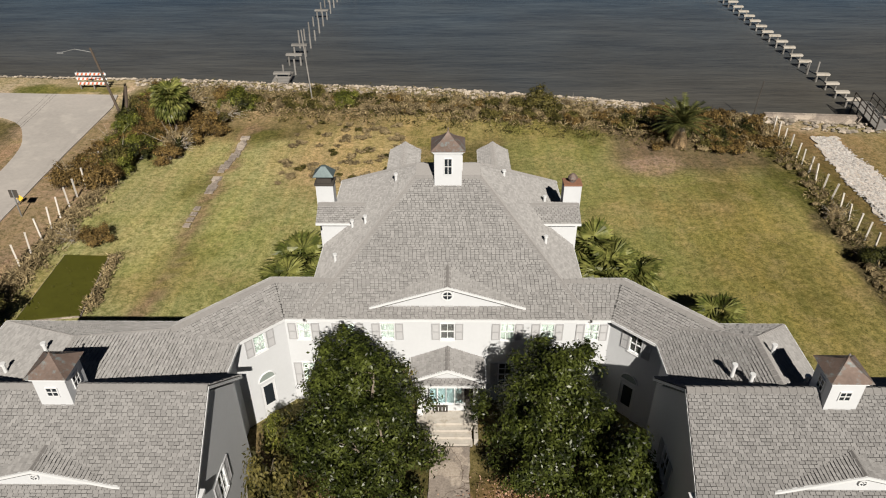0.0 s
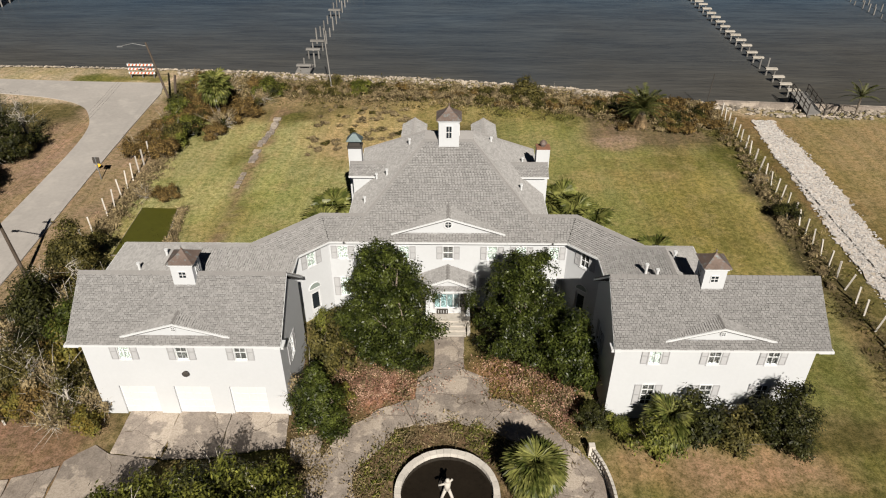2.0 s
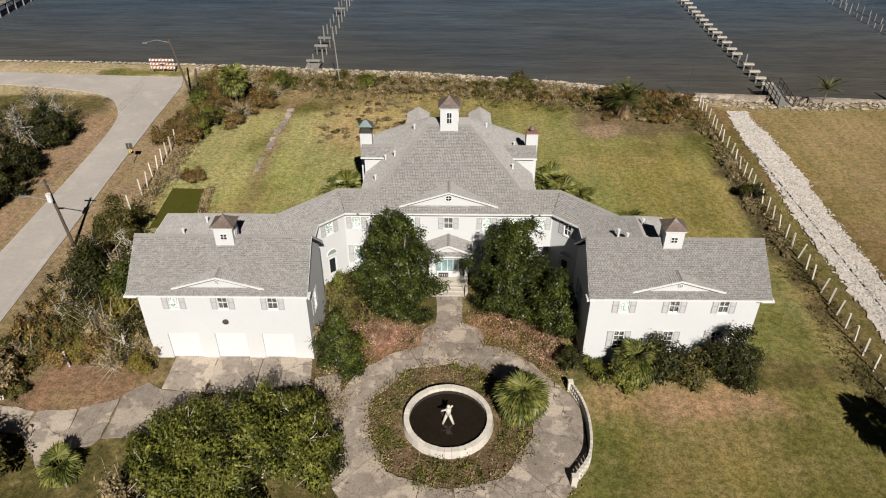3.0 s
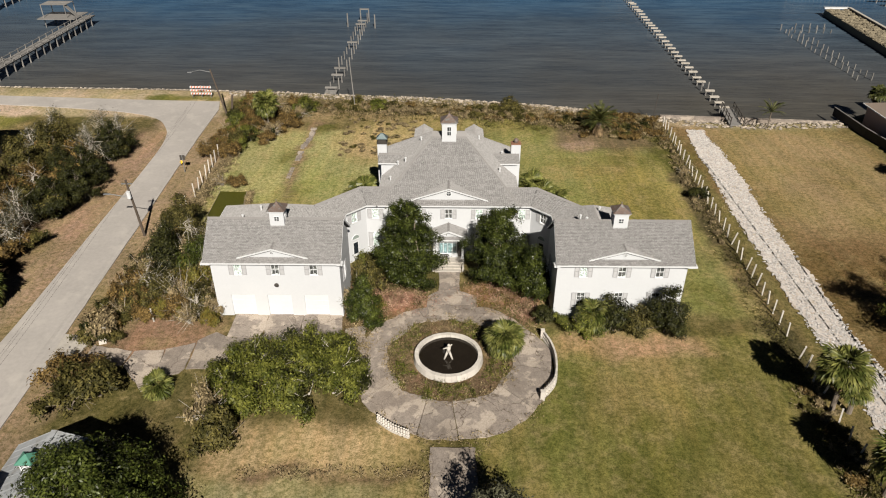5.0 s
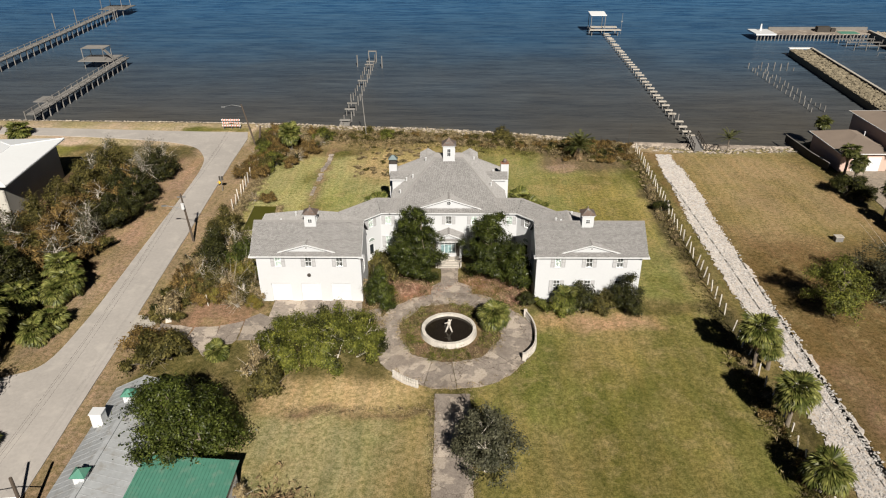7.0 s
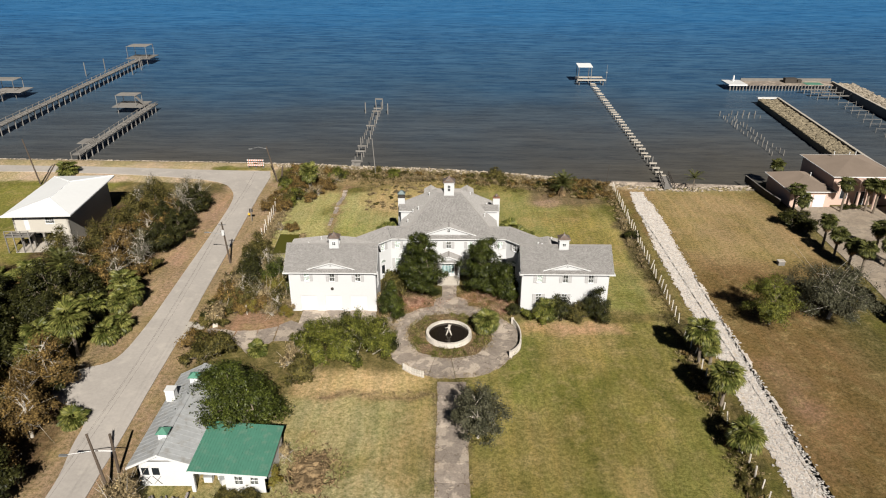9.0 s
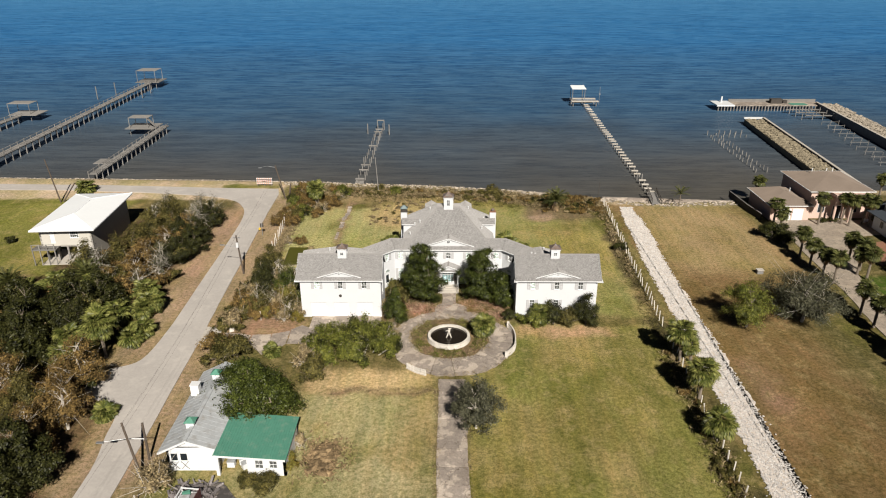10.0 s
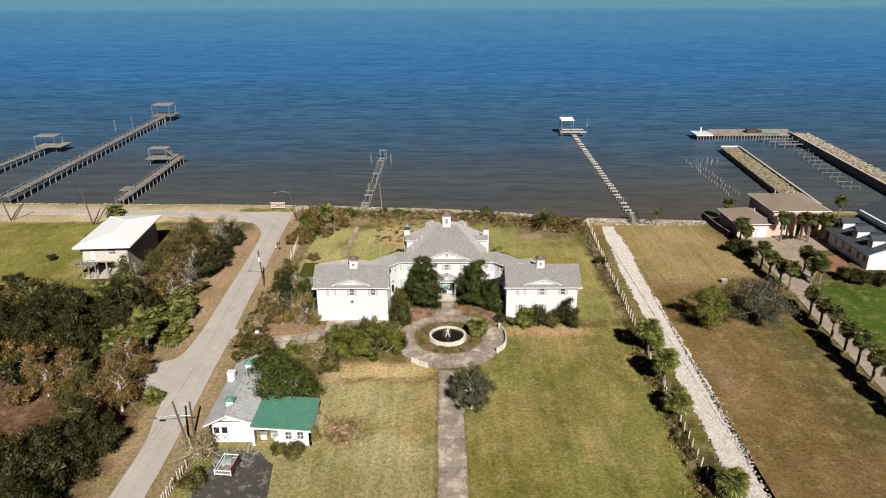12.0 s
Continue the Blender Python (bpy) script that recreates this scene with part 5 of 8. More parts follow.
for i in range(24):
    y = -2.7 - i * 2.4
    x = 0.35 + 0.06 * math.sin(i)
    part("slab", Build().slab(rough_edge([(x - 1.5, y - 2.36), (x + 1.55, y - 2.36), (x + 1.55, y), (x - 1.5, y)], 0.5, 0.09, i + 20), -0.1, 0.06 + 0.008 * (i % 3)), CONCRETE, paving)
_apron = [[(-18.0, 8.9), (-15.22, 8.6), (-15.22, 11.87), (-18.0, 11.87)], [(-15.16, 8.5), (-12.24, 8.7), (-12.24, 11.87), (-15.16, 11.87)], [(-12.18, 8.8), (-8.7, 9.4), (-9.0, 11.87), (-12.18, 11.87)],
          [(-20.1, 4.9), (-17.5, 5.0), (-16.3, 6.6), (-15.3, 8.4), (-18.0, 8.8), (-19.0, 9.4), (-20.2, 8.3)], [(-22.2, 3.9), (-20.5, 4.4), (-20.2, 5.0), (-20.3, 8.0), (-22.4, 7.2)],
          [(-25.0, 5.2), (-22.6, 2.4), (-22.0, 3.8), (-22.5, 7.1), (-24.8, 6.9)], [(-28.6, 5.4), (-25.2, 5.2), (-25.0, 6.9), (-28.4, 7.6)], [(-8.3, 8.6), (-6.6, 7.9), (-6.9, 10.4), (-8.5, 9.9)]]
for i, q in enumerate(_apron):
    part("slab", Build().slab(rough_edge(q, 0.6, 0.16, i + 50), -0.1, 0.05 + 0.01 * (i % 3)), CONCRETE, paving)

fountain = thing("fountain", "round stone fountain basin with dark still water", "fountain", (0.05, 6.35, 0))
_st = Build()
_n = 40
for k in range(2):
    _a = 2 * math.pi / _n * 0.485
    r0, r1 = (2.32, 2.72)
_pts = []
for zz in (0.0, 0.52):
    for r, a in ((r0, -_a), (r1, -_a), (r1, _a), (r0, _a)):
        g = 0.97 if zz > 0 and r == r1 else 1.0
        _pts.append((r * g * math.cos(a), r * g * math.sin(a), zz))
_st.add(_pts, [(3, 2, 1, 0), (4, 5, 6, 7), (0, 1, 5, 4), (1, 2, 6, 5), (2, 3, 7, 6), (3, 0, 4, 7)])
_stone = _st.mesh("stone", STONE_WHITE)
for i in range(_n):
    part("stone", _stone, None, fountain, at=(0, 0, 0.012 * math.sin(i * 2.1)), turn=i * 360 / _n)
part("basin", Build().lathe([(2.36, 0.46), (2.35, -0.05), (0.0, -0.05)], 0, 0, 40), DARK_WOOD, fountain)
part("water_surface", Build().lathe([(2.35, 0.27), (0.0, 0.27)], 0, 0, 40), BLACK_WATER, fountain)
part("rock", boulders(np.random.default_rng(2), [(-0.2, 0.45, 0.3)], 0.4, 0.5, 0.9), DARK_WOOD, fountain)
_b = Build()
_b.tube((-0.32, -0.25, 0.25), (-0.06, 0, 0.85), 0.07, 0.10).tube((0.32, -0.25, 0.25), (0.06, 0, 0.85), 0.07, 0.10).tube((0, 0, 0.78), (0.02, 0.05, 1.25), 0.15, 0.17)
_b.tube((0.0, 0.05, 1.18), (-0.42, 0.0, 1.08), 0.06, 0.05).tube((0.05, 0.05, 1.18), (0.26, 0.05, 1.5), 0.06, 0.05).lathe([(0.0, 1.24), (0.1, 1.3), (0.12, 1.4), (0.08, 1.5), (0.0, 1.53)], 0.02, 0.05, 10)
_b.v = [(x + 0.05, y + 6.25, z) for x, y, z in _b.v]
solo("statue", _b, STONE_WHITE, "small white statue standing in the fountain basin", "statue", smooth=True)


def balustrade(pts, label, railed=True):
    t = thing("balustrade", label, "balustrade", group="balustrades of the forecourt")
    bal = Build().lathe([(0.09, 0.1), (0.09, 0.16), (0.05, 0.2), (0.10, 0.36), (0.055, 0.58), (0.09, 0.66)], 0, 0, 8).mesh("baluster", STONE_WHITE)
    line = smooth_line(pts, 7)
    for (x0, y0), (x1, y1) in zip(line, line[1:]):
        L, a = math.hypot(x1 - x0, y1 - y0), math.atan2(y1 - y0, x1 - x0)
        mx, my = (x0 + x1) / 2, (y0 + y1) / 2
        part("base", Build().box(mx, my, -0.05, L + 0.03, 0.22, 0.16, a), STONE_WHITE, t)
        if railed:
            part("rail", Build().box(mx, my, 0.66, L + 0.03, 0.15, 0.08, a), STONE_WHITE, t)
        k = max(1, round(L / 0.36))
        for i in range(k):
            f = (i + 0.5) / k
            part("baluster", bal, None, t, at=(x0 + (x1 - x0) * f, y0 + (y1 - y0) * f, 0))
    for x, y in (pts[0], pts[-1]) if railed else ():
        part("pier", Build().box(x, y, -0.05, 0.32, 0.32, 0.85), STONE_WHITE, t)


balustrade([(7.7, 9.1), (8.2, 7.6), (8.35, 5.8), (8.0, 3.6), (6.9, 2.0)], "curved white balustrade leaning beside the ring drive")
balustrade([(-4.9, -0.3), (-3.8, -1.2), (-2.6, -1.8)], "short broken white balustrade at the ring drive", False)

# ---- plants ----
RNG = np.random.default_rng(11)


def shrub_parts(rng, mat, r=1.5, h=1.7, clumps=150, per=30, leaf=0.19, bare=0.0):
    lobes = []
    for i in range(7):
        a = i * 0.9 + rng.uniform(-0.3, 0.3)
        k = rng.uniform(0.1, 0.62) * r
        q = rng.uniform(0.38, 0.55) * r
        lobes.append(((math.cos(a) * k, math.sin(a) * k, h * rng.uniform(0.3, 0.68)), (q, q, h * rng.uniform(0.28, 0.42))))
    b = Build()
    for c, q in lobes:
        b.path([(0, 0, -0.1), (c[0] * 0.5, c[1] * 0.5, c[2] * 0.55), c], [0.05, 0.035, 0.015], 5)
        for _ in range(3 + int(9 * bare)):
            e = Vector(c) + Vector(rng.normal(size=3)) * q[0] * (0.7 + 0.5 * bare)
            b.path([(c[0] * 0.7, c[1] * 0.7, c[2] * 0.75), (e.x, e.y, max(0.1, e.z))], [0.02, 0.006], 4)
    cc = clump_centres(rng, lobes, clumps)
    return b.mesh("stem", PALE_BARK if bare else BARK), leaf_mesh("foliage", leaves(rng, cc, per, 0.17 * r / 1.5, leaf, outward=(0, 0, 0)), mat)


def shrub(meshes, label, at, scale=1.0, tall=1.0, turn=None, group="", category="shrub", name="shrub"):
    t = thing(name, label, category, at, RNG.uniform(0, 360) if turn is None else turn, group)
    for nm, me in zip(("stem", "foliage"), meshes):
        o = part(nm, me, None, t)
        o.scale = (scale, scale, scale * tall)
    return t


SH_GREEN = [shrub_parts(RNG, LEAF_GREEN) for _ in range(3)]
SH_DARK = [shrub_parts(RNG, LEAF_OAK) for _ in range(2)]
SH_OLIVE = [shrub_parts(RNG, LEAF_OLIVE) for _ in range(3)]
SH_BROWN = [shrub_parts(RNG, LEAF_BROWN, clumps=130) for _ in range(3)]
SH_DRY = [shrub_parts(RNG, LEAF_DRY, clumps=110, per=26, bare=0.7) for _ in range(3)]
SH_YELLOW = [shrub_parts(RNG, LEAF_YELLOW, clumps=110, per=26) for _ in range(2)]

THIN = [(shrub_parts(RNG, m, clumps=64, per=24, leaf=0.27)[1], m) for m in (LEAF_DRY, LEAF_BROWN, LEAF_OLIVE, LEAF_DRY, LEAF_OLIVE, LEAF_OAK)]


def brush(name, label, spots):
    """Many wild bushes that nobody could count, joined into one mesh. spots: x, y, scale, tallness, kind."""
    vs, fs, ms, n = [], [], [], 0
    for x, y, sc, tall, k in spots:
        me = THIN[k][0]
        v = np.empty(len(me.vertices) * 3)
        me.vertices.foreach_get("co", v)
        v = v.reshape(-1, 3)
        a = RNG.uniform(0, 6.28)
        ca, sa = math.cos(a) * sc, math.sin(a) * sc
        vs.append(np.stack([x + v[:, 0] * ca - v[:, 1] * sa, y + v[:, 0] * sa + v[:, 1] * ca, v[:, 2] * sc * tall], 1))
        f = np.arange(len(v)).reshape(-1, 4) + n
        fs.append(f)
        ms.append(np.full(len(f), k))
        n += len(v)
    me = bpy.data.meshes.new(name)
    me.from_pydata(np.concatenate(vs).tolist(), [], np.concatenate(fs).tolist())
    for _, m in THIN:
        me.materials.append(m)
    me.polygons.foreach_set("material_index", np.concatenate(ms))
    tagged(new(name, me), label, "shrubs", kind="stuff")


# forecourt trees
plant("magnolia_tree", "tall dark glossy magnolia before the white house", "tree", tree_parts(RNG, LEAF_DARK, 8.9, 3.5, 0.22, 0.03, 16, 1500, 52, 0.17, 0.19, peak=0.38, taper=0.32), (-3.5, 16.2, 0), group="magnolias of the forecourt")
plant("magnolia_tree", "rounded dark magnolia shading the porch side", "tree", tree_parts(RNG, LEAF_DARK, 7.6, 3.5, 0.22, 0.03, 14, 1250, 52, 0.17, 0.19, peak=0.5, taper=0.15), (4.2, 16.7, 0), 40, group="magnolias of the forecourt")
plant("small_tree", "slender mid-green tree at the garage corner", "tree", tree_parts(RNG, LEAF_MID, 5.2, 2.0, 0.1, 0.02, 11, 460, 34, 0.16, 0.18, peak=0.25), (-7.0, 10.6, 0))
plant("small_tree", "dark evergreen tree beside the wing wall", "tree", tree_parts(RNG, LEAF_DARK, 5.2, 2.5, 0.12, 0.02, 9, 520, 36, 0.19, 0.2), (7.2, 14.7, 0))
for x, y, s, k, m in ((-7.4, 14.6, 1.0, 1.9, SH_OLIVE), (-8.2, 12.6, 0.8, 1.5, SH_DRY), (-6.7, 17.4, 0.9, 2.0, SH_OLIVE), (-6.1, 12.8, 0.6, 1.2, SH_YELLOW), (-7.9, 18.2, 0.6, 2.2, SH_GREEN)):
    shrub(m[int(abs(x * 7)) % len(m)], "straggly yellow-green shrub against the white walls", (x, y, 0), s, k)
plant("small_tree", "thin olive-leaved sapling beside the porch", "tree", tree_parts(RNG, LEAF_OLIVE, 5.6, 0.95, 0.05, 0.35, 6, 46, 22, 0.14, 0.2), (-1.95, 18.9, 0))
shrub(SH_DARK[0], "dark evergreen shrub beside the wing wall", (8.0, 11.2, 0), 0.75, 1.0)
shrub(SH_GREEN[0], "clipped green shrub under the wing windows", (9.6, 10.6, 0), 0.7, 0.7)
shrub(SH_OLIVE[0], "loose olive shrub under the wing windows", (15.6, 9.8, 0), 1.1, 1.1)
shrub(SH_GREEN[1], "green shrub beside the fan palm", (11.2, 9.6, 0), 1.0, 1.15)
shrub(SH_DARK[1], "bushy dark shrub under the wing windows", (13.7, 10.1, 0), 1.25, 1.35)
plant("small_tree", "brown-green shrubby tree before the wing", "tree", tree_parts(RNG, LEAF_OAK, 4.6, 2.4, 0.09, 0.03, 9, 420, 30, 0.16, 0.2), (17.8, 9.9, 0))
_bb = thing("hedge_bush", "wide sprawling bright green bush on the grass", "bush", (-11.4, 2.6, 0))
_bb.scale = (1.0, 1.25, 1.2)
_lb = [((x, y, z), (q, q * 0.9, q * 0.8)) for x, y, z, q in ((-4.2, -0.4, 1.2, 1.5), (-2.6, 0.9, 1.6, 1.7), (-1.0, -0.8, 1.7, 1.7), (0.6, 1.2, 1.8, 1.8), (2.0, -0.4, 1.7, 1.7), (3.6, 0.6, 1.4, 1.6), (4.8, -0.2, 1.0, 1.2), (-0.2, 2.6, 1.4, 1.4), (2.6, 2.2, 1.3, 1.3), (-3.4, -1.9, 0.9, 1.1), (0.8, -2.2, 1.0, 1.2), (-5.2, 0.8, 0.8, 1.0))]
_b = Build()
for c, q in _lb:
    _b.path([(c[0] * 0.6, c[1] * 0.6, -0.1), (c[0] * 0.85, c[1] * 0.85, c[2] * 0.7), c], [0.07, 0.05, 0.02], 5)
tagged(part("stem", _b, PALE_BARK, _bb), kind="stuff")
_b = Build()
for c, q in _lb:
    for _ in range(4):
        d = Vector(RNG.normal(size=3))
        d.z = abs(d.z) + 0.3
        d.normalize()
        e = Vector(c) + Vector((d.x * q[0], d.y * q[1], d.z * q[2])) * RNG.uniform(1.02, 1.22)
        m = Vector(c).lerp(e, 0.6) + Vector(RNG.normal(size=3)) * 0.12
        _b.path([c, m, e], [0.03, 0.022, 0.008], 4)
        _b.path([m, e + Vector(RNG.normal(size=3)) * 0.3], [0.016, 0.006], 4)
tagged(part("twig", _b, PALE_BARK, _bb, "bare grey twigs"), kind="stuff")
part("foliage", leaf_mesh("foliage", leaves(RNG, clump_centres(RNG, _lb, 1050), 36, 0.2, 0.19, outward=(0, 0, 0)), LEAF_GREEN), None, _bb)
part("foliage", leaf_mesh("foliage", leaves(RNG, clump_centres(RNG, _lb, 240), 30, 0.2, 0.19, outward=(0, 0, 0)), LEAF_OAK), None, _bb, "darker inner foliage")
plant("oak_tree", "dense green live oak over the shed roof", "tree", tree_parts(RNG, LEAF_MID, 7.2, 5.9, 0.3, 0.03, 16, 1400, 36, 0.22, 0.28), (-20.4, -9.8, 0))
plant("small_tree", "sparse grey-green tree beside the walk", "tree", tree_parts(RNG, LEAF_GREY, 6.0, 3.6, 0.14, 0.1, 12, 520, 26, 0.2, 0.22, bark=PALE_BARK), (2.8, -11.2, 0))
for x, y, s, k, m, l in ((-28.2, 3.2, 1.5, 1.0, SH_BROWN, "rusty brown shrub beside the lane"), (-25.4, 2.0, 1.5, 1.1, SH_OLIVE, "olive shrub beside the drive"), (-26.9, 0.6, 1.3, 1.0, SH_OLIVE, "olive shrub behind the shed"), (-16.4, -0.6, 1.2, 1.5, SH_DRY, "bare grey brushy shrub on the lawn edge"), (-15.2, -2.6, 1.2, 1.3, SH_OLIVE, "olive shrub on the lawn edge"), (-14.4, 0.4, 1.1, 1.2, SH_GREEN, "green shrub on the lawn edge"),
                         (-15.0, -17.2, 0.9, 0.9, SH_YELLOW, "yellow-green shrub at the shed corner"), (-16.8, -20.0, 1.0, 0.7, SH_OLIVE, "olive shrub before the shed"), (-18.3, -19.6, 0.8, 0.7, SH_OLIVE, "low shrub before the shed"), (-26.6, -20.4, 1.3, 1.2, SH_DRY, "bare dry bush before the shed"), (-14.8, -14.2, 0.6, 1.4, SH_DRY, "dry weeds along the green roof"), (-25.6, -25.0, 1.1, 0.9, SH_OLIVE, "weedy shrub along the old fence")):
    shrub(m[int(abs(x * 5 + y)) % len(m)], l, (x, y, 0), s, k)

# overgrown strip between the lane fence and the garage wing
plant("tree", "olive tree between the lane and the house", "tree", tree_parts(RNG, LEAF_OAK, 5.2, 2.8, 0.16, 0.02, 9, 460, 30, 0.21, 0.28), (-25.4, 17.6, 0))
plant("tree", "grey-green tree beside the garage wing", "tree", tree_parts(RNG, LEAF_MID, 5.0, 2.8, 0.14, 0.02, 9, 380, 28, 0.2, 0.26, bark=PALE_BARK), (-22.2, 16.4, 0))
plant("tree", "olive tree beside the lane fence", "tree", tree_parts(RNG, LEAF_OLIVE, 4.6, 2.6, 0.12, 0.02, 8, 340, 28, 0.2, 0.24), (-26.6, 25.0, 0))
for i in range(70):
    x, y = RNG.uniform(-28.0, -20.8), RNG.uniform(11.2, 25)
    if x > -21.2 and y > 14:
        x -= 1.2
    if y > 25 or (y > 21.5 and x > -25):
        x, y = RNG.uniform(-28.6, -22.0), RNG.uniform(11, 20)
    m = (SH_OLIVE, SH_DRY, SH_DRY, SH_OLIVE, SH_BROWN, SH_DRY, SH_YELLOW)[i % 7]
    shrub(m[i % len(m)], "overgrown mixed brush along the lane fence", (x, y, 0), RNG.uniform(0.5, 1.0), RNG.uniform(1.0, 1.9), group="brush along the lane")
for x, y, m in ((-19.9, 10.4, SH_YELLOW), (-21.6, 10.6, SH_DRY), (-19.8, 12.2, SH_DRY), (-22.9, 11.6, SH_YELLOW), (-20.9, 13.8, SH_DRY), (-25.4, 11.2, SH_BROWN)):
    shrub(m[0], "yellowing dry shrub at the garage corner", (x, y, 0), 0.8, 1.15, group="brush along the lane")

for x, y, h, r in ((-23.4, 12.8, 4.2, 1.9), (-21.2, 11.6, 3.4, 1.5), (-25.6, 14.0, 4.4, 2.0), (-24.2, 21.0, 4.8, 2.2), (-26.8, 20.6, 4.2, 1.9), (-22.0, 19.0, 4.6, 2.0)):
    plant("tree", "half-bare grey tree in the brush beside the lane", "tree", tree_parts(RNG, LEAF_OLIVE, h, r, 0.10, 0.12, 8, 70, 16, 0.17, 0.25, bare=0.8, bark=PALE_BARK), (x, y, 0), group="bare trees beside the lane")

# thickets towards the water
for i in range(105):
    x, y = RNG.uniform(-30.2, -20.5), RNG.uniform(44, 62.5)
    if (x > -23 and y < 53) or (x > -26.6 and y < 48.5) or math.hypot((x + 24.7) / 1.5, (y - 53.4) / 2.8) < 1:
        continue
    m = (SH_OLIVE, SH_BROWN, SH_BROWN, SH_GREEN, SH_DRY, SH_BROWN, SH_DARK)[i % 7]
    shrub(m[i % len(m)], "dense wild shrub in the shore thicket", (x, y, 0), RNG.uniform(0.6, 1.1), RNG.uniform(0.8, 1.3), group="shore thicket")
_w = []
for i in range(150):
    x = RNG.uniform(-20, 14)
    _w.append((x, shore_y(x) - RNG.uniform(6.0, 10.0), RNG.uniform(0.3, 0.7), RNG.uniform(0.4, 0.8), (0, 4, 2, 3, 1, 4)[i % 6]))
for i in range(110):
    x, y = RNG.uniform(15, 29), RNG.uniform(50, 60)
    if not (x < 18 and y < 54) and not (math.hypot(x - 20.0, y - 52.4) < 2.0):
        _w.append((x, min(y, shore_y(x) - 4.5), RNG.uniform(0.45, 0.8), RNG.uniform(0.5, 0.8), (1, 5, 1, 0, 1, 4)[i % 6]))
for i in range(90):
    x, y = RNG.uniform(-14, -3.5), RNG.uniform(44.5, 57)
    _w.append((x, y, RNG.uniform(0.15, 0.36), RNG.uniform(0.4, 0.7), (0, 3, 0, 3, 2, 3)[i % 6]))
for i in range(170):
    y = RNG.uniform(-42, 3) if i % 3 else RNG.uniform(24, 55)
    _w.append((26.7 + 0.035 * y + RNG.normal() * 0.45, y, RNG.uniform(0.25, 0.5) if y < 5 else RNG.uniform(0.15, 0.35), RNG.uniform(0.6, 1.0), (5, 2, 1, 5, 0, 4)[i % 6] if y < 5 else (0, 1, 3)[i % 3]))
for i in range(90):
    y = RNG.uniform(7.5, 27)
    _w.append((-29.3 + 0.03 * y + RNG.uniform(0, 2.6), y, RNG.uniform(0.5, 0.95), RNG.uniform(0.8, 1.5), (2, 0, 4, 5, 3, 1)[i % 6]))
brush("shore_scrub", "low dry scrub and wild bushes along shore and fences", _w)
for x, y, s, m in ((8.7, 60.2, 1.35, SH_OLIVE), (11.6, 60.8, 0.6, SH_DRY), (-10.5, 61.3, 0.95, SH_GREEN), (-13.5, 63.5, 0.8, SH_OLIVE), (-20.5, 60.5, 1.2, SH_GREEN), (-24.4, 36.2, 0.8, SH_BROWN), (-26.2, 36.4, 0.6, SH_DRY), (6.4, 60.4, 0.8, SH_OLIVE), (27.8, 33.6, 0.9, SH_DARK), (28.2, 40.0, 0.6, SH_DRY)):
    shrub(m[0], "wild low bush standing in rough grass", (x, y, 0), s, 0.85, group="wild bushes")
for x, y in ((-9.6, 24.9), (10.0, 27.6), (16.4, 19.2), (-13.8, 22.4)):
    shrub(SH_GREEN[int(abs(x)) % 3], "green shrub growing against the house wall", (x, y, 0), 0.75, 0.9, group="bushes round the house")

# ---- palms ----


def fan_frond(rng, size=1.0):
    b = Build()
    st = 0.75 * size
    b.add([(0, -0.025, 0), (0, 0.025, 0), (st, 0.018, 0.04), (st, -0.018, 0.04)], [(0, 1, 2, 3)])
    n = 21
    for i in range(n):
        a = radians(-112 + 224 * i / (n - 1)) + rng.uniform(-0.04, 0.04)
        L = size * (0.95 - 0.28 * abs(i / (n - 1) - 0.5) * 2) * rng.uniform(0.9, 1.08)
        ca, sa = math.cos(a), math.sin(a)
        w = 0.074 * size
        fold = 0.03 * size * (1 if i % 2 else -1)
        drop = -0.30 * size
        p0 = Vector((st, 0, 0.04))
        ray = Vector((ca * 0.80, sa, -ca * 0.60))
        p1 = p0 + ray * L * 0.72 + Vector((0, 0, -0.03 + fold))
        p2 = p0 + ray * L * 0.98 + Vector((0, 0, drop * rng.uniform(0.3, 0.9)))
        s = Vector((-sa, ca, 0))
        b.add([p0, p1 + s * w, p2, p1 - s * w], [(0, 3, 2, 1)])
    return b


def feather_frond(rng, L=2.6, arch=0.9):
    b = Build()
    pts = []
    n = 14
    for i in range(n + 1):
        k = i / n
        pts.append(Vector((L * k * (1 - 0.16 * k), 0, 0.35 * L * k * 0.6 - arch * k * k * 0.62 * L * 0.6)))
    b.path(pts, [0.03 * (1 - 0.8 * i / n) for i in range(n + 1)], 4)
    for i in range(1, n + 1):
        for j in range(2):
            p = pts[i - 1].lerp(pts[i], j / 2)
            k = (i - 1 + j / 2) / n
            q = 0.52 * (1 - 0.55 * k) * min(1, 0.35 + k * 3) * rng.uniform(0.85, 1.1)
            for s in (-1, 1):
                e = p + Vector((0.38 * q, s * q * 0.85, -0.32 * q + 0.10 * q))
                b.add([p + Vector((-0.02, 0, 0)), p + Vector((0.035, 0, 0)), e + Vector((0.012, 0, 0)), e], [(0, 1, 2, 3)])
    return b


FAN = [fan_frond(RNG, s).mesh("frond", PALM_LEAF) for s in (1.0, 1.1, 0.92)]
FAN_DARK = [fan_frond(RNG, s).mesh("frond", PALM_DARK) for s in (0.9, 1.0, 0.84)]
FAN_DEAD = [fan_frond(RNG, 0.9).mesh("frond", PALM_DEAD)]
FEATHER_DEAD = [feather_frond(RNG, 2.2).mesh("frond", PALM_DEAD)]
FEATHER = [feather_frond(RNG, L).mesh("frond", PALM_DARK) for L in (2.5, 2.8, 2.3)]


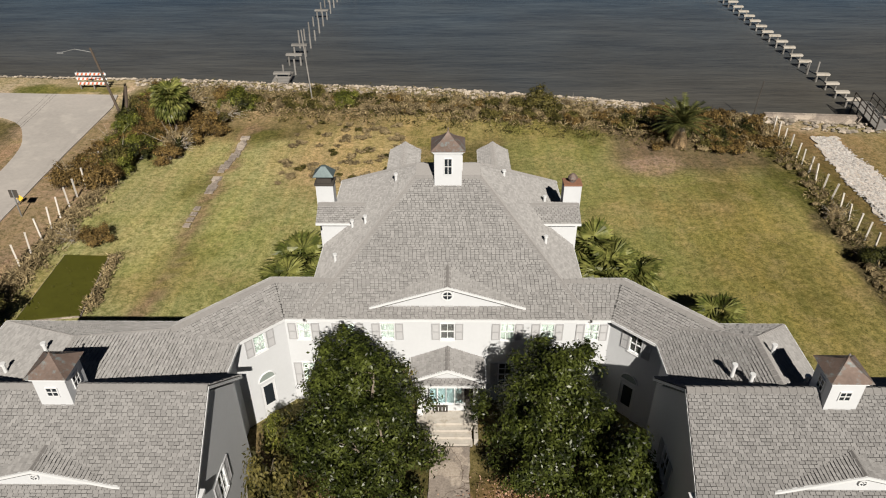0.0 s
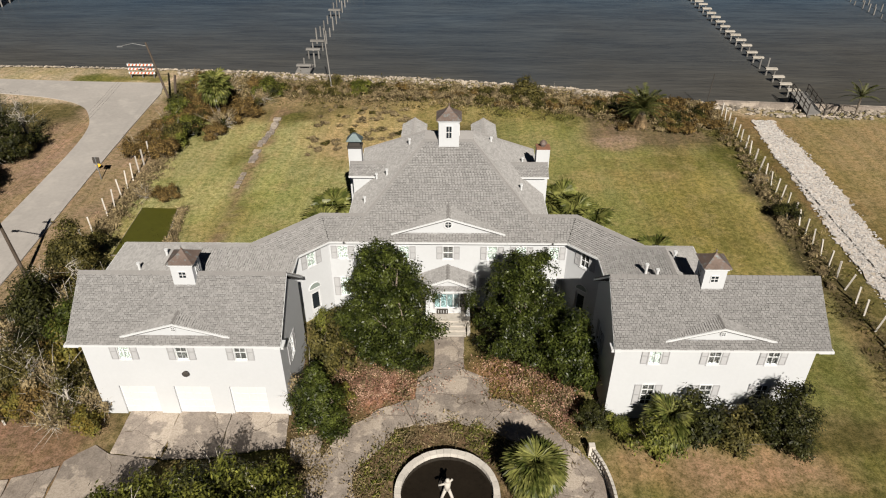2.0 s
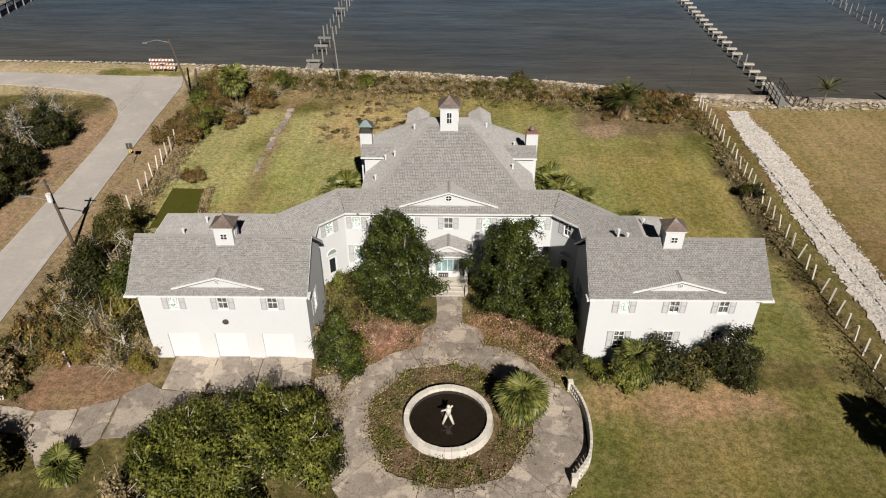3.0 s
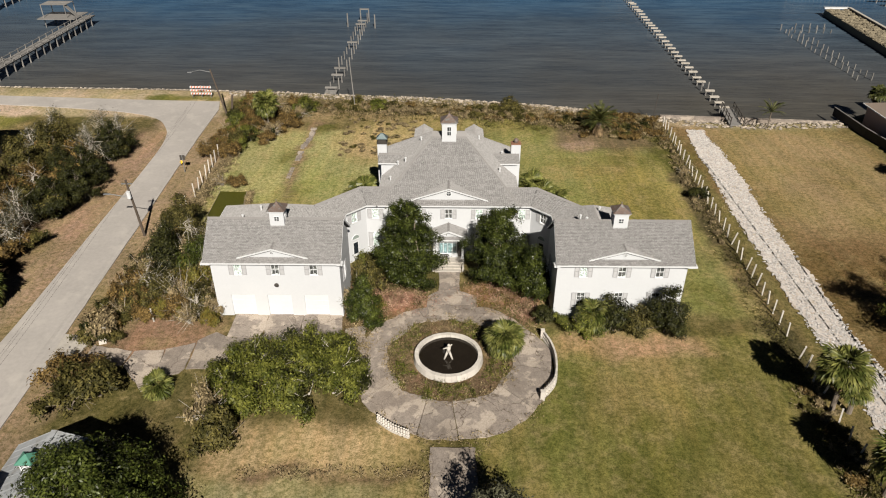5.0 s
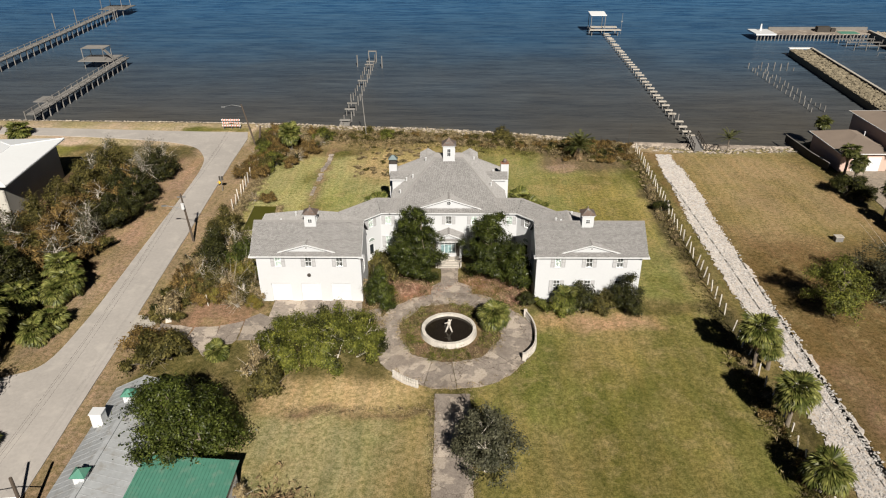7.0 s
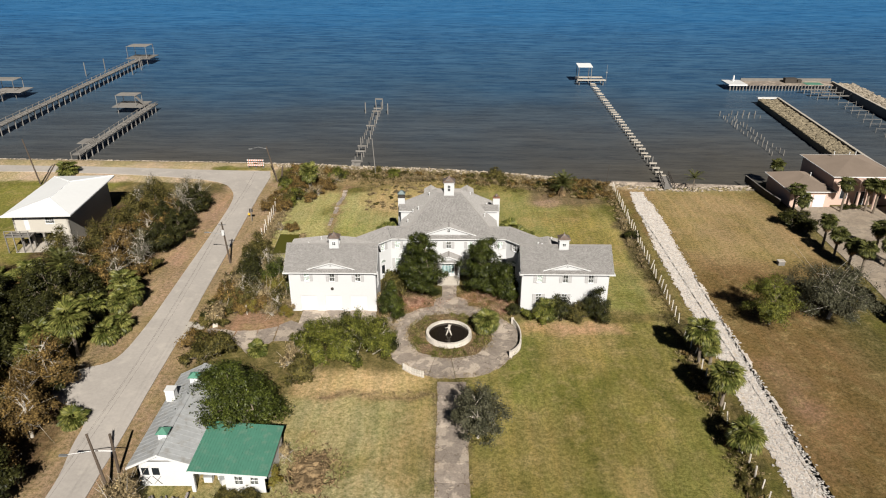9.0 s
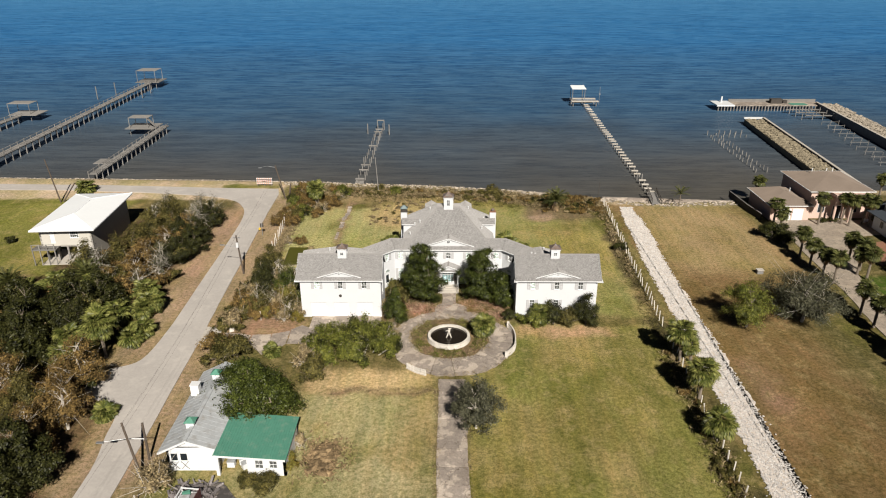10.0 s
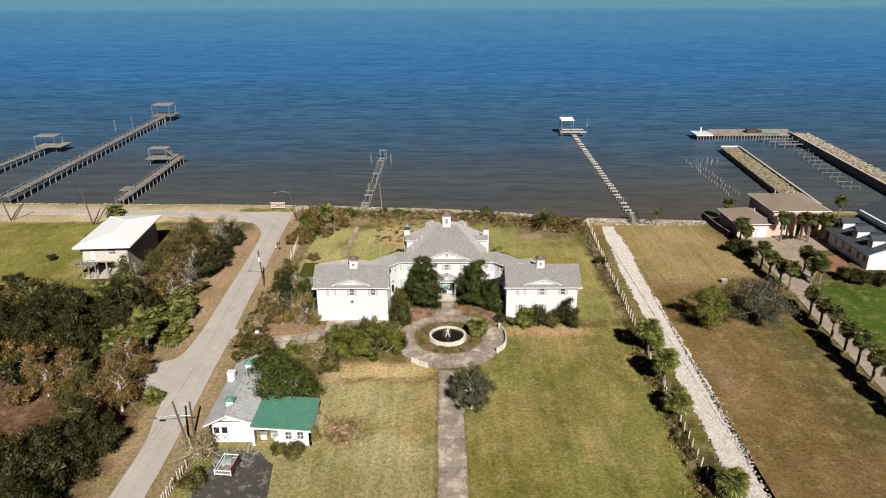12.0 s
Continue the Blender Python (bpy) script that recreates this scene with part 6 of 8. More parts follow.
def palm_trunk(h, r, lean=(0, 0)):
    b = Build()
    n = max(2, int(h / 0.5))
    pts = [(lean[0] * (i / n) ** 2, lean[1] * (i / n) ** 2, -0.1 + (h + 0.1) * i / n) for i in range(n + 1)]
    b.path(pts, [r * (1.25 if i == 0 else 1.0 + 0.12 * (i % 2)) for i in range(n + 1)], 9)
    return b


def palm(at, h, label, n=26, size=1.0, lean=(0, 0), kind="fan", dead=4, trunk=0.17, group="", name="palm_tree"):
    t = thing(name, label, "palm", at, RNG.uniform(0, 360), group)
    if h > 0.3:
        part("trunk", palm_trunk(h, trunk, lean), BARK, t)
    meshes = {"fan": FAN, "dark_fan": FAN_DARK, "feather": FEATHER}[kind]
    for i in range(n + dead):
        d = i >= n
        k = i / n
        if d:
            pitch = -66 + RNG.uniform(-12, 8)
        elif kind != "feather":
            pitch = 72 - 108 * k ** 0.85 + RNG.uniform(-9, 9)
        else:
            pitch = 68 - 84 * k + RNG.uniform(-6, 6)
        f = part("frond", (FEATHER_DEAD if kind == "feather" else FAN_DEAD)[0] if d else meshes[i % 3], None, t)
        s = size * RNG.uniform(0.9, 1.1)
        f.matrix_local = pose(lean[0], lean[1], h - (0.25 if d else 0.0) + RNG.uniform(-0.08, 0.08), 0, -pitch, i * 137.5 + RNG.uniform(-12, 12)) @ Matrix.Diagonal((s, s, s, 1))
    return t


palm((4.4, 6.8, 0), 1.7, "bushy fan palm beside the fountain basin", 84, 1.05, dead=10, trunk=0.3)
palm((11.9, 10.1, 0), 1.5, "fan palm under the wing windows", 64, 1.0, dead=4)
for x, y, h, s in ((27.3, 0.9, 4.3, 1.2), (27.2, -6.4, 3.9, 1.2), (26.4, -13.2, 2.3, 1.15), (27.9, -27.2, 2.2, 1.15), (28.6, 0.9, 2.4, 0.8)):
    palm((x, y, 0), h, "fan palm beside the boundary fence", 34, s, group="palms of the fence", lean=(0.3, -0.2), dead=7)
for x, y in ((55.9, 31.7), (55.8, 28.2), (55.9, 24.5), (56.4, 22.2), (62.4, 29.5), (61.3, 24.9), (62.6, 26.6), (61.9, 23.4), (55.2, 12.9), (55.0, 9.4), (54.8, 5.8), (54.4, 1.7), (54.1, -2.0), (53.9, -5.7), (53.5, -9.6), (53.2, -13.4), (52.9, -17.0)):
    palm((x, y, 0), RNG.uniform(3.4, 4.2), "fan palm lining the neighbouring driveway", 40, 1.0, kind="dark_fan", group="palms of the driveway", dead=5)
for x, y, h in ((57.9, 46.0, 3.8), (57.7, 42.9, 3.2), (65.5, 45.3, 5.0), (69.7, 45.6, 4.8), (70.5, 44.6, 4.9), (73.3, 45.4, 4.6), (73.8, 44.4, 4.8), (60.6, 59.8, 3.4), (85.0, 60.5, 3.6)):
    palm((x, y, 0), h, "fan palm beside the pink house", 36, 1.0, kind="dark_fan", group="palms of the pink house", dead=3)
palm((20.0, 52.0, 0), 2.2, "large date palm in dry scrub near the shore", 46, 1.2, kind="feather", trunk=0.34, dead=14)
palm((-24.9, 54.6, 0), 3.3, "fan palm in the shore thicket", 52, 1.25, dead=12)
palm((44.0, 55.2, 0), 2.3, "young feather palm behind the seawall", 14, 0.95, kind="feather", trunk=0.09, dead=0)
palm((-41.0, 1.6, 0), 4.8, "tall fan palm at the edge of the wood", 36, 1.35, dead=8, group="palms of the wood")
for x, y, h, s in ((-39.6, 12.6, 2.0, 1.25), (-40.8, 14.0, 2.8, 1.25), (-40.2, 11.0, 1.6, 1.1), (-39.2, 4.6, 1.2, 1.15), (-38.6, 6.8, 1.0, 1.1), (-42.6, -3.2, 2.0, 1.2), (-43.8, -1.6, 2.6, 1.1), (-53.0, 13.6, 2.6, 1.2), (-55.4, 14.8, 2.2, 1.2), (-57.6, 15.4, 2.4, 1.1)):
    palm((x, y, 0), h, "fan palm at the edge of the wood", 30, s, dead=5, group="palms of the wood")
for x, y, h in ((-51.0, 19.0, 2.6), (-60.6, 16.2, 2.8), (-63.0, 13.8, 2.4), (-66.0, 16.6, 2.4)):
    palm((x, y, 0), h, "feathery date palm in the wood", 40, 1.25, kind="feather", trunk=0.3, dead=4, group="palms of the wood")
palm((-72.5, 62.2, 0), 0.9, "bushy fan palm beside the waterfront road", 36, 1.4, dead=2)
for x, y, h in ((-44.4, 6.6, 2.6), (-43.0, 9.4, 2.0), (-45.4, 2.6, 2.4), (-42.4, -1.0, 1.6), (-48.4, 15.6, 2.8), (-54.0, 17.0, 2.6)):
    palm((x, y, 0), h, "fan palm among the dark oaks", 34, 1.3, dead=5, group="palms of the wood")
palm((-36.0, -9.6, 0), 0.3, "squat cycad-like palm at the lane's edge", 36, 0.95, dead=2)
palm((-21.3, 2.5, 0), 0.3, "small yellowing fan palm beside the drive", 26, 0.8, dead=8)
for x, y, h, s in ((-9.2, 31.4, 1.4, 1.4), (-9.7, 29.6, 1.2, 1.3), (9.0, 32.8, 1.5, 1.4), (10.0, 31.4, 1.4, 1.4), (11.0, 30.2, 1.2, 1.3), (9.4, 29.6, 1.2, 1.3), (15.2, 26.8, 1.0, 1.2), (12.9, 24.2, 0.9, 1.1), (16.8, 20.4, 0.9, 1.05), (-12.6, 23.2, 0.8, 1.0)):
    palm((x, y, 0), h, "low bushy fan palm against the house", 34, s, dead=4, group="palms round the house")

# ---- the wood across the lane, and the neighbours' trees ----
T_OAK = [tree_parts(RNG, LEAF_OAK, 7.0, 4.3, 0.24, 0.03, 13, 520, 30, 0.27, 0.26) for _ in range(3)]
T_OLIVE = [tree_parts(RNG, LEAF_OLIVE, 5.6, 3.0, 0.16, 0.05, 9, 340, 28, 0.22, 0.28) for _ in range(2)]
T_BROWN = [tree_parts(RNG, LEAF_BROWN, 5.8, 3.1, 0.16, 0.05, 10, 260, 26, 0.22, 0.24, bare=0.45, bark=PALE_BARK) for _ in range(2)]
T_BARE = [tree_parts(RNG, LEAF_GREY, 5.6, 2.8, 0.15, 0.15, 9, 120, 16, 0.17, 0.32, bare=1.0, bark=PALE_BARK) for _ in range(3)]


def grove(spots, kinds, label, group, lo=0.8, hi=1.15):
    for i, (x, y) in enumerate(spots):
        m = kinds[i % len(kinds)]
        plant("tree", label, "tree", m[i % len(m)], (x, y, 0), RNG.uniform(0, 360), RNG.uniform(lo, hi), group)


grove([(-42.0, 47.5), (-45.0, 49.0), (-48.5, 46.0), (-44.5, 44.0), (-51.0, 48.5), (-47.5, 41.0), (-42.8, 40.5), (-50.8, 43.0)], [T_BARE, T_BARE, T_OLIVE], "bare grey tree in the wood by the road", "trees of the wood")
grove([(-41.2, 36.0), (-41.0, 32.0), (-44.2, 36.5), (-41.4, 43.5), (-41.6, 28.5)], [T_OAK], "dark green tree at the edge of the wood", "trees of the wood", 0.55, 0.72)
grove([(-45.0, 31.5), (-48.0, 35.5), (-43.0, 25.0), (-46.0, 27.0), (-49.0, 30.5), (-42.0, 21.5), (-45.8, 21.8), (-49.6, 25.2), (-43.4, 17.8), (-47.4, 17.4), (-52.8, 22.4), (-50.2, 21.0)], [T_BROWN, T_OLIVE, T_BARE], "brown autumn tree in the wood", "trees of the wood")
grove([(-48.0, 9.0), (-53.5, 8.0), (-58.5, 8.5), (-51.0, 3.0), (-56.5, 2.0), (-45.6, 5.6), (-46.0, 12.5), (-62.5, 5.0), (-68.0, 9.0), (-67.0, 2.0), (-73.0, 6.0), (-74.0, 14.0), (-60.5, -2.5)], [T_OAK], "large dark live oak in the wood", "trees of the wood")
grove([(-41.8, -6.0), (-43.6, -9.6), (-40.0, -10.6), (-46.2, -8.0), (-44.4, -12.6), (-41.0, -14.2), (-49.4, -8.4), (-47.0, -4.4), (-52.4, -5.6), (-39.4, -17.0)], [T_BROWN, T_OLIVE, T_BROWN], "brown autumn tree behind the lane", "trees of the wood")
grove([(-39.6, -22.4), (-42.4, -26.8), (-39.4, -31.0), (-46.0, -30.6), (-44.0, -37.0), (-52.0, -33.0), (-49.4, -27.6), (-58.0, -31.0), (-66.0, -28.0), (-72.0, -20.0), (-64.0, -36.0), (-55.0, -39.0), (-67.0, -8.0)], [T_OAK], "large dark live oak beside the lane", "trees of the wood")
grove([(-38.8, -19.2), (-40.2, -24.8)], [T_OAK], "large dark live oak beside the lane", "trees of the wood", 0.95, 1.1)
grove([(-38.9, -11.6), (-40.6, -4.2)], [T_BROWN], "brown autumn tree behind the lane", "trees of the wood")
_w = []
for i in range(260):
    x, y = RNG.uniform(-70, -40.6), RNG.uniform(-40, 48)
    if (x > -41.8 and -1 < y < 18) or (x < -53 and y > 20) or (x < -43 and -24.5 < y < -7 and i % 9):
        continue
    _w.append((x, y, RNG.uniform(0.9, 1.7), RNG.uniform(0.8, 1.4), (1, 2, 5, 0, 2, 1)[i % 6]))
brush("undergrowth", "mixed olive and brown undergrowth of the wood", _w)
plant("oak_tree", "spreading green oak on the brown lawn", "tree", tree_parts(RNG, LEAF_GREEN, 6.2, 4.2, 0.16, 0.10, 13, 460, 28, 0.22, 0.32, peak=0.5, taper=0.3), (38.6, 9.4, 0))
plant("oak_tree", "broad grey-green oak on the brown lawn", "tree", tree_parts(RNG, LEAF_GREY, 6.9, 6.4, 0.22, 0.10, 18, 820, 28, 0.22, 0.36, bare=0.1, bark=PALE_BARK, peak=0.5, taper=0.2), (46.4, 10.8, 0))
for x, y, s in ((-70.5, 47.0, 0.9), (-72.6, 36.5, 0.7), (-68.6, 52.0, 0.9), (-66.6, 55.4, 1.0), (-69.4, 55.8, 0.8), (-78.0, 24.0, 1.0), (-72.4, 24.8, 1.4), (-74.8, 22.6, 1.0)):
    shrub((SH_DARK, SH_OLIVE, SH_BROWN)[int(abs(y)) % 3][0], "rounded shrub on the neighbouring lawn", (x, y, 0), s, 0.8, group="shrubs of the white-roofed house")
for x, y, s in ((54.6, 39.0, 1.8), (55.6, 36.8, 1.5), (68.0, 26.2, 1.5), (70.0, 24.8, 1.5), (73.0, 24.0, 1.6), (67.0, 46.4, 0.6), (68.6, 46.6, 0.6)):
    shrub(SH_DARK[int(x) % 2], "clipped dark hedge shrub beside the driveway", (x, y, 0), s, 0.8, group="hedge of the pink house")

# ---- weeds and litter ----


def scatter(name, label, category, mat, spots, per, spread, size, aspect=5.0):
    c = np.array([(x, y, 0.03) for x, y in spots])
    v, f = leaves(RNG, c, per, spread, size, aspect=aspect)
    v[:, 2] = np.abs(v[:, 2])
    tagged(new(name, leaf_mesh(name, (v, f), mat)), label, category, kind="stuff")


_s = [(RNG.uniform(-30, 29), 0) for _ in range(1500)]
scatter("shore_weeds", "dry weeds and rough grass above the shore", "weeds", LEAF_DRY, [(x, shore_y(x) - RNG.uniform(4.4, 11)) for x, _ in _s], 9, 0.28, 0.42)
scatter("green_weeds", "green weeds in the rough grass", "weeds", LEAF_OLIVE, [(x + RNG.uniform(-1, 1), shore_y(x) - RNG.uniform(3.4, 13)) for x, _ in _s[:900]], 9, 0.25, 0.36)
_f = [(26.6 + 0.045 * y + RNG.normal() * 0.7, y) for y in RNG.uniform(-40, 54, 1100)]
scatter("fence_weeds", "weeds growing along the boundary fence", "weeds", LEAF_OLIVE, _f[:500], 10, 0.22, 0.34)
scatter("fence_dry_weeds", "dry weeds growing along the boundary fence", "weeds", LEAF_DRY, [p for p in _f[500:] if p[1] < 4 or p[1] > 25], 10, 0.25, 0.34)
_g = []
for _ in range(700):
    a, r = RNG.uniform(0, 6.28), RNG.uniform(3.05, 4.9)
    _g.append((0.1 + r * math.cos(a), 6.4 + r * math.sin(a)))
scatter("bed_weeds", "green and brown weeds round the fountain", "weeds", LEAF_GREEN, [p for p in _g[:420] if noise.noise((p[0] * 0.45, p[1] * 0.45, 0)) > -0.08], 18, 0.15, 0.22)
scatter("bed_litter", "brown litter and dry stalks round the fountain", "litter", LEAF_DRY, _g[420:], 10, 0.2, 0.2)
_l = [(-4.5 + RNG.normal() * 1.7, 13.9 + RNG.normal() * 0.85) for _ in range(420)] + [(4.8 + RNG.normal() * 1.6, 15.2 + RNG.normal() * 1.2) for _ in range(480)] + [(6.6 + RNG.normal() * 0.6, 12.4 + RNG.normal() * 0.8) for _ in range(160)]
_d = []
for _ in range(420):
    a = RNG.uniform(0, 6.28)
    r = (RNG.normal() * 0.28 + 4.85) if RNG.uniform() < 0.55 else (RNG.normal() * 0.3 + 7.75)
    _d.append(((0.1 if r < 6 else 0.4) + r * math.cos(a), (6.45 if r < 6 else 5.7) + r * math.sin(a)))
_d += [(RNG.uniform(-13, -6.5), 7.6 + RNG.normal() * 0.35) for _ in range(160)] + [(-7.4 + RNG.normal() * 0.7, RNG.uniform(6, 11)) for _ in range(160)]
scatter("drive_litter", "brown leaf litter and dirt along the paving edges", "litter", LEAF_DRY, [p for p in _d if p[1] < 13.2 and not (p[0] > 7.6 and 1 < p[1] < 9)], 12, 0.16, 0.13, 2.0)
scatter("leaf_litter", "fallen red-brown magnolia leaves on the beds", "litter", LEAF_RED, _l, 11, 0.22, 0.11, 2.0)
scatter("bed_stalks", "dry stalks and green weeds among the fallen leaves", "weeds", LEAF_OLIVE, [p for p in _l if noise.noise((p[0] * 0.8, p[1] * 0.8, 3)) > 0.2], 9, 0.2, 0.22)
scatter("bed_straw", "yellowed grass in the leaf-strewn beds", "weeds", LEAF_DRY, [p for p in _l if noise.noise((p[0] * 0.7, p[1] * 0.7, 9)) > 0.15], 9, 0.2, 0.2)
scatter("path_weeds", "weeds along the dry bed", "weeds", LEAF_DRY, [(RNG.uniform(-13.5, -1.3), -5.0 + RNG.normal() * 0.25) for _ in range(120)] + [(-1.25 + RNG.normal() * 0.12, RNG.uniform(-30, -3)) for _ in range(160)] + [(2.0 + RNG.normal() * 0.1, RNG.uniform(-30, -3)) for _ in range(100)], 9, 0.16, 0.22)
scatter("weeds_yellow", "yellowed weeds beside the walk", "weeds", LEAF_YELLOW, [(RNG.uniform(2.4, 6.2), RNG.uniform(13.2, 16.8)) for _ in range(130)], 10, 0.16, 0.24)
scatter("pond_weeds", "tall dry weeds on the ledge beside the pond", "weeds", LEAF_DRY, [(RNG.uniform(-21.9, -21.3) - 0.12 * (y - 28), y) for y in RNG.uniform(28.4, 34.5, 120)], 12, 0.14, 0.32)
_v = [(-27.5 + RNG.normal() * 0.5, RNG.uniform(28, 48)) for _ in range(420)]
scatter("verge_weeds", "rank grass along the lane fence", "weeds", LEAF_DRY, _v, 10, 0.22, 0.36)
scatter("lawn_tufts", "small tufts scattered over the mown grass", "grass", LEAF_OLIVE, [(RNG.uniform(3, 26), RNG.uniform(-45, 9)) for _ in range(900)] + [(RNG.uniform(-14, -2), RNG.uniform(-45, -6)) for _ in range(500)] + [(RNG.uniform(8, 27), RNG.uniform(22, 50)) for _ in range(700)] + [(RNG.uniform(-26, -8), RNG.uniform(24, 52)) for _ in range(600)], 6, 0.16, 0.13)

_b = boulders(np.random.default_rng(4), [(-12.0 + 1.3 * math.cos(i * 2.4) * math.sqrt(i / 34), -16.3 + 2.3 * math.sin(i * 2.4) * math.sqrt(i / 34), 0.1 + 0.7 * (1 - i / 34)) for i in range(34)], 0.25, 0.6, 0.5)
solo("debris_heap", _b, PALM_DEAD, "heap of dry cut palm fronds on the lawn", "heap", "stuff")
scatter("heap_fronds", "dry brown fronds piled on the lawn", "litter", PALM_DEAD, [(-12.0 + RNG.normal() * 0.9, -16.3 + RNG.normal() * 1.2) for _ in range(200)], 12, 0.3, 0.4, 4)

# ---- fences ----


def post_fence(label, line, gap, h, seed, skip=0.08, mat=None):
    t = thing("fence", label, "fence")
    rng = np.random.default_rng(seed)
    me = Build().box(0, 0, -0.2, 0.105, 0.105, h + 0.2).box(0, 0, h, 0.12, 0.12, 0.04).mesh("post", mat or STONE_WHITE)
    run = 0.0
    for (x0, y0), (x1, y1) in zip(line, line[1:]):
        L = math.hypot(x1 - x0, y1 - y0)
        while run < L:
            k = run / L
            run += gap * rng.uniform(0.85, 1.15)
            if rng.uniform() < skip:
                continue
            p = part("post", me, None, t)
            p.matrix_local = pose(x0 + (x1 - x0) * k, y0 + (y1 - y0) * k, 0, rng.normal() * 4, rng.normal() * 4, rng.uniform(0, 90))
        run -= L


post_fence("row of leaning white concrete fence posts", [(29.7, 55.5), (28.6, 32), (28.2, 22), (27.7, 8), (27.1, -5), (26.4, -22), (26.0, -45)], 1.45, 1.35, 3)
post_fence("row of white posts along the lane", [(-29.0, 47.5), (-28.3, 32), (-28.0, 24)], 1.5, 1.6, 4, 0.05)
post_fence("old broken white posts in the brush", [(-27.6, 22), (-26.8, 14), (-24.5, 10.5)], 1.1, 1.3, 6, 0.2)
post_fence("leaning weathered white pickets along the lane", [(-27.6, -22), (-28.4, -30), (-28.8, -40)], 0.45, 1.0, 7, 0.05, PALE_BARK)

# ---- the shed with the green roof ----
shed = thing("shed", "white shed with grey metal roof and green lean-to", "shed")
ys, yn = -18.1, -5.0
xw, xr, xe = -26.9, -24.2, -21.5
wall(shed, (-26.3, -17.6), (-21.6, -17.6), -0.2, 2.75, [(0.2, 2.0, 0.0, 2.1)], mat=TRIM)
wall(shed, (-26.3, -5.5), (-26.3, -17.6), -0.2, 2.6, mat=TRIM)
wall(shed, (-21.6, -17.6), (-21.6, -5.5), -0.2, 2.8, mat=TRIM)
wall(shed, (-21.6, -5.5), (-26.3, -5.5), -0.2, 2.6, mat=TRIM)
part("gable", Build().plate([(-26.3, -17.6, 2.6), (-21.6, -17.6, 2.7), (-24.3, -17.6, 3.65)], 0.2), TRIM, shed)
for q in ([(xw, ys, 2.45), (xr, ys, 3.8), (xr, yn, 3.8), (xw, yn, 2.45)], [(xr, ys, 3.8), (xe, ys, 2.85), (xe, yn, 2.85), (xr, yn, 3.8)]):
    r = part("roof", Build().plate(q, 0.08), METAL_ROOF, shed, "weathered grey metal roof")
    n = 22
    for i in range(n + 1):
        y = ys + (yn - ys) * i / n
        part("seam", Build().tube((q[0][0], y, q[0][2] + 0.012), (q[1][0], y, q[1][2] + 0.006), 0.012, n=4), METAL_ROOF, r)
part("ridge_cap", Build().box(xr, (ys + yn) / 2, 3.78, 0.35, yn - ys, 0.05), METAL_ROOF, shed)
g = [(xe, -18.9, 2.86), (-14.9, -18.9, 2.35), (-14.9, -12.6, 2.35), (xe, -12.6, 2.86)]
r = part("lean_to_roof", Build().plate(g, 0.07), GREEN_ROOF, shed, "green ribbed metal roof")
for i in range(27):
    x = xe + 0.12 + i * 0.25
    z = 2.86 - (x - xe) / 6.6 * 0.51
    part("rib", Build().box(x, -15.75, z, 0.045, 6.3, 0.035), GREEN_ROOF, r)
wall(shed, (-21.6, -18.3), (-15.1, -18.3), -0.2, 2.26, [(0.3, 2.9, -0.2, 2.05), (3.7, 4.4, 0.8, 1.8), (5.0, 5.7, 0.8, 1.8)], mat=TRIM)
wall(shed, (-15.1, -18.3), (-15.1, -12.8), -0.2, 2.22, mat=TRIM)
wall(shed, (-15.1, -12.8), (-21.6, -12.8), -0.2, 2.26, mat=TRIM)
part("gable", Build().plate([(-21.5, -18.25, 2.24), (-15.4, -18.25, 2.24), (-21.5, -18.25, 2.72)], 0.08), TRIM, shed)
part("fascia", Build().plate([(-21.4, -18.86, 2.62), (-21.4, -18.86, 2.84), (-14.95, -18.86, 2.33), (-14.95, -18.86, 2.11)], 0.05), TRIM, shed)
for x in (-17.55, -16.25):
    window(shed, x, -18.3, 1.3, 0, 0.68, 0.98, shutters=False)
dd = part("double_door", Build().box(-25.2, -17.52, 0.0, 1.8, 0.06, 2.1), TRIM, shed, "white double door with panes and cross braces")
for s in (-1, 1):
    part("pane", Build().box(-25.2 + s * 0.45, -17.57, 1.15, 0.6, 0.03, 0.75), DARKPANE, dd)
    cb = Build()
    for a in (-1, 1):
        cb.tube((-25.2 + s * 0.45 - a * 0.35, -17.58, 0.12), (-25.2 + s * 0.45 + a * 0.35, -17.58, 1.0), 0.025, n=4)
    part("brace", cb, DARK_WOOD, dd)
part("rake", Build().plate([(xw, ys - 0.04, 2.25), (xw, ys - 0.04, 2.45), (xr, ys - 0.04, 3.8), (xr, ys - 0.04, 3.6)], 0.06), TRIM, shed)
part("rake", Build().plate([(xe, ys - 0.04, 2.65), (xr, ys - 0.04, 3.6), (xr, ys - 0.04, 3.8), (xe, ys - 0.04, 2.85)][::-1], 0.06), TRIM, shed)
for x, y in ((-24.4, -15.6), (-24.4, -7.6)):
    v = part("roof_vent", Build().box(x, y, 3.5, 0.75, 0.75, 0.75), TRIM, shed, "white louvred roof vent")
    hd = Build()
    for a, b in (((-1, -1), (1, -1)), ((1, -1), (1, 1)), ((1, 1), (-1, 1)), ((-1, 1), (-1, -1))):
        hd.face((x + a[0] * 0.52, y + a[1] * 0.52, 4.22), (x + b[0] * 0.52, y + b[1] * 0.52, 4.22), (x + b[0] * 0.03, y + b[1] * 0.03, 4.62), (x + a[0] * 0.03, y + a[1] * 0.03, 4.62))
    hd.box(x, y, 4.2, 1.04, 1.04, 0.03)
    part("vent_hood", hd, GREEN_ROOF, v)
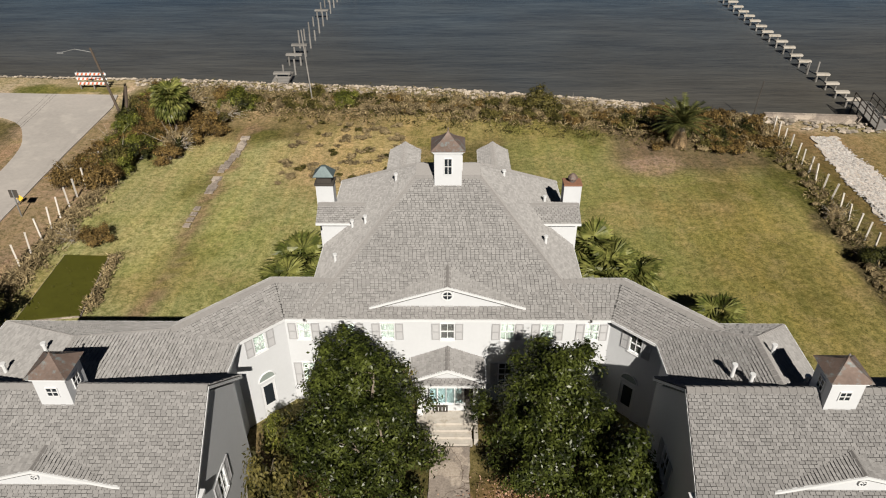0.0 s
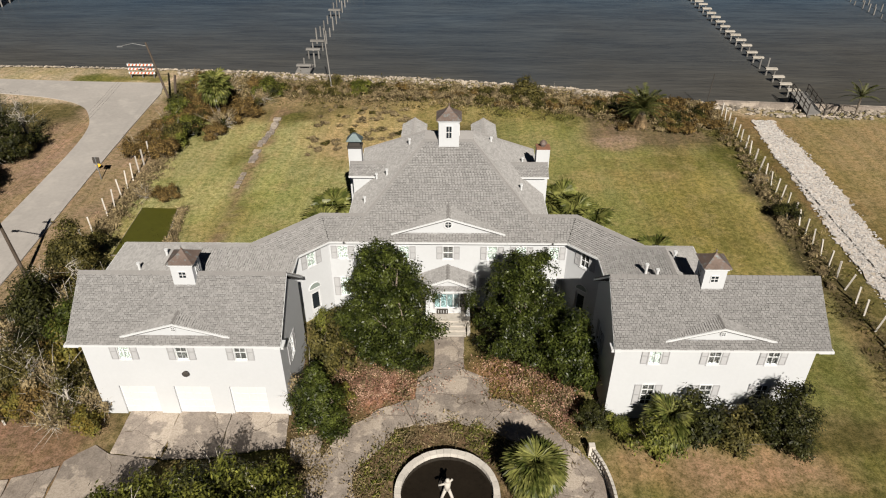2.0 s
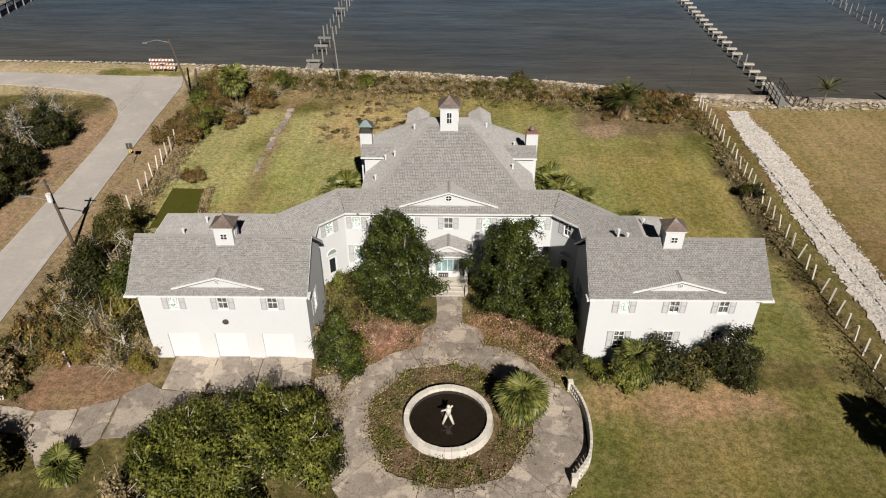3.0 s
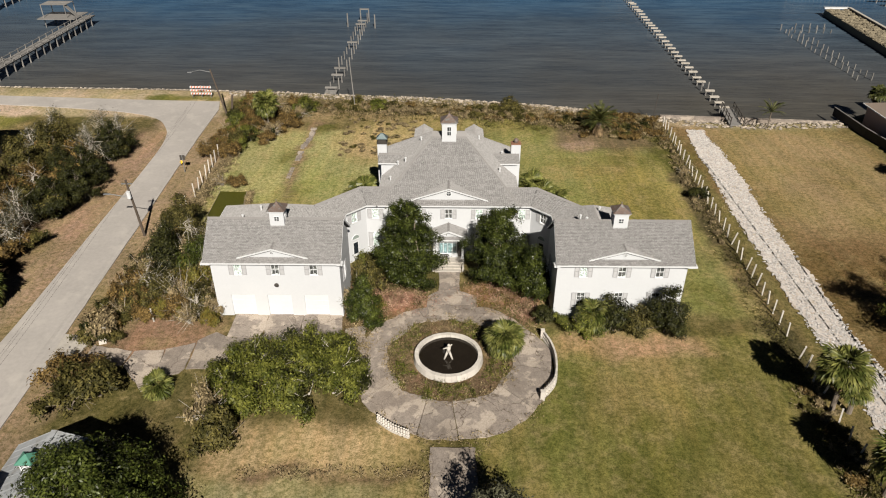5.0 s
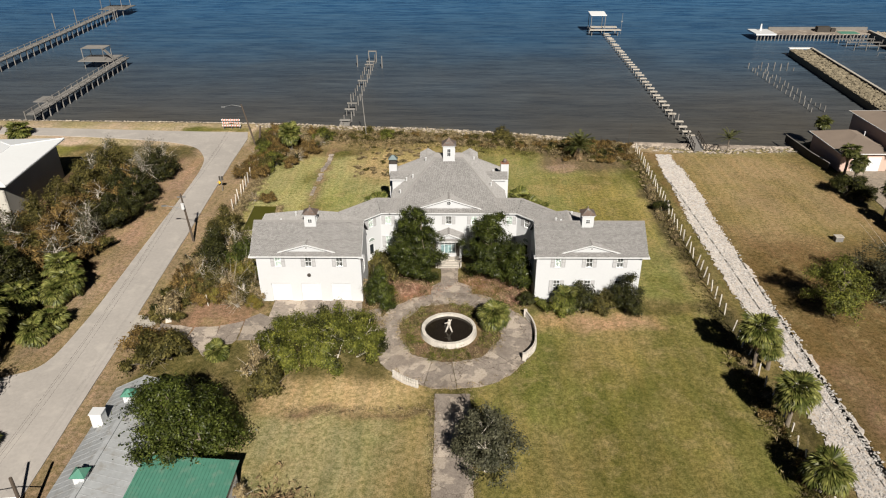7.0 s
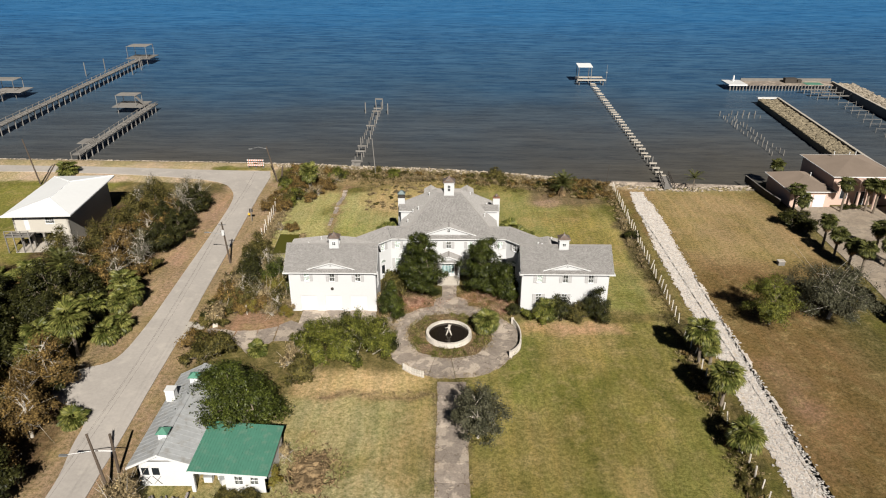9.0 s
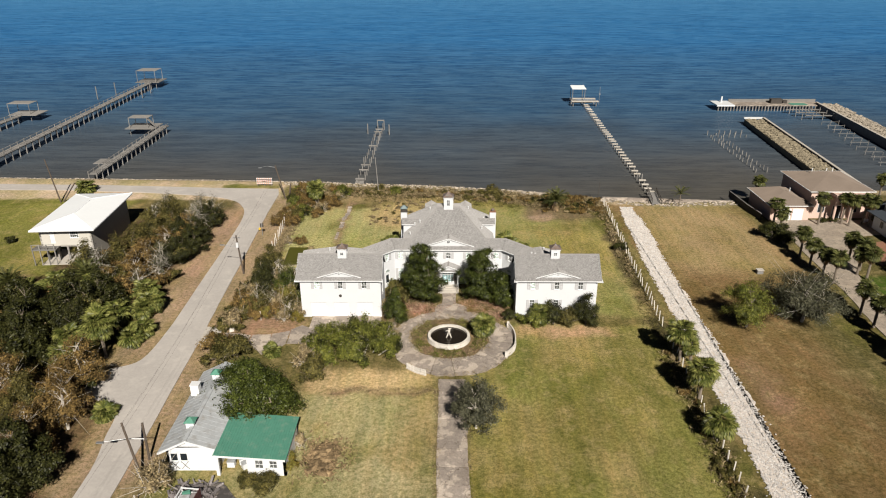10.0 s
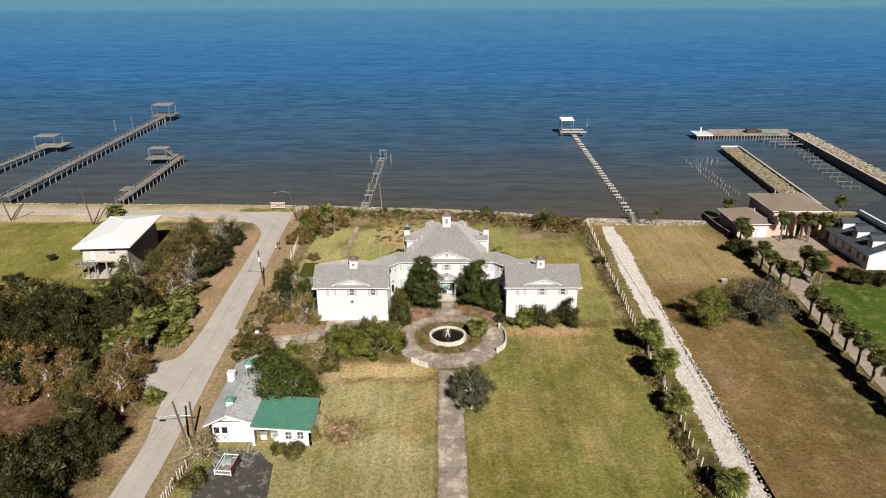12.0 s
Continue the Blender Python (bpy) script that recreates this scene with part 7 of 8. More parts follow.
part("chimney", Build().box(-26.0, -9.6, 2.9, 0.85, 0.75, 1.2).box(-26.0, -9.6, 4.1, 0.95, 0.85, 0.08), TRIM, shed, "white boxed chimney")
_b = Build()
_b.slab(rough_edge([(-25.4, -60), (-17.5, -60), (-17.8, -30), (-18.6, -21.5), (-21.0, -19.2), (-25.0, -19.6), (-25.6, -26)], 0.8, 0.25, 4), -0.1, 0.045)
solo("driveway", _b, DARK_ASPHALT, "patched dark asphalt pad before the shed", "driveway", "structure")
cart = thing("trailer", "small loaded trailer with a white frame and maroon side", "trailer", (-23.1, -22.4, 0), -6)
part("bed", Build().box(0, 0, 0.45, 1.7, 2.6, 0.1), SCRAP, cart)
for _x, _y, _sx, _sy in ((0, -1.32, 1.8, 0.07), (0, 1.32, 1.8, 0.07), (-0.87, 0, 0.07, 2.6)):
    part("frame_rail", Build().box(_x, _y, 0.5, _sx, _sy, 0.12), TRIM, cart, "white painted frame")
    part("frame_rail", Build().box(_x, _y, 0.95, _sx, _sy, 0.1), TRIM, cart)
for _x, _y in ((-0.87, -1.32), (0.87, -1.32), (-0.87, 1.32), (0.87, 1.32)):
    part("post", Build().box(_x, _y, 0.4, 0.08, 0.08, 0.7), TRIM, cart)
for k in range(4):
    part("side_board", Build().box(0.9, 0, 0.3 + k * 0.24, 0.07, 2.5, 0.22), MAROON, cart, "maroon side board")
for s in (-1, 1):
    w = part("wheel", Build().tube((s * 0.92, 0.1, 0.3), (s * 1.08, 0.1, 0.3), 0.3, n=14), DARK_WOOD, cart)
    part("hub", Build().tube((s * 1.08, 0.1, 0.3), (s * 1.1, 0.1, 0.3), 0.13, n=10), STEEL, w)
for _x, _y, _sx, _sy, _sz, _a, _m in ((-0.2, 0.3, 0.9, 0.7, 0.35, 0.2, METAL_ROOF), (0.2, -0.5, 0.8, 0.5, 0.3, -0.3, SCRAP), (-0.3, 0.95, 0.7, 0.3, 0.4, 0.5, GREEN_ROOF), (0.4, 0.6, 0.4, 0.9, 0.25, 0.1, SCRAP), (-0.45, -0.7, 0.5, 0.6, 0.2, 0.3, STEEL)):
    part("load", Build().box(_x, _y, 0.55, _sx, _sy, _sz, _a), _m, cart)
_rng = np.random.default_rng(9)
_b = Build()
for i in range(95):
    x, y = _rng.uniform(-25.2, -20.8), _rng.uniform(-22.0, -19.2)
    _b.box(x, y, 0.02 + _rng.uniform(0, 0.25), _rng.uniform(0.15, 1.0), _rng.uniform(0.05, 0.2), _rng.uniform(0.04, 0.22), _rng.uniform(0, 3))
solo("scrap_pile", _b, SCRAP, "jumbled boards and scrap before the shed", "scrap", "stuff")
for i, (x, y) in enumerate(((-20.6, -17.0), (-19.6, -16.6), (-19.2, -17.2))):
    c = thing("storage_box", "white storage box under the lean-to", "box", (x, y, 0), i * 20, "boxes under the lean-to")
    part("body", Build().box(0, 0, 0, 0.7, 0.5, 0.6), TRIM, c)
    part("lid", Build().box(0, 0, 0.6, 0.76, 0.56, 0.08), METAL_ROOF, c)

# ---- the white-roofed house on stilts ----
stilt = thing("stilt_house", "beige house on stilts with a white metal roof", "house")
stilt.matrix_world = pose(-59.6, 36.9, 0, 0, 0, 4) @ Matrix.Translation((59, -34, 0))
hx0, hx1, hy0, hy1 = -62.9, -55.1, 26.4, 41.6
_c = [(-63.8, 25.4, 5.55), (-54.2, 25.4, 5.55), (-54.2, 42.6, 5.55), (-63.8, 42.6, 5.55)]
_ra, _rb = (-59.0, 30.4, 6.35), (-59.0, 37.6, 6.35)
for q in ((_c[0], _c[1], _ra), (_c[1], _c[2], _rb, _ra), (_c[2], _c[3], _rb), (_c[3], _c[0], _ra, _rb)):
    part("roof", Build().plate(q, 0.14), WHITE_ROOF, stilt, "low white metal roof")
for a, b in ((_ra, _rb), (_c[0], _ra), (_c[1], _ra), (_c[2], _rb), (_c[3], _rb)):
    part("ridge_cap", Build().tube((a[0], a[1], a[2] + 0.02), (b[0], b[1], b[2] + 0.02), 0.05, n=5), WHITE_ROOF, stilt)
for a, b in zip(_c, _c[1:] + _c[:1]):
    board(a, b, stilt, h=0.16, drop=0.2)
wall(stilt, (hx0, hy0), (hx1, hy0), 2.6, 5.5, [(4.6, 5.8, 3.9, 4.9), (1.5, 2.2, 3.0, 4.9)], mat=BEIGE)
wall(stilt, (hx1, hy0), (hx1, hy1), 0.0, 5.5, mat=BEIGE)
wall(stilt, (hx1, hy1), (hx0, hy1), 0.0, 5.5, mat=BEIGE)
wall(stilt, (hx0, hy1), (hx0, hy0), 2.6, 5.5, mat=BEIGE)
wall(stilt, (hx1 - 2.6, hy0), (hx1, hy0), 0.0, 2.6, mat=BEIGE)
part("floor", Build().box(-59.0, 34.0, 2.35, 7.3, 14.7, 0.25), BEIGE, stilt)
window(stilt, hx0 + 5.2, hy0, 4.4, 0, 1.2, 1.0, shutters=False, cols=4, rows=2)
part("door", Build().box(hx0 + 1.85, hy0 + 0.08, 2.7, 0.7, 0.06, 2.1), TRIM, stilt, "white house door")
for x in (-62.4, -60.8, -59.2):
    for y in (26.8, 30.5, 34.5, 38.5):
        part("stilt", Build().box(x, y, 0, 0.28, 0.28, 2.4), OLD_WOOD, stilt)
deck = part("deck", Build().box(-62.0, 25.7, 2.45, 3.6, 1.7, 0.15), OLD_WOOD, stilt, "weathered wooden deck")
for x in (-63.7, -62.6, -61.5, -60.4):
    part("post", Build().box(x, 24.95, 0.0, 0.12, 0.12, 3.4), OLD_WOOD, deck)
for z in (2.9, 3.35):
    part("rail", Build().box(-62.0, 24.95, z, 3.5, 0.06, 0.08), OLD_WOOD, deck)
part("slab", Build().box(-60.4, 28.0, -0.05, 4.8, 6.0, 0.12), PALE_CONCRETE, stilt)

# ---- the pink house ----
pink = thing("pink_house", "pink stucco house with a brown hipped roof", "house", (0, -1.4, 0))


def hip_roof(parent, x0, x1, y0, y1, z, rise, mat, along="x", name="roof"):
    e = 0.5
    x0, x1, y0, y1 = x0 - e, x1 + e, y0 - e, y1 + e
    h = min(x1 - x0, y1 - y0) / 2
    if x1 - x0 >= y1 - y0:
        a, b = (x0 + h, (y0 + y1) / 2, z + rise), (x1 - h, (y0 + y1) / 2, z + rise)
    else:
        a, b = ((x0 + x1) / 2, y0 + h, z + rise), ((x0 + x1) / 2, y1 - h, z + rise)
    p = [(x0, y0, z), (x1, y0, z), (x1, y1, z), (x0, y1, z)]
    if x1 - x0 >= y1 - y0:
        fs = [(p[0], p[1], b, a), (p[1], p[2], b), (p[2], p[3], a, b), (p[3], p[0], a)]
    else:
        fs = [(p[0], p[1], a), (p[1], p[2], b, a), (p[2], p[3], b), (p[3], p[0], a, b)]
    for q in fs:
        part(name, Build().plate(q, 0.15), mat, parent)
    for i in range(4):
        q, s = Vector(p[i]), Vector(p[(i + 1) % 4])
        board(q, s, parent)


part("wall", Build().box(61.2, 53.4, -0.2, 7.0, 9.2, 3.1), PINK, pink)
hip_roof(pink, 57.7, 64.6, 48.8, 58.0, 2.9, 1.6, BROWN_ROOF)
part("wall", Build().box(70.3, 55.6, -0.2, 10.6, 11.4, 5.4), PINK, pink)
hip_roof(pink, 65.0, 75.6, 49.9, 61.3, 5.2, 1.8, BROWN_ROOF)
part("portico", Build().box(71.6, 48.9, 4.6, 6.6, 2.4, 0.5), PINK, pink)
for x in (68.6, 71.4, 74.6):
    part("column", Build().tube((x, 47.9, -0.1), (x, 47.9, 4.6), 0.2, n=10), PINK, pink)
for x, z, w, h in ((67.2, 1.2, 1.1, 1.8), (70.0, 0.0, 1.4, 2.4), (73.0, 1.2, 1.2, 1.8), (67.2, 3.4, 1.1, 1.2), (70.2, 3.4, 1.2, 1.2), (73.2, 3.4, 1.2, 1.2)):
    wn = part("window", Build().box(x, 49.87, z - 0.08, w + 0.16, 0.06, h + 0.16), TRIM, pink)
    part("pane", Build().box(x, 49.82, z, w, 0.04, h), DARKPANE, wn)
for x in (60.4, 62.6):
    part("garage_door", Build().box(x, 48.76, 0.0, 1.9, 0.08, 2.2), TRIM, pink)
for x, y, z in ((62.0, 52.0, 4.6), (68.0, 57.0, 6.8), (72.0, 57.4, 6.7), (70.2, 56.2, 7.0)):
    part("vent_pipe", _vent, None, pink, at=(x, y, z))
_b = Build()
_b.slab(rough_edge([(50.6, -60), (56.4, -60), (58.0, -8), (58.6, 1), (60.5, 20), (61.6, 25.4), (66.6, 32), (70.6, 40), (76, 41), (76, 47.6), (58.6, 47.6), (58.3, 44), (57.2, 32), (56.6, 20), (55.4, 10), (54.2, -8)], 1.5, 0.2, 3), -0.1, 0.05)
solo("driveway", _b, DRIVE, "long stained concrete driveway to the pink house", "driveway", "structure")
solo("brick_court", Build().slab([(66.8, 28), (71, 30), (74, 38), (67.2, 36.4)], -0.1, 0.06), RED_BRICK, "red paved court beside the driveway", "pavement", "structure")
sw = thing("seawall_fence", "low dark fence along the lot line", "fence")
for (x0, y0), (x1, y1) in zip([(55.2, 60.0), (55.6, 52), (56.2, 47.5)], [(55.6, 52), (56.2, 47.5)]):
    L, a = math.hypot(x1 - x0, y1 - y0), math.atan2(y1 - y0, x1 - x0)
    part("panel", Build().box((x0 + x1) / 2, (y0 + y1) / 2, 0, L, 0.08, 1.2, a), DARK_WOOD, sw)
    part("cap", Build().box((x0 + x1) / 2, (y0 + y1) / 2, 1.2, L, 0.2, 0.08, a), OLD_WOOD, sw)
cars = thing("motorcycle", "pale motorcycle parked before the pink house", "motorcycle", (74.0, 45.6, 0), 20)
part("body", Build().box(0, 0, 0.45, 1.5, 0.35, 0.4, 0, 0.8).box(-0.55, 0, 0.8, 0.4, 0.3, 0.35), TRIM, cars)
for s in (-0.75, 0.75):
    part("wheel", Build().tube((s, -0.08, 0.33), (s, 0.08, 0.33), 0.33, n=14), DARK_WOOD, cars)

# ---- the blue-roofed house ----
blue = thing("blue_house", "white house with dark blue roofs and dormers", "house", (-0.4, 4.3, 0))
part("wall", Build().box(82.0, 33.0, -0.2, 15.0, 13.0, 3.4), BLUE_WALL, blue)
part("wall", Build().box(86.0, 36.0, 3.0, 12.0, 10.0, 3.4), BLUE_WALL, blue)
for q in ([(73.6, 26.0, 2.9), (80.0, 26.0, 5.4), (80.0, 41.0, 5.4), (73.6, 41.0, 2.9)], [(79.6, 29.5, 6.0), (86, 29.5, 8.8), (86, 42.0, 8.8), (79.6, 42.0, 6.0)], [(86, 29.5, 8.8), (92.4, 29.5, 6.0), (92.4, 42.0, 6.0), (86, 42.0, 8.8)], [(80, 26.0, 5.4), (90, 26.0, 3.0), (90, 30, 3.0), (80, 30, 5.4)]):
    part("roof", Build().plate(q, 0.18), NAVY_ROOF, blue, "dark blue shingle roof")
part("gable", Build().plate([(79.9, 29.9, 3.0), (92.0, 29.9, 3.0), (92.0, 29.9, 6.0), (86, 29.9, 8.6), (79.9, 29.9, 6.0)], 0.2), TRIM, blue)
for y in (28.6, 33.4, 38.2):
    d = part("dormer", Build().box(76.6, y, 3.6, 2.2, 1.5, 1.5), TRIM, blue)
    part("pane", Build().box(75.48, y, 3.95, 0.04, 0.9, 0.8), DARKPANE, d)
    part("dormer_roof", Build().plate([(75.2, y - 1.0, 5.0), (78.6, y - 1.0, 5.0), (78.6, y, 5.7), (75.2, y, 5.7)], 0.08).plate([(78.6, y + 1.0, 5.0), (75.2, y + 1.0, 5.0), (75.2, y, 5.7), (78.6, y, 5.7)], 0.08), NAVY_ROOF, d)
for y in (27.6, 29.6, 32.2, 34.6, 37.0):
    wn = part("window", Build().box(74.47, y, 0.9, 0.06, 0.9, 1.3), TRIM, blue)
    part("pane", Build().box(74.42, y, 1.0, 0.05, 0.7, 1.1), DARKPANE, wn)

# ---- piers and jetties ----
WL = -1.0


def plank_pier(label, a, b, width, top, gap=0.3, post=2.4, rails=False, group="piers"):
    t = thing("pier", label, "pier", group=group)
    a, b = Vector(a), Vector(b)
    L = (b - a).length
    d = (b - a).normalized()
    n = Vector((-d.y, d.x))
    turn = math.degrees(math.atan2(d.y, d.x))
    bd = Build().box(0, 0, 0, gap * 0.86, width, 0.06).mesh("plank", OLD_WOOD)
    k = int(L / gap)
    if k > 260:
        k = int(L / (gap * 2))
        bd = Build().box(0, 0, 0, gap * 2 * 0.9, width, 0.06).mesh("plank", OLD_WOOD)
    for i in range(k):
        p = a + d * (L * (i + 0.5) / k)
        part("plank", bd, None, t, at=(p.x, p.y, top), turn=turn)
    for s in (-1, 1):
        st, en = a + n * s * (width / 2 - 0.15), b + n * s * (width / 2 - 0.15)
        part("stringer", Build().tube((st.x, st.y, top - 0.12), (en.x, en.y, top - 0.12), 0.10, n=4), OLD_WOOD, t)
        for i in range(int(L / post) + 1):
            p = st + d * (i * post)
            part("piling", Build().tube((p.x, p.y, WL - 0.8), (p.x, p.y, top + (0.75 if rails else 0.1)), 0.13, 0.11, n=7), OLD_WOOD, t)
            if i % 2 and s > 0:
                e = p - n * (width - 0.3)
                part("cross_brace", Build().tube((p.x, p.y, top - 0.2), (e.x, e.y, WL + 0.2), 0.06, n=5), OLD_WOOD, t)
        if rails:
            part("rail", Build().tube((st.x, st.y, top + 0.62), (en.x, en.y, top + 0.62), 0.055, n=5), OLD_WOOD, t)
    return t


def bent_pier(label, a, b, width, top, step, keep=1.0, seed=0, plank=0.9):
    """A ruined pier: bare cross-beams on pairs of piles."""
    t = thing("pier", label, "pier", group="piers")
    rng = np.random.default_rng(seed)
    a, b = Vector(a), Vector(b)
    L = (b - a).length
    d = (b - a).normalized()
    n = Vector((-d.y, d.x))
    turn = math.degrees(math.atan2(d.y, d.x))
    for i in range(int(L / step) + 1):
        p = a + d * (i * step)
        h = top + rng.uniform(-0.12, 0.12)
        full = rng.uniform() < keep
        for s in (-1, 1):
            q = p + n * s * width * 0.36
            part("piling", Build().tube((q.x, q.y, WL - 0.8), (q.x, q.y, h + (0 if full else rng.uniform(-0.3, 0.9))), 0.12, 0.10, n=7), OLD_WOOD, t)
        if full:
            part("cap_beam", Build().box(0, 0, -0.04, plank * 0.72, width, 0.2), PALE_CONCRETE if plank > 0.7 else OLD_WOOD, t, at=(p.x, p.y, h), turn=turn + rng.normal() * 2)
    return t


def shelter(parent, x, y, z, w, d, h, roof, turn=0.0, slats=False):
    for a in (-1, 1):
        for b in (-1, 1):
            part("post", Build().tube((x + a * w / 2, y + b * d / 2, WL - 0.5), (x + a * w / 2, y + b * d / 2, z + h), 0.09, n=6), OLD_WOOD, parent)
    if slats:
        for i in range(9):
            part("slat", Build().box(x, y - d / 2 + d * (i + 0.5) / 9, z + h, w + 0.5, d / 14, 0.07), roof, parent)
    else:
        part("roof", Build().plate([(x - w / 2 - 0.3, y - d / 2 - 0.3, z + h), (x + w / 2 + 0.3, y - d / 2 - 0.3, z + h), (x + w / 2 + 0.3, y + d / 2 + 0.3, z + h + 0.35), (x - w / 2 - 0.3, y + d / 2 + 0.3, z + h + 0.35)], 0.12), roof, parent)


_p = bent_pier("ruined timber pier with stumps and a few beams", (-18.5, 70.0), (-18.3, 118.0), 1.9, 0.35, 3.3, 0.35, 2, 0.7)
part("landing", Build().box(-18.5, 70.2, -0.3, 1.8, 3.2, 0.15), OLD_WOOD, _p)
for i in range(6):
    part("plank", Build().box(-18.5, 69.0 + i * 0.5, -0.13, 1.8, 0.4, 0.05), OLD_WOOD, _p)
part("end_frame", Build().box(-18.3, 117.6, 1.5, 2.0, 0.3, 0.25).box(-19.2, 117.6, -1.5, 0.2, 0.2, 3.1).box(-17.4, 117.6, -1.5, 0.2, 0.2, 3.1), OLD_WOOD, _p)
for x, y in ((-21.4, 113), (-15.6, 112)):
    part("piling", Build().tube((x, y, -1.8), (x, y, 1.8), 0.13, n=7), OLD_WOOD, _p)
_p = bent_pier("storm-stripped pier of bare concrete caps", (40.9, 63.6), (43.2, 147.0), 1.45, -0.3, 2.45, 0.97, 5, 0.72)
part("platform", Build().box(43.0, 148.0, 0.5, 8.5, 1.6, 0.2), PALE_CONCRETE, _p)
part("platform", Build().box(43.2, 151.6, 0.6, 7.4, 1.4, 0.2), PALE_CONCRETE, _p)
for x in (39.4, 42.8, 46.6):
    for y in (148.0, 151.6):
        part("piling", Build().tube((x, y, -1.8), (x, y, 0.6), 0.16, n=7), OLD_WOOD, _p)
shelter(_p, 41.2, 151.5, 0.6, 3.8, 4.0, 3.6, WHITE_ROOF)
part("light_pole", Build().tube((48.0, 150.6, -1.5), (48.0, 150.6, 4.6), 0.06, n=6).box(48.0, 150.6, 2.2, 0.5, 0.3, 0.3), STEEL, _p)
_g = thing("gangway", "dark timber gangway with rails to the bare pier", "gangway", (0.6, -1.3, 0))
part("deck", Build().plate([(38.2, 56.4, 0.25), (40.0, 57.0, 0.25), (40.6, 62.6, 0.55), (38.8, 62.4, 0.55)], 0.12), OLD_WOOD, _g)
for s, (x0, x1) in ((0, (38.2, 38.9)), (1, (40.0, 40.6))):
    for z in (0.75, 1.2):
        part("rail", Build().tube((x0, 56.5, z), (x1, 62.4, z + 0.3), 0.05, n=5), DARK_WOOD, _g)
    for k in range(5):
        part("post", Build().tube((x0 + (x1 - x0) * k / 4, 56.5 + 5.9 * k / 4, -1.2), (x0 + (x1 - x0) * k / 4, 56.5 + 5.9 * k / 4, 1.5), 0.07, n=6), DARK_WOOD, _g)
for i in range(7):
    part("brace", Build().tube((40.2 + i * 0.45, 57.2 - 0.2 * i, -0.2), (40.5 + i * 0.45, 57.0 - 0.2 * i, 1.1 - 0.1 * i), 0.05, n=5), DARK_WOOD, _g)
solo("seawall", Build().slab([(30.2, 58.8), (54.2, 56.8), (54.2, 57.3), (30.2, 59.4)], -1.5, 0.2), CONCRETE, "low pale concrete seawall", "seawall", "structure")

_p = plank_pier("weathered pier with a raised fish-house deck", (-75.3, 71.0), (-76.2, 114.6), 2.0, 0.8, 0.42, 2.6, True)
part("platform", Build().box(-81.4, 113.4, 0.85, 7.8, 6.4, 0.15), OLD_WOOD, _p)
shelter(_p, -82.0, 113.4, 0.9, 4.8, 4.0, 2.6, OLD_WOOD, slats=True)
part("stair", Build().plate([(-77.4, 111.6, 0.95), (-77.4, 112.6, 0.95), (-79.7, 112.6, 3.5), (-79.7, 111.6, 3.5)], 0.1), OLD_WOOD, _p)
part("landing", Build().box(-77.4, 80.6, 0.85, 2.8, 3.8, 0.12), OLD_WOOD, _p)
_p = plank_pier("long weathered fishing pier", (-102.6, 72.5), (-104.8, 177.0), 2.2, 1.2, 0.42, 3.0, True)
shelter(_p, -106.0, 180.0, 1.2, 6.4, 6.4, 3.8, OLD_WOOD, slats=True)
part("platform", Build().box(-105.6, 180.0, 1.1, 8.2, 8.0, 0.18), OLD_WOOD, _p)
for x, y in ((-101.5, 168), (-101.0, 160), (-112, 165), (-115, 158)):
    part("piling", Build().tube((x, y, -1.8), (x, y, 3.2), 0.14, n=7), OLD_WOOD, _p)
_p = plank_pier("weathered pier with a square end platform", (-123.2, 76.0), (-122.2, 126.0), 2.2, 0.9, 0.42, 2.8, True)
part("platform", Build().box(-121.2, 129.0, 0.9, 8.0, 6.4, 0.15), OLD_WOOD, _p)
shelter(_p, -122.6, 129.4, 0.9, 6.0, 4.6, 3.0, OLD_WOOD, slats=True)
_t = thing("piling_row", "double row of bare old pilings in the bay", "pilings")
_rng = np.random.default_rng(12)
for i in range(17):
    for s in (-1, 1):
        x, y = 70.2 + s * 1.1 + _rng.normal() * 0.15 - 0.02 * i, 112 - i * 2.05
        part("piling", Build().tube((x, y, -1.8), (x, y, _rng.uniform(-0.5, 0.3)), 0.11, n=6), OLD_WOOD, _t)
for i in range(5):
    for j in range(2):
        part("piling", Build().tube((72.5 + i * 1.5, 113 - j * 3.2, -1.8), (72.5 + i * 1.5, 113 - j * 3.2, _rng.uniform(-0.3, 0.3)), 0.11, n=6), OLD_WOOD, _t)


DIM_ROCK = surface("dim_rock", (0.265, 0.23, 0.185), 0.95, 0.25, 0.9, 5, rand=0.4, island=True, bump=0.5)


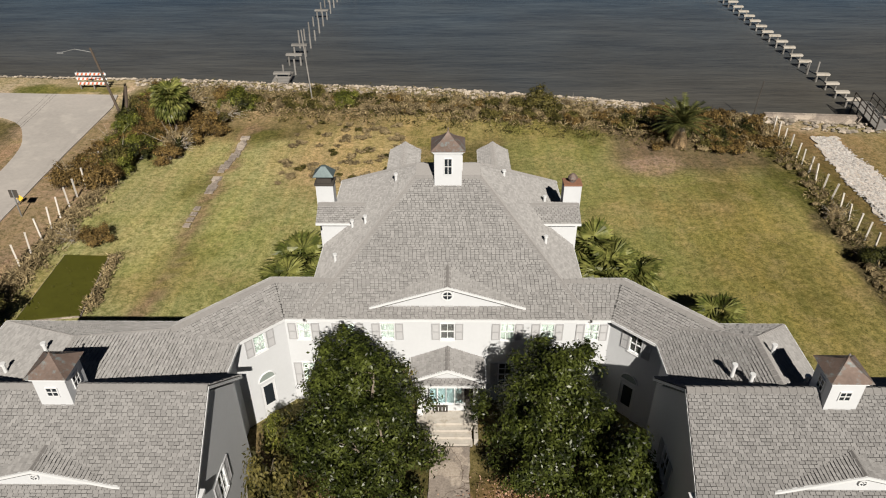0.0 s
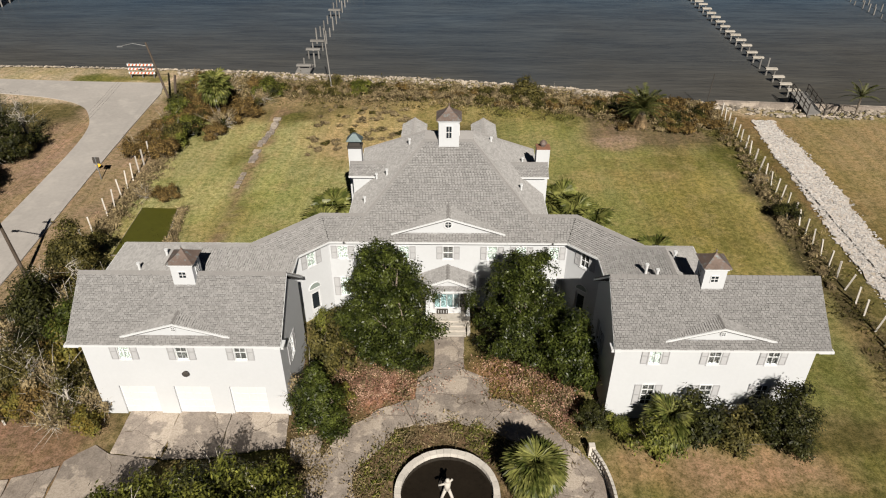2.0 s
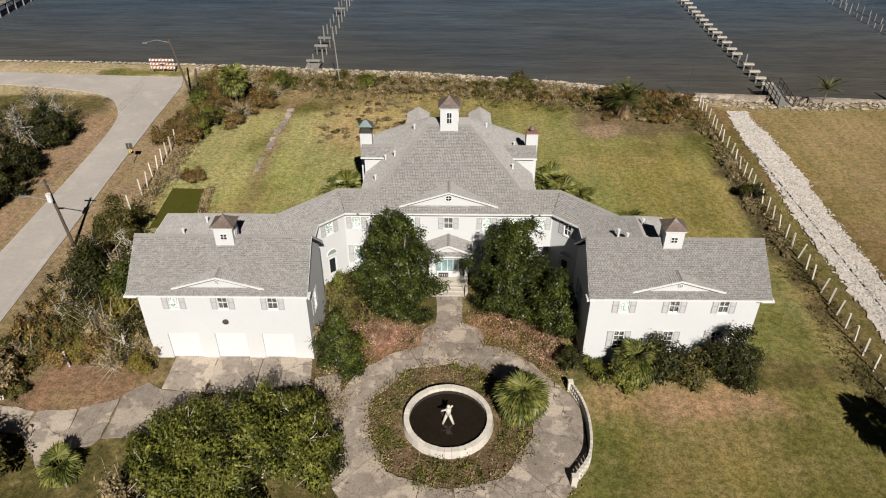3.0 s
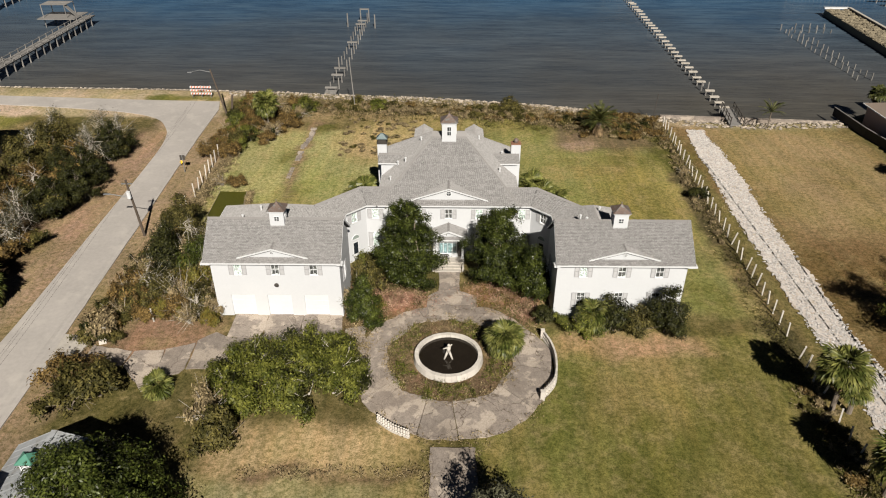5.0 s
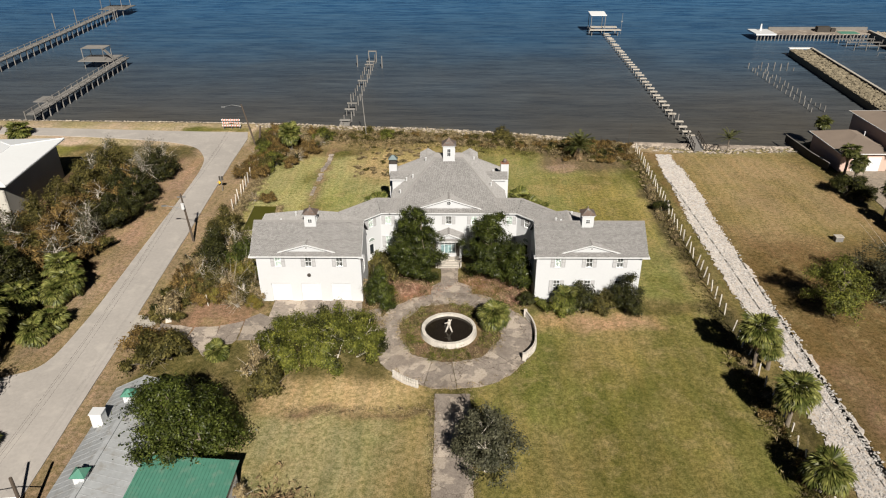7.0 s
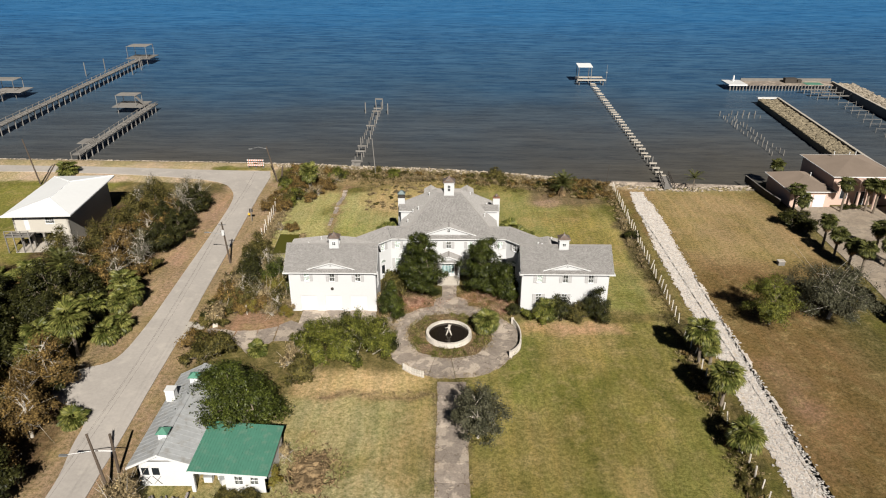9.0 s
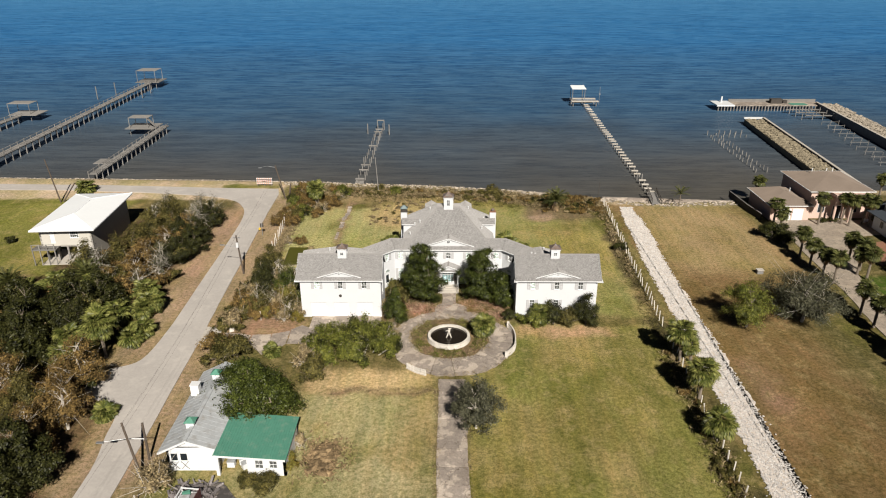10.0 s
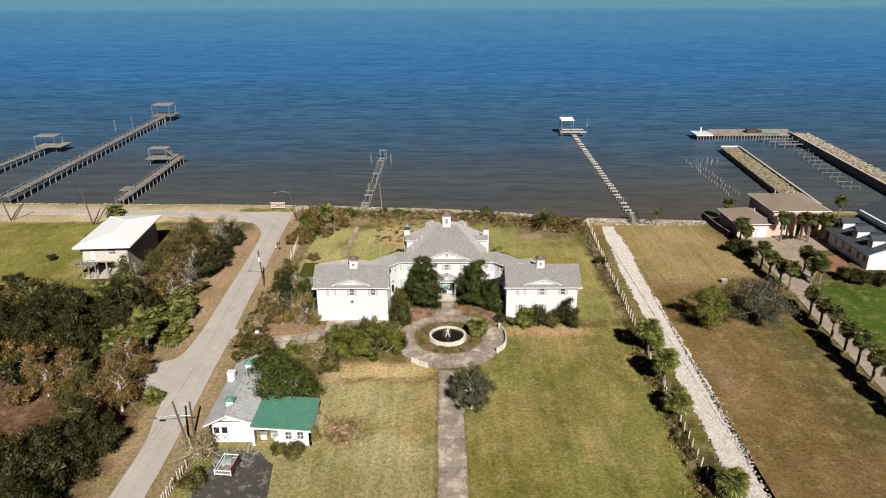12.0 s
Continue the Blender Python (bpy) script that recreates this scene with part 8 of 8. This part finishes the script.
def rock_jetty(label, a, b, width, top, rocks, wallside, mat):
    t = thing("jetty", label, "jetty", group="jetties of the basin")
    a, b = Vector(a), Vector(b)
    L = (b - a).length
    d = (b - a).normalized()
    n = Vector((-d.y, d.x))
    rng = np.random.default_rng(int(L))
    core = Build()
    q = [a - n * width / 2, b - n * width / 2, b + n * width / 2, a + n * width / 2]
    core.slab([(p.x, p.y) for p in q], -2, top - 0.25)
    part("core", core, TAN_ROCK, t)
    sp = []
    for _ in range(rocks):
        p = a + d * rng.uniform(0, L) + n * rng.uniform(-0.5, 0.5) * width
        sp.append((p.x, p.y, top - 0.1))
    tagged(part("rock_fill", boulders(rng, sp, 0.2, 0.5, 0.6), mat, t), kind="stuff")
    for s in wallside:
        st, en = a + n * s * (width / 2 + 0.2), b + n * s * (width / 2 + 0.2)
        m = (st + en) / 2
        part("bulkhead", Build().box(m.x, m.y, -2.2, L, 0.35, 2.5 + top, math.atan2(d.y, d.x)), OLD_WOOD, t)
        part("cap", Build().box(m.x, m.y, top + 0.28, L, 0.6, 0.14, math.atan2(d.y, d.x)), PALE_CONCRETE, t)
    return t


_j = rock_jetty("inner rock jetty with a concrete capped bulkhead", (86.3, 124.6), (81.2, 66.0), 5.0, 0.6, 1400, (1,), TAN_ROCK)
part("end_cap", Build().box(86.4, 124.9, 0.6, 5.6, 0.8, 0.3), TRIM, _j)
_j = rock_jetty("outer rock breakwater with a concrete walk", (116.6, 144.0), (109.3, 66.0), 6.0, 0.9, 1850, (-1,), DIM_ROCK)
_w = thing("wharf", "timber wharf with a white concrete end", "wharf", (-3, -3, 0))
part("deck", Build().box(101.4, 147.6, 0.45, 32.0, 5.6, 0.25), CONCRETE, _w)
part("end_pad", Build().box(87.6, 147.4, 0.5, 5.4, 6.6, 0.4), TRIM, _w)
part("parapet", Build().box(104.0, 150.3, 0.5, 27.0, 0.4, 1.0), OLD_WOOD, _w)
for i in range(34):
    part("piling", Build().tube((85.6 + i * 0.95, 144.7, -2), (85.6 + i * 0.95, 144.7, 0.62), 0.2, n=6), OLD_WOOD, _w)
part("bollard", Build().tube((87.8, 148.8, 0.8), (87.8, 148.8, 2.6), 0.3, 0.2, n=8), TRIM, _w)
part("equipment", Build().box(104.2, 148.0, 0.7, 3.4, 1.6, 1.4).box(107.0, 148.2, 0.7, 1.2, 1.2, 0.9), DARK_WOOD, _w)
part("green_mat", Build().box(110.5, 146.6, 0.7, 5.0, 3.0, 0.06), GREEN_ROOF, _w)
for i, y in enumerate((141.5, 137.5, 133.5)):
    f = thing("finger_pier", "narrow timber finger pier in the basin", "pier", (-3, -3, 0), group="finger piers")
    part("deck", Build().box(109.8 + i * 0.6, y, 0.1, 10.4 - i, 0.9, 0.12), OLD_WOOD, f)
    for k in range(4):
        part("piling", Build().tube((105.6 + k * 3, y - 0.5, -2), (105.6 + k * 3, y - 0.5, 0.9), 0.12, n=6), OLD_WOOD, f)
_t = thing("boat_slip", "row of old boat slip pilings with beams", "pilings")
for i in range(10):
    for j in range(3):
        x, y = 105.6 + j * 2.2 + 0.2 * _rng.normal() - 0.75 * i, 124 - i * 4.4
        part("piling", Build().tube((x, y, -2), (x, y, _rng.uniform(-0.3, 0.5)), 0.07, n=6), OLD_WOOD, _t)
    part("beam", Build().box(107.6 - 0.75 * i, 124 - i * 4.4, -0.2, 4.6, 0.07, 0.08), OLD_WOOD, _t)

# ---- poles, wires, signs ----


def utility_pole(at, top, label, r=0.14, arms=(), lamp=None):
    t = thing("utility_pole", label, "pole", group="utility poles")
    a = Vector(at)
    part("shaft", Build().tube((a.x, a.y, -0.3), top, r, r * 0.7, n=9), POLE_WOOD, t)
    for d, w in arms:
        p = a.lerp(Vector(top), d)
        part("crossarm", Build().box(p.x, p.y, p.z, w, 0.1, 0.1), STEEL, t)
    if lamp:
        p = Vector(top)
        e = p + Vector(lamp)
        arm = part("lamp_arm", Build().path([p - Vector((0, 0, 0.4)), p.lerp(e, 0.5) + Vector((0, 0, 0.1)), e], [0.04, 0.035, 0.03], 6), STEEL, t)
        part("lamp_head", Build().box(e.x, e.y, e.z - 0.08, 0.6, 0.22, 0.12), STEEL, arm)
    return t


p1 = utility_pole((-30.8, 24.9, 0), (-31.2, 24.7, 6.3), "dark leaning utility pole beside the lane", arms=((0.93, 1.0),), lamp=None)
part("transformer", Build().tube((-31.1, 24.4, 4.5), (-31.1, 24.4, 5.2), 0.2, n=12), TRIM, p1)
part("lamp_arm", Build().tube((-31.1, 24.7, 4.4), (-33.3, 24.9, 4.7), 0.04, n=6).box(-33.5, 24.9, 4.62, 0.6, 0.2, 0.1), STEEL, p1)
p2 = utility_pole((-28.3, -18.9, 0), (-30.5, -16.5, 4.6), "leaning grey utility pole beside the shed")
_gp = thing("lamp_post", "short dark timber post with a street lamp arm", "lamp post", (-28.8, -16.1, 0))
part("shaft", Build().tube((0, 0, -0.2), (0.0, 0.05, 4.2), 0.13, 0.11, n=8), POLE_WOOD, _gp)
part("lamp_arm", Build().path([(0.1, 0, 2.4), (-1.6, -0.4, 2.75), (-3.6, -0.9, 2.75)], [0.04, 0.035, 0.03], 6), STEEL, _gp)
part("lamp_head", Build().box(-3.8, -0.95, 2.66, 0.7, 0.22, 0.12), STEEL, _gp)
p3 = utility_pole((-31.6, 58.4, 0), (-33.4, 59.5, 6.4), "leaning pole with a street lamp at the waterfront", lamp=(-3.0, 0.2, -0.5))
solo("stump_post", Build().tube((-30.9, 57.8, -0.2), (-30.4, 58.2, 3.2), 0.16, 0.14, n=8), POLE_WOOD, "short burnt post beside the lamp pole", "post")
solo("flag_pole", Build().tube((-13.9, 62.5, -0.2), (-14.4, 63.2, 7.0), 0.08, 0.06, n=8), OLD_WOOD, "thin weathered pole above the shore", "pole")
solo("marker_pole", Build().tube((29.3, 59.4, -0.8), (29.6, 59.6, 3.2), 0.05, 0.04, n=6), DARK_WOOD, "thin dark rod at the fence corner", "pole")
for x, y, lx in ((-93.7, 59.3, -2.2), (-74.5, 56.2, -1.6)):
    utility_pole((x, y, 0), (x + lx, y + 0.5, 8.4), "dark leaning pole on the neighbouring lawn", lamp=None)
    solo("guy_post", Build().tube((x + 0.2, y + 0.3, -0.2), (x + 2.6, y + 1.4, 3.4), 0.13, n=8), POLE_WOOD, "slanting brace post beside the pole", "post", group="brace posts")


def cable(a, b, sag, label):
    n = 16
    pts = [Vector(a).lerp(Vector(b), i / n) - Vector((0, 0, sag * 4 * (i / n) * (1 - i / n))) for i in range(n + 1)]
    solo("cable", Build().path(pts, [0.006] * (n + 1), 4), DARK_WOOD, label, "cable", group="overhead cables")


for o, z in ((0.0, 0.0), (0.35, -0.5), (-0.3, -1.1)):
    cable((-30.5 + o, -16.5, 4.5 + z * 0.5), (-31.2 + o, 24.7, 6.2 + z * 0.5), 0.7, "thin dark overhead cable along the lane")
    cable((-31.2 + o, 24.7, 6.2 + z * 0.5), (-33.3 + o, 59.4, 6.2 + z * 0.5), 0.7, "thin dark overhead cable along the lane")
    cable((-30.5 + o, -16.5, 4.5 + z * 0.5), (-30.6 + o, -60, 6.5 + z * 0.5), 0.6, "thin dark overhead cable along the lane")

bar = thing("road_barrier", "orange and white striped barricade at the road's end", "barrier", (-37.6, 66.0, 0))
for z in (0.5, 1.0, 1.5):
    rl = part("rail", Build().box(0, 0, z, 3.2, 0.06, 0.28), TRIM, bar)
    for i in range(7):
        part("stripe", Build().plate([(-1.5 + i * 0.44, -0.036, z + 0.01), (-1.3 + i * 0.44, -0.036, z + 0.01), (-1.16 + i * 0.44, -0.036, z + 0.27), (-1.36 + i * 0.44, -0.036, z + 0.27)], 0.004), SIGN_ORANGE, rl)
for x in (-1.4, 0, 1.4):
    part("post", Build().box(x, 0.06, -0.1, 0.1, 0.1, 2.0), OLD_WOOD, bar)
sg = thing("road_sign", "diamond road sign seen from behind on a post", "sign", (-31.6, 39.8, 0))
part("post", Build().box(0, 0, -0.1, 0.07, 0.07, 2.3), STEEL, sg)
part("plate", Build().box(0, 0.05, 1.55, 0.62, 0.03, 0.62), DARK_WOOD, sg)
mk = thing("road_sign", "small yellow diamond marker beside the lane", "sign", (-32.7, 41.6, 0))
part("post", Build().box(0, 0, -0.1, 0.06, 0.06, 0.7), STEEL, mk)
_b = Build().box(0, 0.0, 0.0, 0.34, 0.03, 0.34)
_o = part("plate", _b, SIGN_YELLOW, mk, at=(0, 0, 0.35))
_o.rotation_euler = (radians(-50), radians(45), 0)
mb = thing("gate_pillar", "white leaning gate pillar beside the drive", "pillar", (-27.8, 8.0, 0))
_o = part("pillar", Build().box(0, 0, -0.1, 0.55, 0.4, 1.7), STONE_WHITE, mb)
_o.rotation_euler = (0, radians(10), radians(20))
tk = thing("water_trough", "small weathered utility box on the lawn", "box", (46.9, 25.4, 0))
part("body", Build().box(0, 0, 0, 0.9, 0.7, 0.6), OLD_WOOD, tk)
part("lid", Build().box(0, 0, 0.6, 1.0, 0.8, 0.06), PALE_CONCRETE, tk)

# ---- roof shingles that lie nearest, one by one ----
_cache = {}
for _roof, _q, _fc in ONE_BY_ONE:
    w = round((Vector(_q[1]) - Vector(_q[0])).length, 2)
    o = Vector(_q[0])
    me = Build().add([Vector(p) - o for p in _q], _fc).mesh("shingle", SHINGLE_OWN) if w < 0.29 else _cache.get(_roof.name)
    if me is None:
        me = _cache[_roof.name] = Build().add([Vector(p) - o for p in _q], _fc).mesh("shingle", SHINGLE_OWN)
    s = part("shingle", me, None, _roof)
    s.location = o
